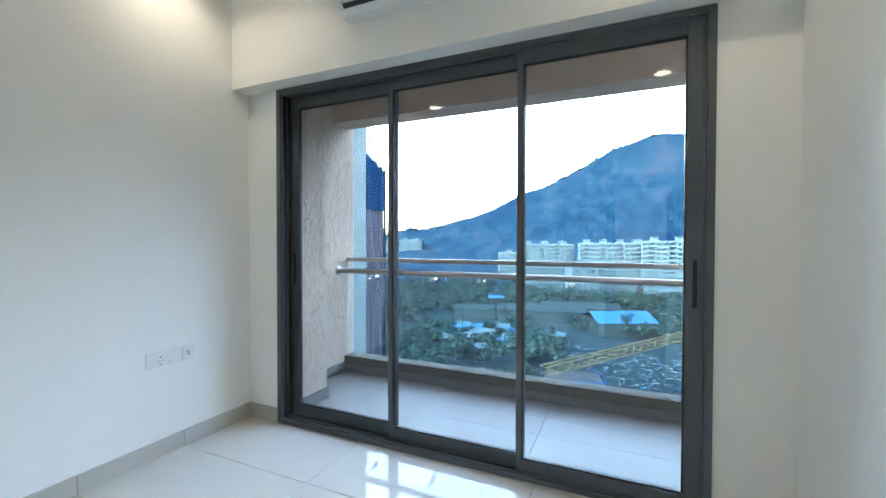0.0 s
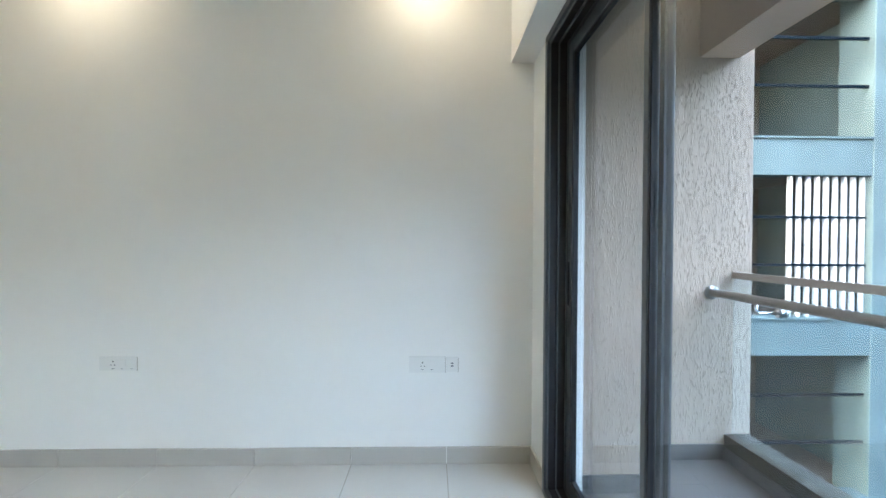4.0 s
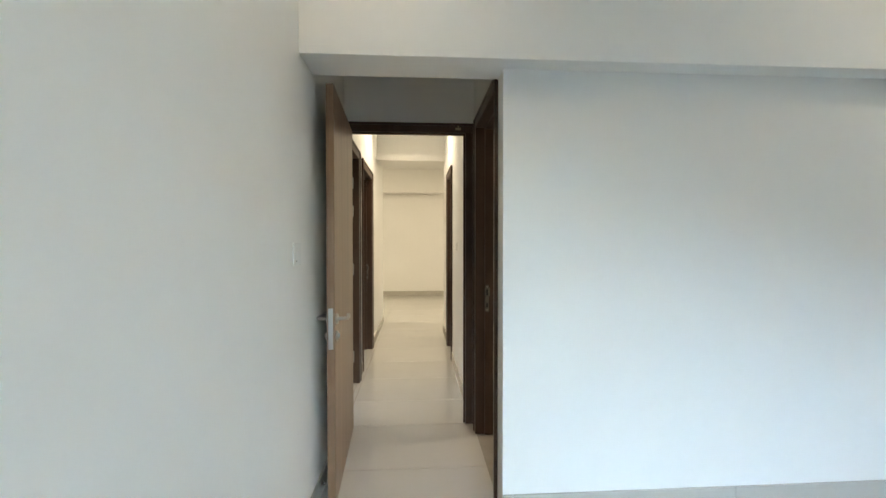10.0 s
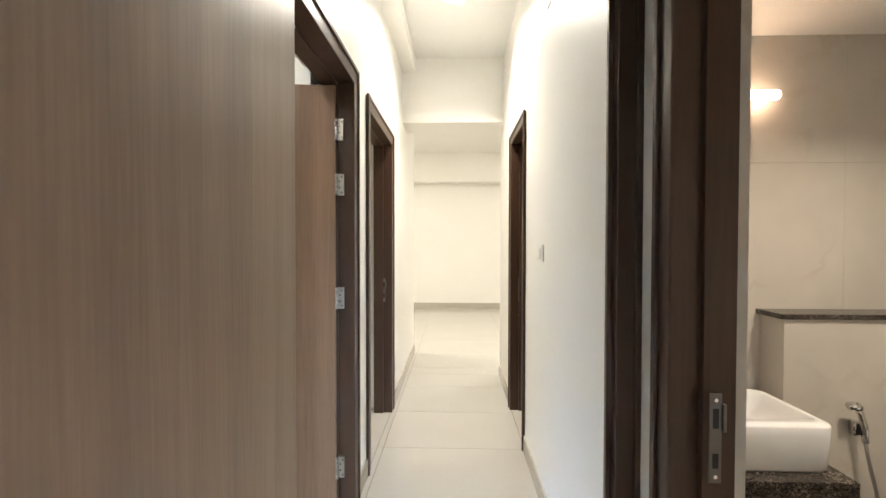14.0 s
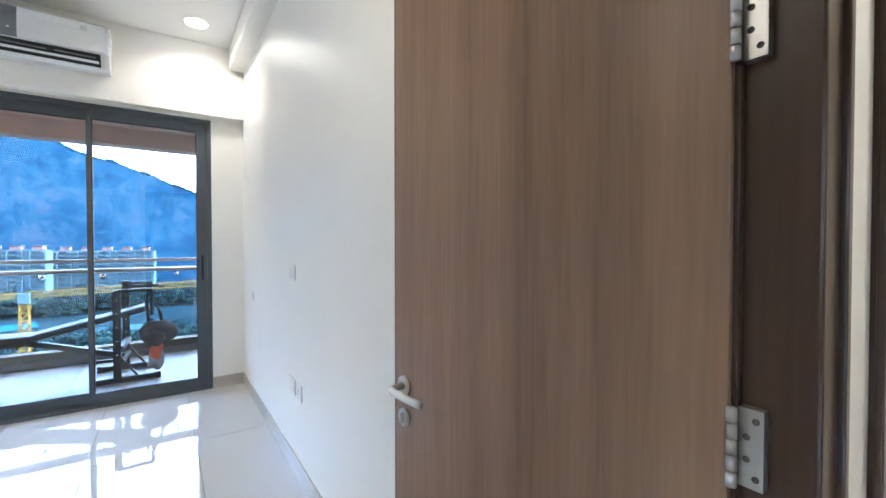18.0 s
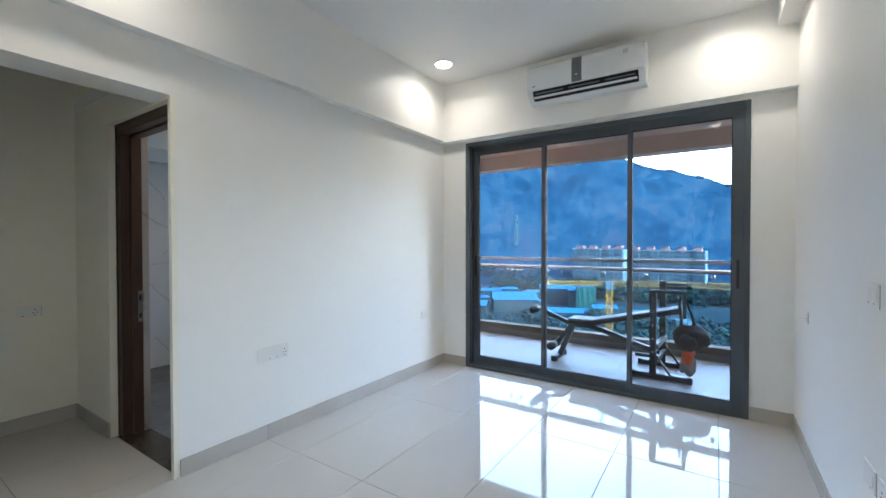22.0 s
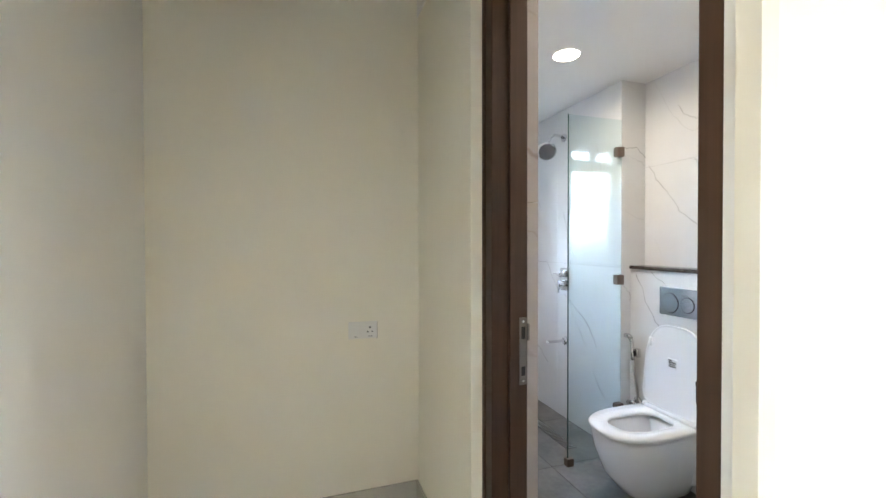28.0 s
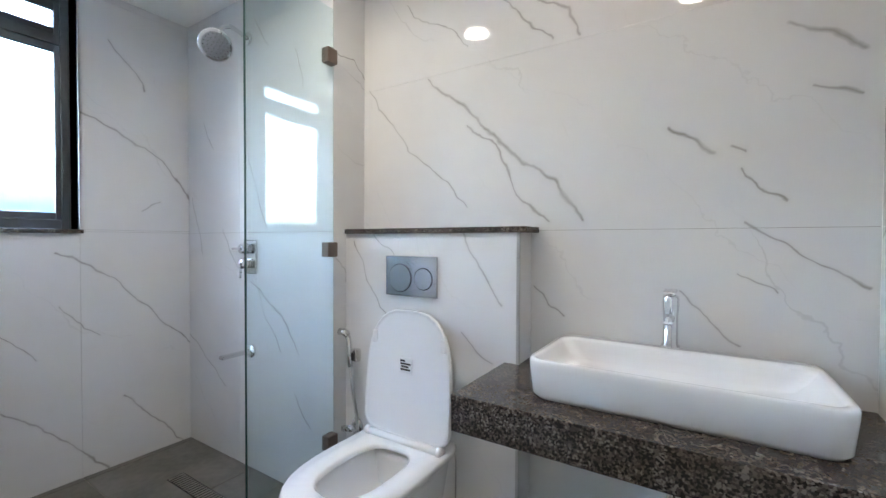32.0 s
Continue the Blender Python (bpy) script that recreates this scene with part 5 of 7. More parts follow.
def railing(name, m, length, label, joints_at, clamps):
    """Kerb, frameless glass panels, a flat cap and a round handrail; local x along the edge, y outward from the kerb's inner face."""
    k = tagged(link(name + "_kerb", boxes((0, 0, F, length, 0.15, 0.135), bevel=0.004), KERB), "taupe painted balcony kerb", "kerb", kind="structure")
    k.data.transform(m)
    bm = boxes((0, -0.014, F, length, 0.0, 0.055), bevel=0.002)
    bm.transform(m)
    part("stone_strip", bm, STONE, k, "dark stone strip at the kerb foot")
    o = m @ Vector((0, 0.05, 0.135))
    r = thing(name, o, label, "railing", "", "structure")

    def put(nm, bm, material, lab="", smooth=False, parent=r):
        bm.transform(m)
        return part(nm, bm, material, parent, lab, smooth)
    edges = [0.0] + list(joints_at) + [length]
    for a, b in zip(edges, edges[1:]):
        p = put("glass_panel", boxes((a + 0.005, 0.045, 0.12, b - 0.005, 0.057, 1.09)), RAIL_GLASS)
        p.visible_shadow = False
        put("glass_edge", boxes((b - 0.0052, 0.0445, 0.13, b - 0.004, 0.0575, 1.09)), GASKET)
    put("cap_rail", boxes((0, 0.036, 1.085, length, 0.066, 1.125), bevel=0.003), RAIL, "flat steel cap on the glass")
    bm = bmesh.new()
    tube(bm, (0, -0.09, 1.0), (length, -0.09, 1.0), 0.024, 20)
    put("handrail", bm, RAIL, "round steel handrail", True)
    bm = bmesh.new()
    tube(bm, (0.0, -0.09, 1.0), (0.012, -0.09, 1.0), 0.042, 24)
    put("wall_flange", bm, STEEL, "", True)
    for c in clamps:
        bm = bmesh.new()
        sweep(bm, [(c, -0.09, 0.98), (c, -0.09, 0.945), (c, -0.075, 0.93), (c, 0.04, 0.93)], 0.008, 10)
        b = put("bracket", bm, CHROME, "", True)
        bm = bmesh.new()
        tube(bm, (c, 0.025, 0.93), (c, 0.046, 0.93), 0.024, 20)
        tube(bm, (c, 0.056, 0.93), (c, 0.07, 0.93), 0.024, 20)
        put("glass_button", bm, CHROME, "", True, b)
    return r


railing("railing_a", pose(-0.065, 1.20, 0, 0, 0, 0), 3.66, "steel and glass balcony railing", (1.27, 2.46), (0.35, 0.98, 1.45, 2.2, 2.7, 3.4))
railing("railing_b", pose(9.05, -1.4, 0, 0, 0, -90), 4.95, "steel and glass balcony railing", (1.22, 2.44, 3.66), (0.9, 1.05, 1.45, 2.2, 2.7, 3.4, 3.9, 4.6))


# ---- weight bench on the balcony ----
BLACK = mat("black_powder_coat", (0.012, 0.012, 0.013), 0.42, var=0.1, scale=20)
VINYL = mat("black_vinyl", (0.016, 0.016, 0.018), 0.5, var=0.15, scale=14, bump=0.1, bscale=150)
CLOTH = mat("black_nylon", (0.014, 0.014, 0.017), 0.8, var=0.2, scale=30, bump=0.3, bscale=140)
ORANGE = mat("orange_cloth", (0.55, 0.10, 0.03), 0.8, var=0.12, scale=18, bump=0.3, bscale=80)


def bar(bm, a, b, w, h):
    """A square tube from a to b."""
    a, b = Vector(a), Vector(b)
    d = b - a
    m = Matrix.Translation((a + b) / 2) @ d.to_track_quat("Z", "Y").to_matrix().to_4x4()
    v = bmesh.ops.create_cube(bm, size=1.0, matrix=m @ Matrix.Diagonal((w, h, d.length, 1)))["verts"]
    bmesh.ops.bevel(bm, geom=list({e for p in v for e in p.link_edges}), offset=min(w, h) * 0.12, segments=2, affect="EDGES")
    return bm


gb = thing("weight_bench", (8.22, -3.9, F), "black padded weight bench with a rack on the balcony", "weight bench")
X = 8.24
part("front_foot", bar(bmesh.new(), (8.08, -3.285, F + 0.03), (8.42, -3.285, F + 0.03), 0.05, 0.05), BLACK, gb)
for s in (8.08, 8.42):
    part("foot_cap", boxes((s - 0.02, -3.32, F, s + 0.02, -3.25, F + 0.062), bevel=0.006), BLACK, gb)
part("front_leg", bar(bmesh.new(), (X, -3.30, F + 0.05), (X, -3.47, 0.42), 0.055, 0.055), BLACK, gb)
part("leg_extension", bar(bmesh.new(), (X, -3.44, 0.40), (X, -3.04, 0.545), 0.045, 0.045), BLACK, gb)
part("shin_bar", bar(bmesh.new(), (X, -3.44, 0.40), (X, -3.27, 0.15), 0.045, 0.045), BLACK, gb)
for y, z in ((-3.035, 0.55), (-3.245, 0.145)):
    for s in (-1, 1):
        bm = bmesh.new()
        tube(bm, (X + s * 0.03, y, z), (X + s * 0.19, y, z), 0.045, 20)
        bmesh.ops.bevel(bm, geom=[e for e in bm.edges if len(e.link_faces) == 2 and e.calc_face_angle(0) > 1], offset=0.012, segments=2, affect="EDGES")
        part("foam_roller", bm, VINYL, gb, "", True)
bm = bmesh.new()
sweep(bm, [(X + 0.1, -3.06, 0.52), (X + 0.1, -3.03, 0.44), (X + 0.08, -3.05, 0.37), (X + 0.08, -3.09, 0.36), (X + 0.09, -3.11, 0.42), (X + 0.1, -3.09, 0.50)], 0.006, 8)
part("hand_strap", bm, CLOTH, gb, "", True)
part("main_beam", bar(bmesh.new(), (X, -3.46, 0.40), (X, -3.72, 0.41), 0.06, 0.06), BLACK, gb)
part("rear_strut", bar(bmesh.new(), (X, -3.66, 0.40), (X, -4.34, 0.19), 0.05, 0.05), BLACK, gb)
bm = boxes((X - 0.13, -3.70, 0.43, X + 0.13, -3.43, 0.485), bevel=0.02)
part("seat", bm, VINYL, gb, "black vinyl seat pad")
bm = boxes((X - 0.13, -0.44, -0.03, X + 0.13, 0.44, 0.03), bevel=0.022)
bm.transform(Matrix.Translation((0, -4.12, 0.56)) @ Matrix.Rotation(radians(-13.5), 4, "X"))
part("backrest", bm, VINYL, gb, "black vinyl back pad")
for x, y in ((8.03, -4.30), (8.52, -4.34)):
    part("base_foot", bar(bmesh.new(), (x, -4.12, F + 0.03), (x, -4.62, F + 0.03), 0.055, 0.05), BLACK, gb)
    for e in (-4.12, -4.62):
        part("foot_cap", boxes((x - 0.034, e - 0.02, F, x + 0.034, e + 0.02, F + 0.065), bevel=0.008), BLACK, gb)
    up = part("upright", bar(bmesh.new(), (x, y, F + 0.05), (x, y, 0.86), 0.06, 0.06), BLACK, gb)
    for z in (0.25, 0.38, 0.51, 0.64, 0.77):
        bm = bmesh.new()
        tube(bm, (x - 0.032, y, z), (x + 0.032, y, z), 0.009, 10)
        part("bolt", bm, STEEL, up, "", True)
    part("plate_peg", bar(bmesh.new(), (x, y, 0.20), (x, y + 0.16, 0.20), 0.03, 0.03), BLACK, gb)
    part("top_arm", bar(bmesh.new(), (x, y, 0.85), (x, y - 0.27, 0.85), 0.03, 0.03), BLACK, gb)
    part("brace", bar(bmesh.new(), (x, y - 0.02, 0.22), (x, y - 0.16, F + 0.04), 0.02, 0.02), BLACK, gb)
part("top_drop", bar(bmesh.new(), (8.03, -4.57, 0.86), (8.03, -4.57, 0.60), 0.03, 0.03), BLACK, gb)
part("cross_beam", bar(bmesh.new(), (8.03, -4.32, 0.30), (8.52, -4.36, 0.30), 0.05, 0.05), BLACK, gb)
part("cross_beam", bar(bmesh.new(), (8.03, -4.32, 0.16), (8.52, -4.36, 0.16), 0.04, 0.04), BLACK, gb)
part("grip", bar(bmesh.new(), (8.52, -4.33, 0.885), (8.52, -4.57, 0.880), 0.024, 0.024), VINYL, gb)
part("grip_bracket", boxes((8.495, -4.37, 0.86, 8.545, -4.31, 0.915), bevel=0.006), BLACK, gb)


def lump(at, r, seed, squash=(1, 1, 1), rough=0.25, sub=3):
    """A soft, uneven body."""
    bm = bmesh.new()
    bmesh.ops.create_icosphere(bm, subdivisions=sub, radius=1.0)
    for v in bm.verts:
        n = noise.noise(v.co * 1.7 + Vector((seed * 3.1, seed, 0))) * rough + noise.noise(v.co * 4.5 + Vector((seed, 9, 2))) * rough * 0.4
        v.co = Vector((v.co.x * squash[0], v.co.y * squash[1], v.co.z * squash[2])) * r * (1 + n) + Vector(at)
    return bm


bag = thing("gym_bag", (8.05, -4.56, 0.30), "black nylon gym bag hung from the bench rack", "bag")
part("bag_body", lump((8.05, -4.625, 0.42), 0.118, 2, (0.8, 1.3, 1.05), 0.2), CLOTH, bag, "", True)
part("bag_pocket", lump((7.965, -4.60, 0.38), 0.085, 5, (0.6, 0.9, 1.0), 0.2), CLOTH, bag, "", True)
for o in (-0.05, 0.05):
    bm = bmesh.new()
    sweep(bm, [(8.05, -4.60 + o, 0.52), (8.06, -4.585 + o * 0.9, 0.62), (8.09, -4.565 + o * 0.7, 0.72), (8.12, -4.55 + o * 0.4, 0.80), (8.10, -4.56 + o * 0.8, 0.70), (8.07, -4.59 + o * 1.1, 0.60), (8.06, -4.60 + o * 1.2, 0.51)], 0.010, 8)
    part("strap", bm, CLOTH, bag, "", True)
rag = thing("orange_cloth", (8.0, -4.60, 0.10), "crumpled orange and grey cloth hanging below the bag", "cloth")
part("orange_fold", lump((8.0, -4.60, 0.245), 0.075, 7, (0.5, 0.7, 1.3), 0.45), ORANGE, rag, "", True)
part("grey_fold", lump((8.015, -4.605, 0.165), 0.08, 8, (0.5, 0.85, 1.25), 0.4), mat("grey_cloth", (0.25, 0.24, 0.24), 0.85, var=0.1, scale=20), rag, "", True)


# ---- air conditioners ----
AC_W = mat("white_gloss_plastic", (0.80, 0.81, 0.81), 0.22, var=0.01, scale=3)
AC_G = mat("grey_trim_plastic", (0.16, 0.17, 0.18), 0.3, var=0.03)


def air_conditioner(at, yaw, label):
    """Split unit: local x along its length from one end, y out from the wall, z up from its bottom."""
    L, T = 0.97, 0.315
    a = thing("air_conditioner", at, label, "air conditioner", "", "", yaw)
    m = pose(*at, 0, 0, yaw)

    def put(nm, bm, material, lab="", smooth=False):
        bm.transform(m)
        return part(nm, bm, material, a, lab, smooth)

    def prism(profile, x0, x1):
        bm = bmesh.new()
        return loft(bm, [[(x0, y, z) for y, z in profile], [(x1, y, z) for y, z in profile]])
    body = [(0.0, 0.0), (0.09, -0.004), (0.125, 0.012), (0.15, 0.05), (0.168, 0.085), (0.188, 0.10), (0.196, 0.14), (0.198, 0.25), (0.188, 0.295), (0.16, T), (0.0, T)]
    put("casing", prism(body, 0.012, L - 0.012), AC_W)
    for x0, x1 in ((0, 0.012), (L - 0.012, L)):
        end = [(y * 0.985, 0.158 + (z - 0.158) * 0.985) for y, z in body]
        put("end_cap", prism(end, x0, x1), AC_W)
    mid = L * 0.54
    for x0, x1 in ((0.02, mid - 0.042), (mid + 0.042, L - 0.02)):
        bm = prism([(0.19, 0.098), (0.203, 0.105), (0.206, 0.25), (0.196, 0.298), (0.165, T + 0.002), (0.16, T - 0.01), (0.188, 0.28)], x0, x1)
        put("front_panel", bm, AC_W)
    put("centre_strip", prism([(0.19, 0.10), (0.205, 0.107), (0.208, 0.25), (0.198, 0.299), (0.17, T + 0.001), (0.16, T - 0.01)], mid - 0.041, mid + 0.041), AC_G, "dark grey centre strip")
    put("air_outlet", prism([(0.128, 0.018), (0.156, 0.052), (0.172, 0.082), (0.184, 0.093), (0.186, 0.090), (0.174, 0.078), (0.158, 0.049), (0.130, 0.016)], 0.05, L - 0.05), DARKHOLE, "dark air outlet")
    put("flap", prism([(0.150, 0.036), (0.170, 0.047), (0.173, 0.044), (0.153, 0.033)], 0.06, L - 0.06), AC_W)
    for x0, x1 in ((0.075, 0.30), (0.345, 0.60), (0.645, L - 0.075)):
        put("louvre", prism([(0.168, 0.066), (0.180, 0.072), (0.182, 0.069), (0.170, 0.063)], x0, x1), AC_G, "grey louvre blade")
    put("maker_badge", boxes((L - 0.085, 0.205, 0.122, L - 0.055, 0.2068, 0.130)), AC_G)
    put("lamp_dot", boxes((mid - 0.006, 0.207, 0.15, mid + 0.008, 0.2088, 0.162), bevel=0.001), PLASTIC)
    put("rating_label", boxes((0.12, 0.2055, 0.235, 0.16, 0.2068, 0.27)), mat("pale_label", (0.55, 0.60, 0.60), 0.4, var=0), "pale rating label")
    return a


air_conditioner((1.98, -0.134, 2.585), 180, "white split air conditioner above the sliding window")
air_conditioner((7.21, -4.35, 2.60), 90, "white split air conditioner with a grey centre strip")


# ---- switch and socket plates ----
PLATE = mat("plate_plastic", (0.80, 0.79, 0.75), 0.28, var=0.0)


def plate(at, yaw, w, h, units, label, group="socket plates", name="socket_plate"):
    """A wall plate; local x along the wall, y out of it. Units: 's' socket, 'w' rocker, 'b' blank, 't' data point."""
    p = thing(name, at, label, "socket" if "s" in units else "switch", group, "", yaw)
    m = pose(*at, 0, 0, yaw) @ Matrix.Diagonal((1, 0.62, 1, 1))

    def put(nm, rows, material, bevel=0.0008, parent=p):
        bm = boxes(*rows, bevel=bevel)
        bm.transform(m)
        return part(nm, bm, material, parent)
    put("plate", [(-w / 2, 0, -h / 2, w / 2, 0.010, h / 2)], PLATE, 0.0025)
    # grey strip past one edge draws the plate's shadow on the wall
    put("edge_shadow", [(-w / 2 - 0.003, 0, -h / 2 - 0.003, -w / 2 + 0.002, 0.003, h / 2 - 0.004)], SKIRT, 0)
    n = len(units)
    for k, u in enumerate(units):
        c = -w / 2 + w * (k + 0.5) / n
        e = min(w / n * 0.42, 0.026)
        if u == "w":
            r = put("rocker", [(c - e * 0.8, 0.009, -0.022, c + e * 0.8, 0.0145, 0.022)], PLATE, 0.0015)
            put("rocker_mark", [(c - 0.006, 0.0143, -0.030, c + 0.006, 0.0148, -0.0275)], DARKHOLE, 0, r)
        elif u == "s":
            s = put("socket", [(c - e, 0.009, -0.025, c + e, 0.0125, 0.025)], PLATE, 0.001)
            for dx, dz, r in ((0, 0.012, 0.0042), (-0.010, -0.008, 0.0034), (0.010, -0.008, 0.0034)):
                bm = bmesh.new()
                tube(bm, (c + dx, 0.0118, dz), (c + dx, 0.0131, dz), r, 12)
                bm.transform(m)
                part("pin_hole", bm, DARKHOLE, s)
            put("socket_mark", [(c - 0.008, 0.0124, -0.030, c + 0.008, 0.0129, -0.0275)], DARKHOLE, 0, s)
        elif u == "t":
            t = put("data_module", [(c - 0.018, 0.009, -0.020, c + 0.018, 0.0125, 0.020)], PLATE, 0.001)
            put("port", [(c - 0.008, 0.012, 0.004, c + 0.008, 0.0129, 0.012), (c - 0.008, 0.012, -0.012, c + 0.008, 0.0129, -0.004)], AC_G, 0, t)
    return p


plate((0, -0.616, 0.583), -90, 0.21, 0.095, "bwsb", "white double socket plate with switches on the wall")
plate((0, -0.470, 0.583), -90, 0.07, 0.085, "t", "small white data point beside a socket", "data points", "data_plate")
plate((0, -2.386, 0.592), -90, 0.21, 0.08, "wwsb", "white socket plate with switches near a corner")
plate((3.2, -1.857, 1.086), 90, 0.13, 0.10, "bs", "white power socket at chest height")
plate((3.2, -3.228, 1.257), 90, 0.10, 0.092, "bw", "white light switch plate behind the open door", "switch plates", "switch_plate")
plate((5.168, -2.285, 0.577), 180, 0.235, 0.095, "swwb", "white socket plate with rocker switches")
plate((6.92, -2.285, 0.585), 180, 0.09, 0.075, "b", "blank white cover plate", "blank plates", "blank_plate")
plate((4.278, -0.72, 0.843), 180, 0.13, 0.078, "sw", "white socket plate in the dressing niche")
plate((5.535, -5.29, 1.142), 0, 0.12, 0.085, "ww", "white light switch plate", "switch plates", "switch_plate")
plate((6.84, -5.29, 0.87), 0, 0.13, 0.07, "sb", "white socket plate near the window")
plate((5.40, -5.29, 0.485), 0, 0.09, 0.09, "s", "white low socket plate")
plate((5.55, -5.29, 0.485), 0, 0.13, 0.085, "wb", "white low switch plate", "switch plates", "switch_plate")
plate((2.31, -5.485, 1.265), -90, 0.12, 0.085, "ww", "white corridor switch plate", "switch plates", "switch_plate")
plate((2.31, -5.31, 2.50), -90, 0.10, 0.14, "b", "small blank white plate high on the corridor wall", "blank plates", "blank_plate")
# steel keeps in the frames and a floor stop behind the open door
st = thing("door_stopper", (3.2, -3.62, 0.055), "small chrome door stopper on the wall", "door stopper")
bm = bmesh.new()
tube(bm, (3.19, -3.62, 0.055), (3.12, -3.62, 0.055), 0.008, 14)
tube(bm, (3.2, -3.62, 0.055), (3.188, -3.62, 0.055), 0.020, 18)
part("rod", bm, CHROME, st, "", True)
bm = bmesh.new()
tube(bm, (3.122, -3.62, 0.055), (3.108, -3.62, 0.055), 0.012, 14)
part("rubber_tip", bm, GASKET, st, "", True)




def keep(at, yaw, z0, z1, w=0.012):
    """A lock keep let into a jamb."""
    k = thing("strike_plate", at, "satin steel strike plate on a door jamb", "strike plate", "strike plates", "", yaw)
    m = pose(*at, 0, 0, yaw)
    bm = boxes((-w, 0, z0, w, 0.0022, z1), bevel=0.0008)
    bm.transform(m)
    part("keep", bm, KEEP, k)
    bm = boxes((-w - 0.006, 0.0, z1 - 0.075, -w + 0.001, 0.008, z1 - 0.02), bevel=0.001)
    bm.transform(m)
    part("latch_lip", bm, KEEP, k)
    for a, b in ((z0 + 0.03, z0 + 0.06), (z1 - 0.07, z1 - 0.03)):
        bm = boxes((-w * 0.5, 0.0021, a, w * 0.5, 0.0026, b))
        bm.transform(m)
        part("bolt_hole", bm, DARKHOLE, k)
    for z in (z0 + 0.013, z1 - 0.013):
        bm = bmesh.new()
        tube(bm, (0, 0.002, z), (0, 0.0035, z), 0.004, 12)
        bm.transform(m)
        part("screw", bm, CHROME, k)


keep((3.30, -6.505, 0), 0, 0.86, 1.04)
keep((2.25, -6.585, 0), 0, 0.86, 1.04)
keep((4.697, -1.4505, 0), 180, 0.78, 1.0, 0.014)
keep((2.23, -4.19, 0), 0, 0.84, 1.02)


# ---- the land outside ----
EYE = Vector((2.5, -1.5, 1.3))
GROUND = -40.0


def bearing(az, dist, z=GROUND):
    """A place by bearing from the window (degrees to the left of +y) and distance."""
    a = radians(az)
    return Vector((EYE.x - math.sin(a) * dist, EYE.y + math.cos(a) * dist, z))


RIDGE = [(-180, 1.0), (-130, 1.5), (-110, 3.0), (-100, 4.5), (-94, 5.8), (-90.7, 6.6), (-85, 8.6), (-80.7, 10.3), (-72, 13.0), (-60, 15.0), (-45, 15.5), (-30, 13.5), (-18, 11.3), (-10.3, 11.3), (-6, 12.6),
         (-3.4, 12.7), (1.5, 11.6), (7.1, 8.5), (13.4, 6.0), (20.3, 3.2), (26, 1.8), (33, 0.6), (60, 0.5), (180, 1.0)]


def ridge(az):
    for (a, e), (b, f) in zip(RIDGE, RIDGE[1:]):
        if a <= az <= b:
            t = (az - a) / (b - a)
            return e + (f - e) * t
    return 1.0


def land(az, r):
    """Height of the ground: a flat valley floor, a wooded hill rising to the ridge, then falling away."""
    top = 1000 * math.tan(radians(ridge(az)))
    p = bearing(az, r, 0)
    n = noise.noise(p * 0.012) * 9 + noise.noise(p * 0.035) * 5 + noise.noise(p * 0.1) * 2
    if r < 330:
        return GROUND + (0.2 * n if r > 60 else 0)
    if r < 1000:
        t = (r - 330) / 670
        s = t * t * (3 - 2 * t) * 0.75 + t * 0.25
        return GROUND + (top - GROUND) * s + n * min(1, t * 3) * (1 if t < 0.93 else 0.4) + 0.2 * n
    return max(GROUND, top - (r - 1000) * 0.25) + 0.3 * n


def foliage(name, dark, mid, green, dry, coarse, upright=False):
    """Woodland tones, distance haze mixed into their blue: dark hollows, blue-green crowns, greener and dry patches, at
    three scales.
    """
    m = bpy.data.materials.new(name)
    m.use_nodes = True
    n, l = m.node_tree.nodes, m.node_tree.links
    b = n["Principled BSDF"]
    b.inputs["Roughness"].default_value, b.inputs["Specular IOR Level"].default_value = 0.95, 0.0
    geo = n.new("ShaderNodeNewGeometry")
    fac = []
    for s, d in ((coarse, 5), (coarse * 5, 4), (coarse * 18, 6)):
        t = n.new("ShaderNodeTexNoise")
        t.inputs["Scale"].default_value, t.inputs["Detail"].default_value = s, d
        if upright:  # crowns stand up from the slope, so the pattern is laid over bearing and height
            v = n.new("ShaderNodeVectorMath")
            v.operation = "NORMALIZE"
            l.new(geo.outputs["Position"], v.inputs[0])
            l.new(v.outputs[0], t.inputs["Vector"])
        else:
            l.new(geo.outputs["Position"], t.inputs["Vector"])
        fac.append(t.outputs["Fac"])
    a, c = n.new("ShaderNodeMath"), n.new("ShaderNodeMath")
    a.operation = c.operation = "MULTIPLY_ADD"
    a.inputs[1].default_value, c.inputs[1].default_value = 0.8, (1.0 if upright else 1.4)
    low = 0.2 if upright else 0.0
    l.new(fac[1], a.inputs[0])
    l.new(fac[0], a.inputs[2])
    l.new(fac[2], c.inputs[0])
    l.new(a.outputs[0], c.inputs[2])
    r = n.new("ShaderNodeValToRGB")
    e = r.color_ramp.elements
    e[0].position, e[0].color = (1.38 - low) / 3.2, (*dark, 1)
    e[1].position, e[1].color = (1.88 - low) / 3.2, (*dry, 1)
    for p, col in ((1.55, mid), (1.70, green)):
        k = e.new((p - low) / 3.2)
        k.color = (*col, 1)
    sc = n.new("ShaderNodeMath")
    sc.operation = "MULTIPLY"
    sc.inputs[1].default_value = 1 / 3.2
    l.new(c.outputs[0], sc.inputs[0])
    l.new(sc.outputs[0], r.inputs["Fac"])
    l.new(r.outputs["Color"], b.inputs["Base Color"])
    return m


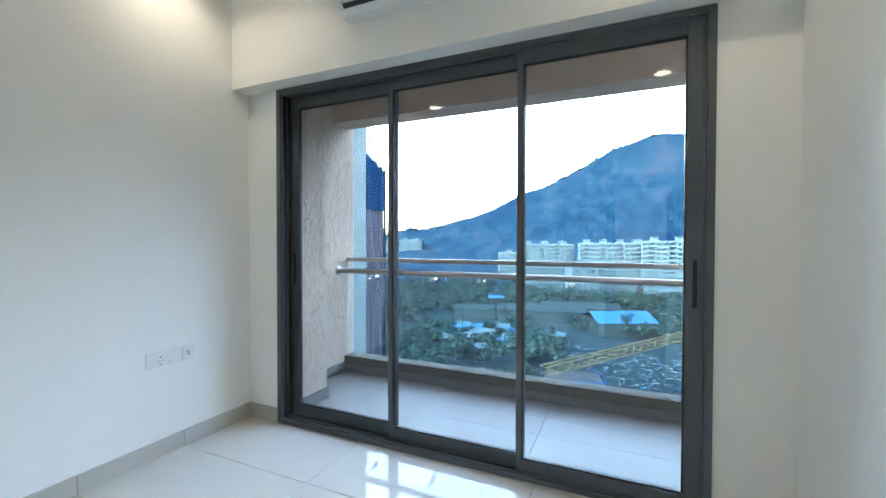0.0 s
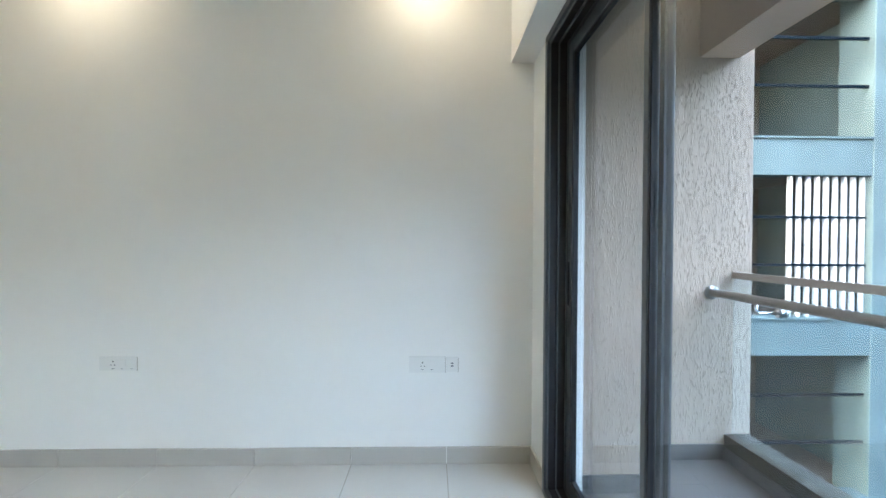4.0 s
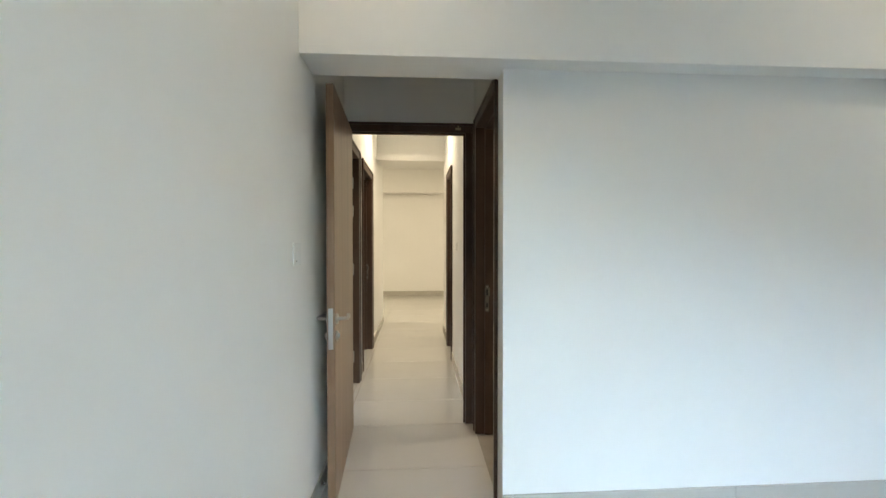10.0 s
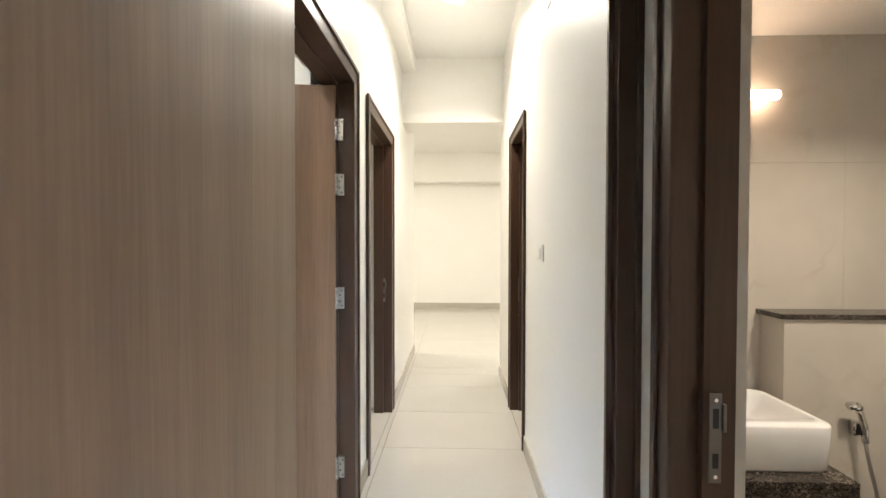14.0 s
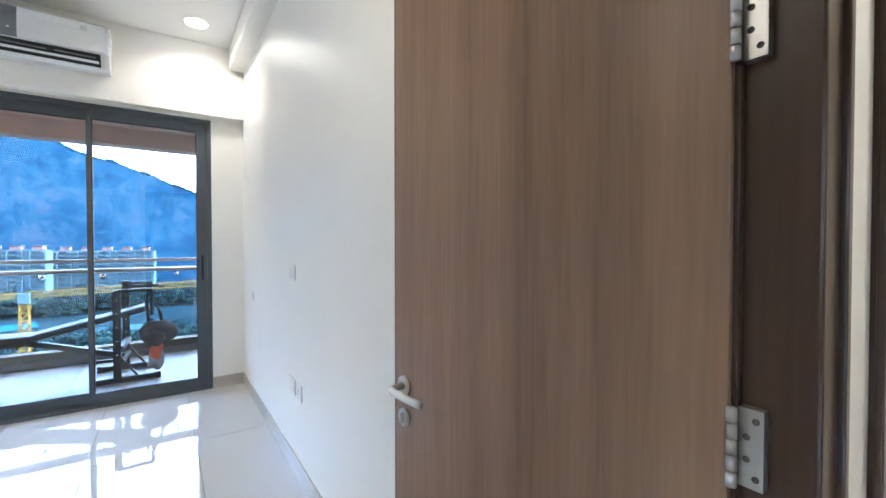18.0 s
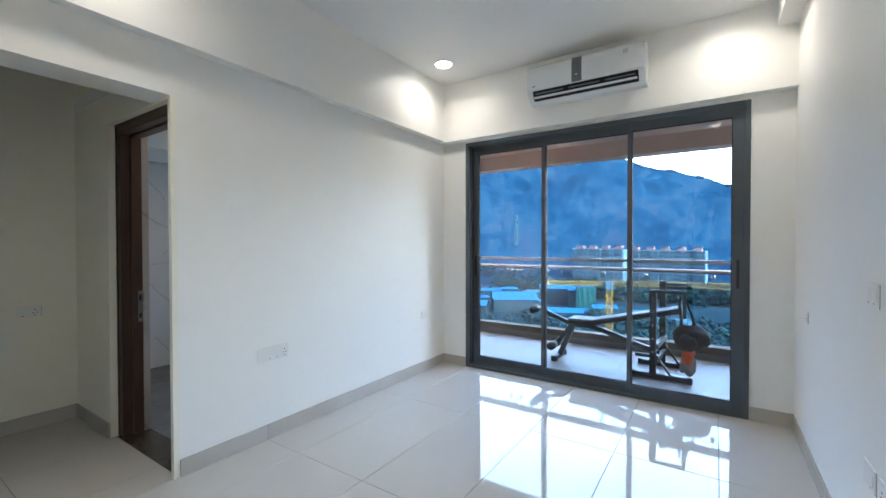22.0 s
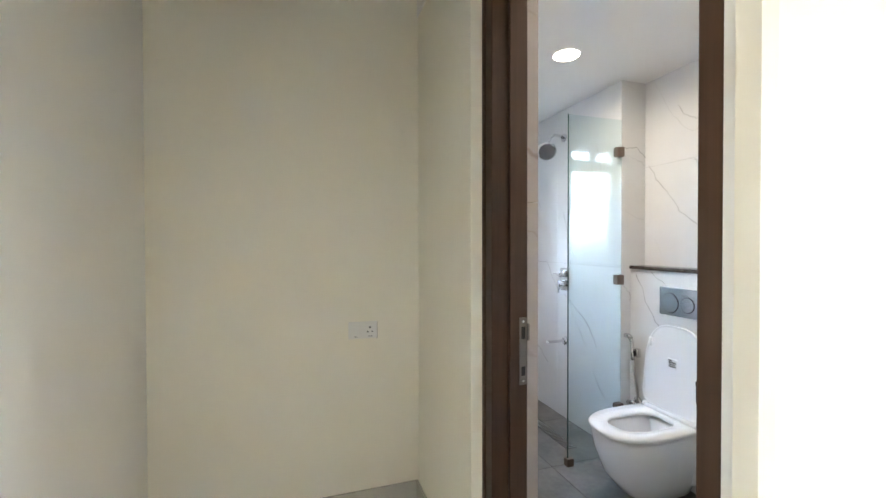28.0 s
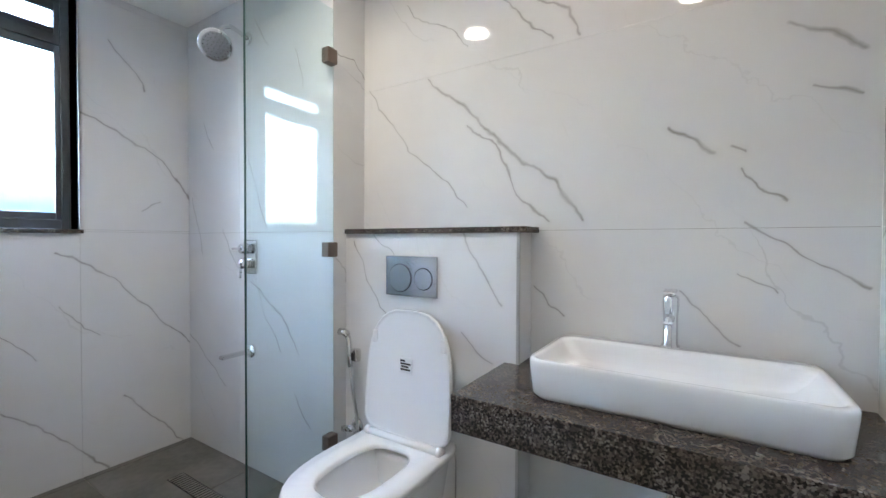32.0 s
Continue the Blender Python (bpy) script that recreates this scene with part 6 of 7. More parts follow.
# the strong blue of hill and valley floor is distance haze put into colour
FOREST = foliage("hazed_wooded_hill", (0.0007, 0.0046, 0.0124), (0.0011, 0.0068, 0.0178), (0.0017, 0.0088, 0.0196), (0.0042, 0.0096, 0.0205), 9.0, True)
EARTH = foliage("hazed_valley_ground", (0.0014, 0.0056, 0.0102), (0.0020, 0.0076, 0.0134), (0.0030, 0.0098, 0.0152), (0.0055, 0.0120, 0.0185), 0.04)
rs = [0.5, 20, 40, 60, 80, 100, 120, 145, 170, 200, 230, 260, 290, 320, 345] + [370 + 21 * k for k in range(31)] + [1010, 1030, 1060, 1120, 1250, 1500, 2000, 3000, 4800]
azs = [-180 + 1.2 * k for k in range(300)]
verts = [tuple(bearing(a, r, land(a, r))) for r in rs for a in azs]
n = len(azs)
faces = [(i * n + k, i * n + (k + 1) % n, (i + 1) * n + (k + 1) % n, (i + 1) * n + k) for i in range(len(rs) - 1) for k in range(n)]
me = bpy.data.meshes.new("ground")
me.from_pydata(verts, [], faces)
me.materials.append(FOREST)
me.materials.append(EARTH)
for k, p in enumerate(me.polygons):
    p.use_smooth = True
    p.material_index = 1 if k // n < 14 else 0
tagged(new("ground", me), "wooded valley floor rising to a long hill", "ground", kind="structure")

# open places in the valley: bearing range, distance range
CLEAR = [(-8, 26, 75, 190), (0, 26, 190, 245), (-14, 14, 285, 350), (-95, -58, 205, 330), (-93, -71, 345, 420), (-100, -76, 60, 205), (33, 70, 30, 75), (12, 17, 250, 330), (26, 34, 520, 660)]


def open_place(az, r):
    return any(a <= az <= b and c <= r <= d for a, b, c, d in CLEAR)


# tree colours carry the valley's blue haze, hollows lifted by it too
LEAVES = foliage("hazed_tree_foliage", (0.0014, 0.0062, 0.0112), (0.0020, 0.0084, 0.0136), (0.0030, 0.0112, 0.0146), (0.0046, 0.0126, 0.0154), 0.06)


def leaf_shapes(count, seed, sub=2):
    """Base crown clumps: uneven, angular balls of small facets."""
    out = []
    for s in range(count):
        bm = bmesh.new()
        bmesh.ops.create_icosphere(bm, subdivisions=sub, radius=1.0)
        for v in bm.verts:
            v.co *= 1 + 0.42 * noise.noise(v.co * 2.3 + Vector((s * 5.0 + seed, 0, 0))) + 0.25 * noise.noise(v.co * 6 + Vector((s, seed, 3)))
            v.co.z *= 0.8
        bm.verts.index_update()
        out.append((np.array([v.co[:] for v in bm.verts]), np.array([[v.index for v in f.verts] for f in bm.faces])))
        bm.free()
    return out


def scatter(name, spots, label, shapes, material, leaves=0, spread=0.2, core=1.0):
    """Joins many crown clumps into one mesh; spots are (place, radius)."""
    V, Fc, base = [], [], 0
    rnd = random.Random(11)
    for p, r in spots:
        v, f = shapes[rnd.randrange(len(shapes))]
        a = rnd.uniform(0, 6.28)
        rot = np.array([[math.cos(a), -math.sin(a), 0], [math.sin(a), math.cos(a), 0], [0, 0, 1]])
        V.append(v @ rot.T * r * core + np.array(p))
        Fc.append(f + base)
        base += len(v)
    gen = np.random.default_rng(3)
    for p, r in (spots if leaves else ()):
        d = gen.normal(size=(leaves, 3))
        d /= np.linalg.norm(d, axis=1)[:, None]
        d[:, 2] = np.abs(d[:, 2]) * 0.9 - 0.15
        c = np.array(p) + d * r * gen.uniform(0.75, 1.25, (leaves, 1))
        tri = c[:, None, :] + gen.normal(size=(leaves, 3, 3)) * r * spread
        V.append(tri.reshape(-1, 3))
        Fc.append(np.arange(leaves * 3).reshape(-1, 3) + base)
        base += leaves * 3
    V, Fc = np.concatenate(V), np.concatenate(Fc)
    me = bpy.data.meshes.new(name)
    me.from_pydata(V.tolist(), [], Fc.tolist())
    me.materials.append(material)
    me.polygons.foreach_set("use_smooth", [True] * len(me.polygons))
    return tagged(new(name, me), label, "trees", kind="stuff")


rnd = random.Random(5)
valley, hill = [], []
while len(valley) < 9000:
    az, r = rnd.choice((rnd.uniform(-12, 40), rnd.uniform(-100, -48))), rnd.uniform(0.06, 1.0) ** 0.7 * 400
    if r < 70 or (open_place(az, r) and (rnd.random() < 0.66 or az > 9 and r < 250 and rnd.random() < 0.8 or az < 9 and r < 190 and az > -9 or r < 118 or az < -40 and r < 300)):
        continue
    p = bearing(az, r, land(az, r))
    size = rnd.uniform(0.7, 1.25)
    for _ in range(6):
        s = rnd.uniform(0.9, 2.2) * size
        valley.append(((p.x + rnd.uniform(-3, 3) * size, p.y + rnd.uniform(-3, 3) * size, p.z + rnd.uniform(2.0, 6.5) * size), s))
for lo, hi, near, far, count in ((-14, 15, 258, 284, 210), (-94, -70, 318, 352, 230), (9, 27, 118, 190, 24), (-94, -76, 100, 200, 120), (12, 34, 60, 104, 46)):
    for _ in range(count):
        az, r = rnd.uniform(lo, hi), rnd.uniform(near, far)
        if 16 < az < 26 and r < 122:
            continue
        p = bearing(az, r, land(az, r))
        size = rnd.uniform(0.9, 1.6)
        for _ in range(6):
            valley.append(((p.x + rnd.uniform(-3, 3) * size, p.y + rnd.uniform(-3, 3) * size, p.z + rnd.uniform(2.0, 7.0) * size), rnd.uniform(0.9, 2.2) * size))
while len(hill) < 3600:
    az, r = rnd.choice((rnd.uniform(-14, 36), rnd.uniform(-100, -48))), rnd.uniform(930, 1012)
    if open_place(az, r):
        continue
    p = bearing(az, r, land(az, r))
    s = rnd.uniform(2.0, 5.0)
    hill.append(((p.x, p.y, p.z - 0.25 * s), s))
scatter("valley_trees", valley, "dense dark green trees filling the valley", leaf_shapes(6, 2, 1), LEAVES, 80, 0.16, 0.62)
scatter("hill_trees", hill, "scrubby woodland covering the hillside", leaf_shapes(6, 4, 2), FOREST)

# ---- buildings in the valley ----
# far materials below carry blue distance haze in their dark base colours
WHITE = mat("hazed_white_facade", (0.0130, 0.0310, 0.0520), 0.7, var=0.06, scale=0.3, spec=0.0)
# a darker tone of the facade colour for slabs and hoods
SHADE = mat("darker_slab_band", (0.0085, 0.0195, 0.0315), 0.8, var=0.15, scale=0.4, spec=0.0)
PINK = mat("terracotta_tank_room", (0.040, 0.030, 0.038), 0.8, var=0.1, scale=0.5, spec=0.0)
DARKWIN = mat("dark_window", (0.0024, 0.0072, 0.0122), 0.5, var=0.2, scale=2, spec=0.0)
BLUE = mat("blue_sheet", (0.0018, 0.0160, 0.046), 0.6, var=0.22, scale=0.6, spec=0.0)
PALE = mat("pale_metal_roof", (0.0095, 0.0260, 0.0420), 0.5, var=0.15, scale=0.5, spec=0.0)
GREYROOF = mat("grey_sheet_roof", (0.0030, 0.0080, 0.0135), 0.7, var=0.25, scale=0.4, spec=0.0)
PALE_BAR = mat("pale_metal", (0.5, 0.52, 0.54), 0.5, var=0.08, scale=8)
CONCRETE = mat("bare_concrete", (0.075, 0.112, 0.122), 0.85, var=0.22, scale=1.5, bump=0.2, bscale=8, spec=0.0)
# concrete darkened to offset strong sky light on its tops
SITE = mat("darkened_site_concrete", (0.0068, 0.0115, 0.0180), 0.9, var=0.3, scale=0.8, spec=0.0)
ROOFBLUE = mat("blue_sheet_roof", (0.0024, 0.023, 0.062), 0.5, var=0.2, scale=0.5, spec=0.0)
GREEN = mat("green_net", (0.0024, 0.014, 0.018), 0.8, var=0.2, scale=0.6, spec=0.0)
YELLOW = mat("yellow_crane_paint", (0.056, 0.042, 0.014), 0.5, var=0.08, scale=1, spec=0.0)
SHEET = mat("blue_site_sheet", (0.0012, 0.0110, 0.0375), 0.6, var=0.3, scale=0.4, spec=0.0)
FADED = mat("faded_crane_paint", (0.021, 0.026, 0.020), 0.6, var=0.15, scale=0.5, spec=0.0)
SHARED = {}


def shared_box(key, w, d, h, material):
    if key not in SHARED:
        bm = boxes((-w / 2, -d / 2, -h / 2, w / 2, d / 2, h / 2))
        m2 = bpy.data.meshes.new("window")
        bm.to_mesh(m2)
        bm.free()
        m2.materials.append(material)
        SHARED[key] = m2
    return SHARED[key]


def apartment(az, dist, wide, deep, top, floors, cols, turn, label, wall=WHITE, tanks=2, tank=None, bottom=GROUND):
    """A block of flats: body, floor bands, dark windows, balconies and roof rooms, facing the viewer."""
    at = bearing(az, dist, bottom)
    yaw = az + turn
    b = thing("apartment_building", at, label, "building", "valley buildings", "", yaw)
    m = pose(*at, 0, 0, yaw)
    h = top - bottom

    def put(nm, rows, material, lab=""):
        bm = boxes(*rows)
        bm.transform(m)
        return part(nm, bm, material, b, lab)
    put("wall", [(-wide / 2, 0, 0, wide / 2, deep, h)], wall)
    put("parapet", [(-wide / 2 - 0.2, -0.2, h, wide / 2 + 0.2, 0.2, h + 0.9), (-wide / 2 - 0.2, deep - 0.2, h, wide / 2 + 0.2, deep + 0.2, h + 0.9)], wall)
    fh = 3.1
    for k in range(tanks):
        x = -wide / 2 + wide * (k + 0.5) / tanks
        put("roof_room", [(x - 2.6, deep * 0.3, h, x + 2.6, deep * 0.8, h + 3.2)], tank or wall)
        put("roof_slab", [(x - 3.0, deep * 0.25, h + 3.2, x + 3.0, deep * 0.85, h + 3.6)], wall)
    cw = wide / cols
    n = min(floors + 4, int((h - 2) / fh))

    def piece(nm, key, size, material, at_):
        o = new(nm, shared_box(key, *size, material))
        o.parent = b
        o.matrix_parent_inverse = b.matrix_basis.inverted()
        o.matrix_basis = m @ pose(*at_)
        return o
    for c in range(cols):
        x = -wide / 2 + cw * (c + 0.5)
        if c % 3 == 1:
            # flat dark panel on the wall stands in for a shaded balcony recess
            put("recess_shade", [(x - cw * 0.40, -0.1, h - n * fh, x + cw * 0.40, 0.0, h - 0.4)], DARKWIN)
            for f in range(n):
                z = h - f * fh
                piece("balcony", ("balc", round(cw, 2)), (cw * 0.8, 0.9, 1.05), wall, (x, -0.45, z - 2.55))
                piece("balcony_slab", ("slab", round(cw, 2)), (cw * 0.9, 1.1, 0.28), SHADE, (x, -0.5, z - 3.1))
        else:
            put("bay", [(x - cw * 0.36, -0.8, h - n * fh - 1, x + cw * 0.36, 0.0, h + (0.5 if c % 3 == 0 else 1.2))], wall)
            for f in range(n):
                z = h - f * fh - 1.5
                w = 0.5 if (c + f) % 5 else 0.38
                o = piece("window", ("w", round(cw, 2), w), (cw * w, 0.3, 1.5), DARKWIN, (x, -0.72, z))
                piece("window_hood", ("hood", round(cw, 2)), (cw * 0.6, 0.5, 0.14), SHADE, (x, -0.95, z + 0.9))
    return b


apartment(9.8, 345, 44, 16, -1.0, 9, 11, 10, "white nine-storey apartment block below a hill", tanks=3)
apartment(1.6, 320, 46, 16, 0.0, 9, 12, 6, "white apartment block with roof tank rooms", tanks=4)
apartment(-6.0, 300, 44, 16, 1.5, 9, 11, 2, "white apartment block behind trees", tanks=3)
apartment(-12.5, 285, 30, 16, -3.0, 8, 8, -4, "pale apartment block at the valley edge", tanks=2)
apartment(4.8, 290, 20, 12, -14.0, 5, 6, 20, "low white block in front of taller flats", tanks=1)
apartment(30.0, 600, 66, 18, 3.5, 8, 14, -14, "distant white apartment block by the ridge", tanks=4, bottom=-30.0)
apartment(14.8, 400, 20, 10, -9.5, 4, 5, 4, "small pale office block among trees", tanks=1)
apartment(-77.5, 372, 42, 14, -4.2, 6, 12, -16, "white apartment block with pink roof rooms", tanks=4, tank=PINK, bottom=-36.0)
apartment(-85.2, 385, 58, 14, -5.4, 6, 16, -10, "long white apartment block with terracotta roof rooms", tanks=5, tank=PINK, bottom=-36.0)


def shed(az, dist, wide, deep, high, turn, roof, label, wall=None):
    """A low building with a pitched sheet roof with ribs."""
    at = bearing(az, dist, GROUND)
    b = thing("shed", at, label, "shed", "valley sheds", "", az + turn)
    m = pose(*at, 0, 0, az + turn)
    bm = boxes((-wide / 2, 0, 0, wide / 2, deep, high))
    bm.transform(m)
    part("wall", bm, wall or GREYROOF, b)
    bm = bmesh.new()
    loft(bm, [[(x, -0.5, high - 0.1), (x, deep / 2, high + deep * 0.16), (x, deep + 0.5, high - 0.1), (x, deep / 2, high + deep * 0.16 - 0.25)] for x in (-wide / 2 - 0.5, wide / 2 + 0.5)])
    bm.transform(m)
    part("roof", bm, roof, b)
    for k in range(5):
        x = -wide / 2 + wide * (k + 0.5) / 5
        bm = bmesh.new()
        bar(bm, (x, -0.5, high), (x, deep / 2, high + deep * 0.16 + 0.1), 0.15, 0.12)
        bm.transform(m)
        part("roof_rib", bm, roof, b)
    return b


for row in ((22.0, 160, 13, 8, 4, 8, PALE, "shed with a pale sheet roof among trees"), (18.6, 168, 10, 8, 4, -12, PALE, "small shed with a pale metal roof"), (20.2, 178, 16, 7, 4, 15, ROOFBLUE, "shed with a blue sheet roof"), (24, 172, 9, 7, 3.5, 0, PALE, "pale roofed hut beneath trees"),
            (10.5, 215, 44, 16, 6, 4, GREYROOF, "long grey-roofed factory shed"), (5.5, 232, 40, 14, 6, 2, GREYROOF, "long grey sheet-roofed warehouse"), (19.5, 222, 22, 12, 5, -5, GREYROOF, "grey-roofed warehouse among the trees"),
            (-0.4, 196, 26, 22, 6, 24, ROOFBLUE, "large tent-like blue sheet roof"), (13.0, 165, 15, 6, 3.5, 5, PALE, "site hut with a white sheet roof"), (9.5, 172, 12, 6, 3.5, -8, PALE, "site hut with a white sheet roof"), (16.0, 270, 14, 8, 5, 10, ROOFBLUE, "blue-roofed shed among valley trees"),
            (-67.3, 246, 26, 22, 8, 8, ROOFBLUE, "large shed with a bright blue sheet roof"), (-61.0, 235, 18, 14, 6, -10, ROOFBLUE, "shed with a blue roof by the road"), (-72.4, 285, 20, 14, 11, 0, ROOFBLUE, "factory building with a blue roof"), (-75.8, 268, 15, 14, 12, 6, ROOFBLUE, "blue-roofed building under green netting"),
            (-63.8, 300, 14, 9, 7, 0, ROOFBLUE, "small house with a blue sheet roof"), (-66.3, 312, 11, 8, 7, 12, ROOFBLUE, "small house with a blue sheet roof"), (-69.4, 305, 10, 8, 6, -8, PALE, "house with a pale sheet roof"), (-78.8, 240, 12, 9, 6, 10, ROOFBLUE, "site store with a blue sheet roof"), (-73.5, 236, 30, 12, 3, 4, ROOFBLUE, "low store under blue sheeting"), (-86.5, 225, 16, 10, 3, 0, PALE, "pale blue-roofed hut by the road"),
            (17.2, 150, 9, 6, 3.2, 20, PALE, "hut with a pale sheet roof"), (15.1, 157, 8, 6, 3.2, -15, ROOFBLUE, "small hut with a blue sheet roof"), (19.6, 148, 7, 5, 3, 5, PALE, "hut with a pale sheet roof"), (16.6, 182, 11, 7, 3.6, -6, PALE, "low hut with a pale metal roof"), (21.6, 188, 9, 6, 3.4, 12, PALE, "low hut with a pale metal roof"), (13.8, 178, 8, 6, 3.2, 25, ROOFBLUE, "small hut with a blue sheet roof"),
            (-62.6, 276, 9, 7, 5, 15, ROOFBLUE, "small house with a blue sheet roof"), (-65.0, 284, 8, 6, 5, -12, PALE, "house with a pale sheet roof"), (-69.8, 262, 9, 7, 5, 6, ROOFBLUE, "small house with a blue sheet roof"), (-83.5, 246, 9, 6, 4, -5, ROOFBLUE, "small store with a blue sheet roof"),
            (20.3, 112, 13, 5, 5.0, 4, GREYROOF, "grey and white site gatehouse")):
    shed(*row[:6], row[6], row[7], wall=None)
# gatehouse sign, its lettering as plain bars
sg2 = thing("roof_sign", bearing(20.3, 111, GROUND + 6.5), "row of pale raised sign letters on a gatehouse", "sign", yaw=24.3)
ms2 = pose(*bearing(20.3, 111, GROUND + 6.5), 0, 0, 24.3)
for k in range(10):
    bm = boxes((-4.5 + k * 0.9, 0, -0.5, -3.95 + k * 0.9, 0.15, 0.6))
    bm.transform(ms2)
    part("sign_bar", bm, WHITE, sg2)


def netted(az, dist, wide, deep, high, turn, label, net=SHEET):
    """A site building wrapped in hanging sheeting with folds."""
    at = bearing(az, dist, GROUND)
    b = thing("sheeted_building", at, label, "building", "", "", az + turn)
    m = pose(*at, 0, 0, az + turn)
    bm = boxes((-wide / 2 + 0.4, 0.4, 0, wide / 2 - 0.4, deep - 0.4, high - 0.4))
    bm.transform(m)
    part("frame", bm, SITE, b)
    for side in range(3):
        bm = bmesh.new()
        cols = 26
        rows_ = []
        for z in (0, high * 0.33, high * 0.66, high):
            row_ = []
            for c in range(cols + 1):
                t = c / cols
                f = 0.07 * math.sin(c * 2.4 + z) + 0.16 * math.sin(c * 0.9 + 0.2 * z)
                p = {0: (-wide / 2 + wide * t, f - 0.1, z), 1: (-wide / 2 + f - 0.1, deep * t, z), 2: (wide / 2 + f + 0.1, deep * t, z)}[side]
                row_.append(bm.verts.new(p))
            rows_.append(row_)
        for a_, b_ in zip(rows_, rows_[1:]):
            for c in range(cols):
                bm.faces.new((a_[c], a_[c + 1], b_[c + 1], b_[c]))
        bm.transform(m)
        part("sheet", bm, net, b)
    return b


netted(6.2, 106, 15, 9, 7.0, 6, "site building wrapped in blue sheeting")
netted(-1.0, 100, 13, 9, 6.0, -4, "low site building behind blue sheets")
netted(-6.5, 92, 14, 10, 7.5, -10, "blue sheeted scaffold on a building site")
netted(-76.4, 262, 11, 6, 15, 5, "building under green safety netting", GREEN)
# scrap and stacked material on the site
bm = bmesh.new()
rnd = random.Random(21)
for _ in range(760):
    p = bearing(rnd.uniform(-9, 8), rnd.uniform(116, 160), GROUND + rnd.uniform(0.1, 3.0))
    s = rnd.uniform(0.15, 0.85)
    r = bmesh.ops.create_cube(bm, size=1.0, matrix=Matrix.Translation(p) @ Euler((rnd.uniform(-0.4, 0.4), rnd.uniform(-0.4, 0.4), rnd.uniform(0, 3))).to_matrix().to_4x4() @ Matrix.Diagonal((s * rnd.uniform(1, 3), s * 0.6, s * 0.35, 1)))
    mi = rnd.choice((0, 0, 1, 2, 3))
    for f in {f for v in r["verts"] for f in v.link_faces}:
        f.material_index = mi
ob = link("site_scrap", bm, [PALE, SITE, BLUE, GREYROOF])
tagged(ob, "heaps of scaffold, sheets and scrap on a site", "rubble", kind="stuff")
for az, d in ((-3.0, 101), (-5.2, 98), (-7.6, 97), (-0.6, 103)):
    at = bearing(az, d - 6, GROUND)
    bm = boxes((-2.2, -1.5, 0, 2.2, 1.5, 2.6), bevel=0.1)
    bm.transform(pose(*at, 0, 0, az + 8))
    tagged(link("site_cabin", bm, PALE), "white metal site cabin on the ground", "cabin", "site cabins")


def lattice(bm, a, b, w, n, r=0.09):
    """A triangulated boom from a to b."""
    a, b = Vector(a), Vector(b)
    d = (b - a).normalized()
    side = d.cross(Vector((0, 0, 1)))
    side = side.normalized() if side.length > 0.1 else Vector((1, 0, 0))
    up = side.cross(d).normalized()
    cs = [side * w / 2 - up * w / 2, side * -w / 2 - up * w / 2, side * w / 2 + up * w / 2, side * -w / 2 + up * w / 2]
    for c in cs:
        bar(bm, a + c, b + c, r * 1.5, r * 1.5)
    for k in range(n):
        p, q = a.lerp(b, k / n), a.lerp(b, (k + 1) / n)
        for i, j in ((0, 2), (1, 3), (0, 1), (2, 3)):
            bar(bm, p + cs[i], q + cs[j], r, r)
        bar(bm, p + cs[0], p + cs[2], r, r)
        bar(bm, p + cs[1], p + cs[3], r, r)
    return bm


def crane(mast, tip, back, height, label, w=1.6, paint=YELLOW):
    """Tower crane: mast, slewing cab, jib and counter-jib with ballast."""
    c = thing("tower_crane", mast, label, "crane")
    top = Vector((mast[0], mast[1], mast[2] + height))
    part("mast", lattice(bmesh.new(), mast, top, w, 14, 0.17), paint, c)
    part("jib", lattice(bmesh.new(), top + Vector((0, 0, 0.8)), tip, w * 0.8, 22, 0.14), paint, c)
    bm = bmesh.new()
    lattice(bm, top + Vector((0, 0, 0.8)), Vector(back), 1.1, 8, 0.12)
    part("counter_jib", bm, paint, c)
    bm = bmesh.new()
    bar(bm, Vector(back) - Vector((0, 0, 0.2)), Vector(back).lerp(top, 0.08), 1.4, 1.4)
    part("ballast", bm, paint, c)
    bm = boxes((top.x - 1.1, top.y - 1.1, top.z - 1.4, top.x + 1.1, top.y + 1.1, top.z + 1.4), bevel=0.15)
    part("cab", bm, WHITE, c, "white operator cab")
    return c


m1 = bearing(-9.3, 118, GROUND)
crane(m1, bearing(10.2, 66, -19.0), bearing(-14.5, 132, -19.8), 19.5, "faded yellow tower crane on a building site", 1.7, FADED)
m2 = bearing(-79.8, 150, GROUND)
crane(m2, bearing(-97, 140, -10.4), bearing(-71.5, 152, -12.9), 27.0, "yellow tower crane near blue-roofed sheds", 1.7)
# power pylon on the slope
pyl = thing("power_pylon", bearing(-67.0, 470, land(-67.0, 470)), "grey steel power pylon on the hillside", "pylon")
pb = bearing(-67.0, 470, land(-67.0, 470))
part("tower", lattice(bmesh.new(), pb, pb + Vector((0, 0, 34)), 2.2, 9, 0.3), PALE, pyl)

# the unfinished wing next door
# inner concrete: browner, with the rooms' shade put into its colour
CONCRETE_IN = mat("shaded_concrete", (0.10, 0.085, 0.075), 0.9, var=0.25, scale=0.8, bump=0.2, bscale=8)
HAZE_NET = mat("pale_torn_net", (0.22, 0.30, 0.35), 0.9, var=0.2, scale=1.6)
NET = mat("dark_blue_net", (0.007, 0.014, 0.030), 0.85, var=0.35, scale=1.1, stretch=(1, 1, 0.3))
WX, WY0, WY1, WC = -4.0, 3.0, 6.42, 7.32
PITCH = 2.88
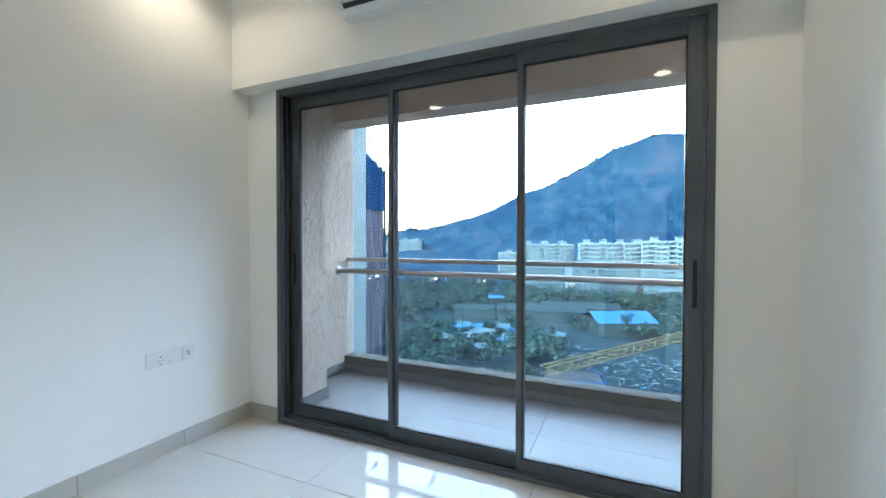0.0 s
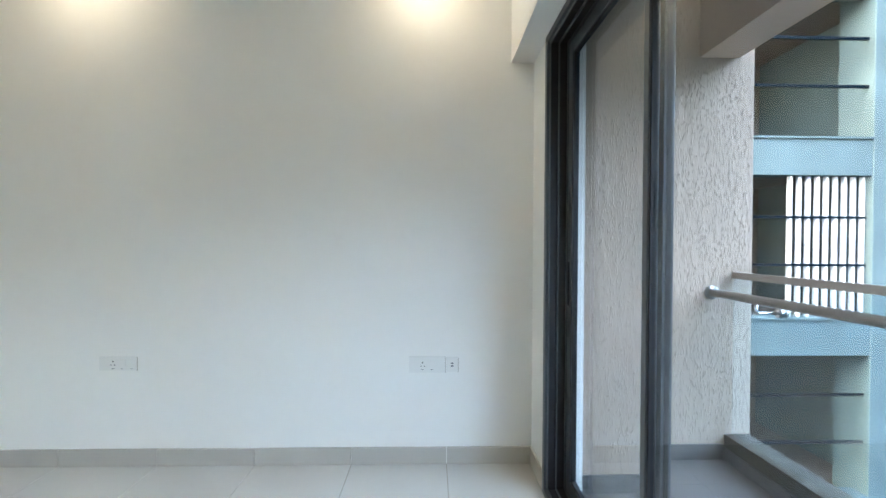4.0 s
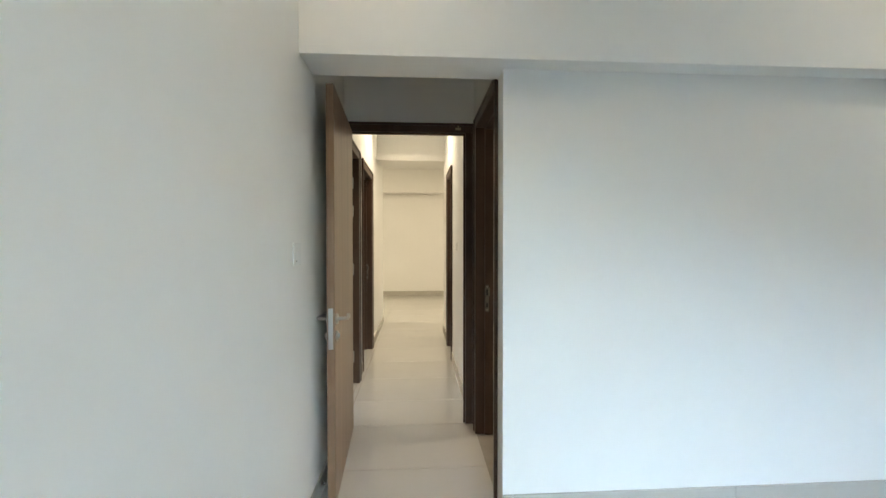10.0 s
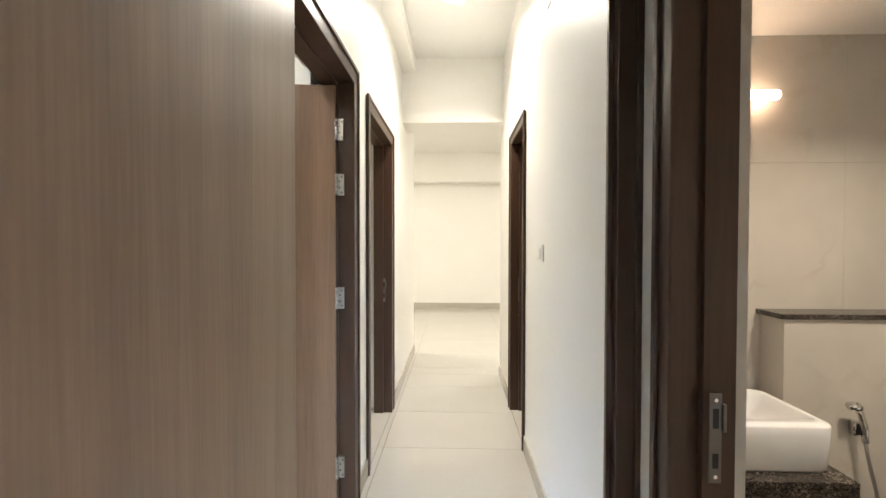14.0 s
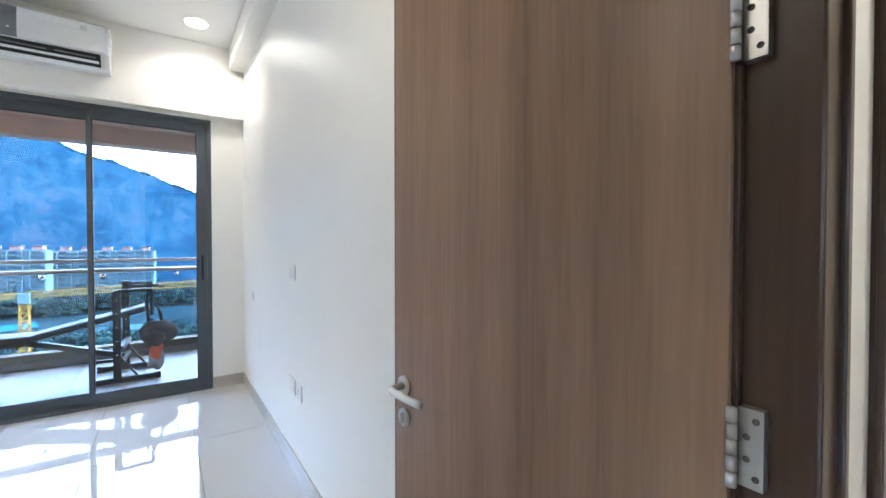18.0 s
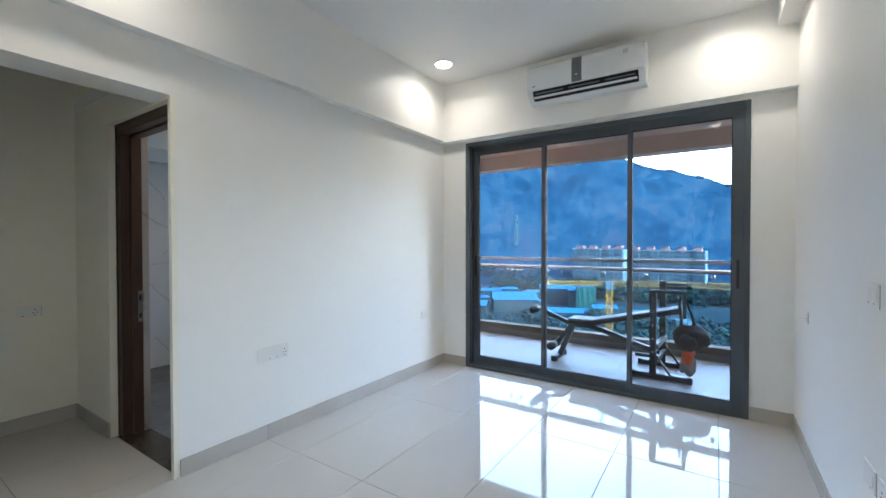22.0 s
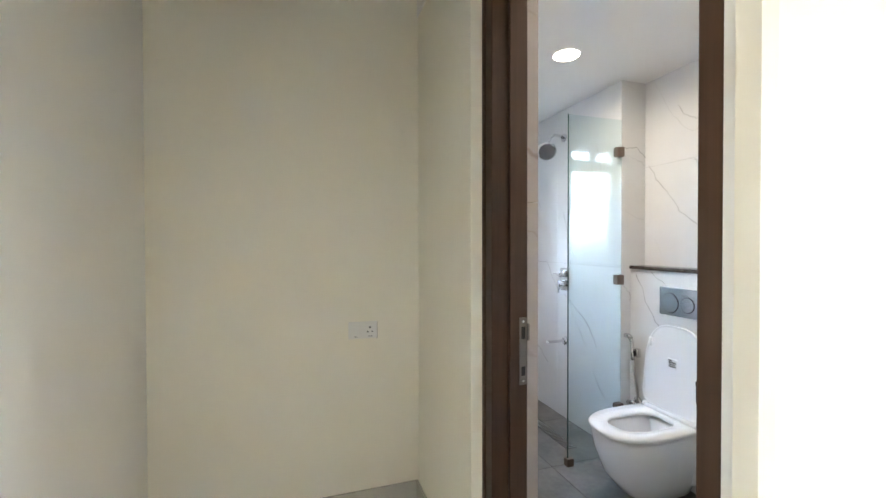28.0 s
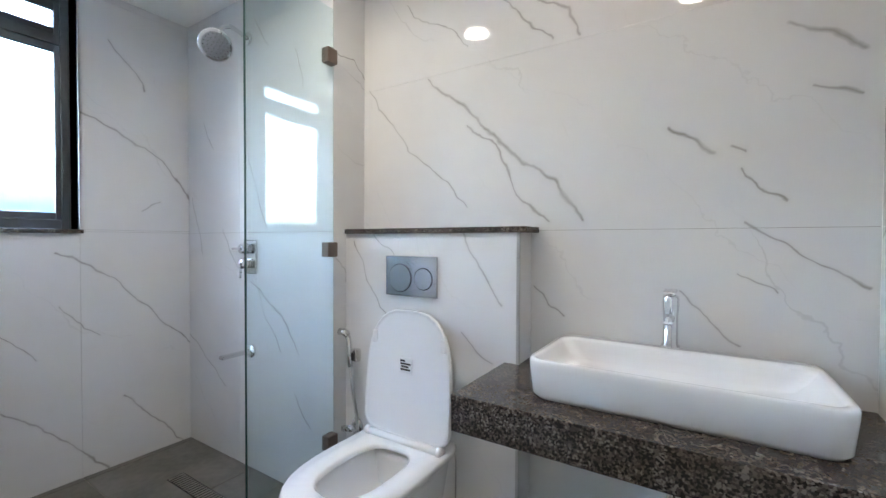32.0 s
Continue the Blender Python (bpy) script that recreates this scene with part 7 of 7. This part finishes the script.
tw = thing("unfinished_tower", (WX - 3, 5.2, GROUND), "bare concrete tower under construction with blue netting", "building")


def tput(nm, rows, material, lab="", parent=tw, bevel=0.0):
    return part(nm, boxes(*rows, bevel=bevel), material, parent, lab)


low, high = GROUND, 0.11 + 7 * PITCH
tput("corner_column", [(WX - 0.6, WY1, low, WX, WC, high)], CONCRETE, bevel=0.02)
tput("column", [(WX - 0.6, 2.0, low, WX, WY0, high)], CONCRETE, bevel=0.02)
tput("end_wall", [(WX - 8, WC - 0.2, low, WX - 0.6, WC - 0.01, high)], CONCRETE)
tput("end_wall", [(WX - 8, 2.0, low, WX - 0.6, 2.2, high)], CONCRETE)
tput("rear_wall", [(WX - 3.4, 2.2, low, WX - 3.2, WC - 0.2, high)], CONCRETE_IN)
k0 = int((GROUND - 0.11) / PITCH)
for k in range(k0, 7):
    z = 0.11 + PITCH * k
    sp = tput("spandrel", [(WX - 0.25, WY0, z - 0.58, WX - 0.012, WY1, z)], CONCRETE, bevel=0.012)
    tput("sill_lip", [(WX - 0.27, WY0, z, WX + 0.02, WY1, z + 0.035)], CONCRETE, "", sp, 0.006)
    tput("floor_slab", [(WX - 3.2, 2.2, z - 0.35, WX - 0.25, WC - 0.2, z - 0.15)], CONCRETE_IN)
    if k == 0:
        for n in range(9):
            y = 5.15 + n * 0.15
            tput("louvre_bar", [(WX - 0.16, y, z + 0.035, WX - 0.10, y + 0.045, z + PITCH - 0.58)], PALE_BAR, "pale metal bar", sp)
    for u in (0.85, 1.62):
        tput("guard_rail", [(WX - 0.13, WY0, z + u, WX - 0.09, WY1, z + u + 0.04)], GREYROOF, "", sp)
    for y in (6.68, 7.06):
        bm = bmesh.new()
        tube(bm, (WX - 0.002, y, z - 0.30), (WX + 0.004, y, z - 0.30), 0.018, 10)
        part("tie_hole", bm, DARKWIN, sp)
tput("scaffold_pole", [(WX - 0.05, 8.28, low, WX, 8.33, 3.4)], GREYROOF)
for z0, z1, mt2 in ((3.45, 4.95, HAZE_NET), (2.2, 3.75, BLUE), (GROUND, 2.25, NET)):
    bm = bmesh.new()
    rr = []
    for j in range(25):
        q = j / 24
        row = []
        for c in range(13):
            u = c / 12
            if z1 > 4:
                zz = 3.70 - 0.30 * u + q * (z1 - 3.70) * (1 - u) ** 1.15
            else:
                zz = z0 + q * ((z1 - 0.38 * u if z1 > 3 else z1) - z0)
            wob = 0.05 * math.sin(c * 1.7 + zz * 1.3) + 0.03 * math.sin(c * 3.9 - zz * 2.2)
            row.append(bm.verts.new((WX - 0.02 + wob + (0.0 if z1 > 3 else -0.03), WC - 0.02 + u * (0.98 + 0.07 * math.sin(zz * 0.9) + 0.04 * math.sin(zz * 2.3)), zz)))
        rr.append(row)
    for a_, b_ in zip(rr, rr[1:]):
        for c in range(12):
            bm.faces.new((a_[c], a_[c + 1], b_[c + 1], b_[c]))
    bmesh.ops.dissolve_degenerate(bm, dist=0.0005, edges=bm.edges)
    part("safety_net", bm, mt2, tw, "blue safety netting hung from the slab edge")


# ---- floor tiles ----
lay(0, -3.395, 3.2, 0.0, 0.99, -0.5, 1.11, 0.555)
lay(2.29, -4.40, 3.2, -3.395, 2.1, -0.5, 1.11, 0.555)
lay(2.31, -7.45, 3.25, -4.40, 2.1, -5.41, 1.11, 0.56)
lay(2.17, -6.645, 2.31, -5.955, 2.1, -5.41, 1.11, 0.7)
lay(3.25, -5.35, 3.46, -4.43, 3.2, -5.395, 1.11, 0.555)
lay(3.25, -6.58, 3.43, -5.645, 3.2, -5.41, 1.11, 0.56)
lay(3.46, -5.29, 7.3, -2.285, 4.01, -0.955, 1.11, 0.555)
lay(3.43, -2.285, 4.575, -0.72, 4.01, -0.955, 1.11, 0.555)
lay(3.43, -7.4, 6.5, -5.45, 4.01, -0.955, 1.11, 0.555)
lay(-1.0, -11.6, 6.5, -7.45, 0.99, -5.41, 1.11, 0.56)
lay(4.66, YB, XB, YW, 4.9, -0.41, 0.6, 0.6, z=FB, material=BFLOOR, parent=bfloor)
lay(-0.065, 0.16, 3.6, 1.2, 0.2, 0.3, 0.9, 0.3, z=F, material=DECK, parent=deck_a, gap=0.0006)
lay(7.46, -6.35, 9.05, -1.4, 7.9, -0.955, 0.6, 0.6, z=F, material=DECK, parent=deck_b, gap=0.0006)
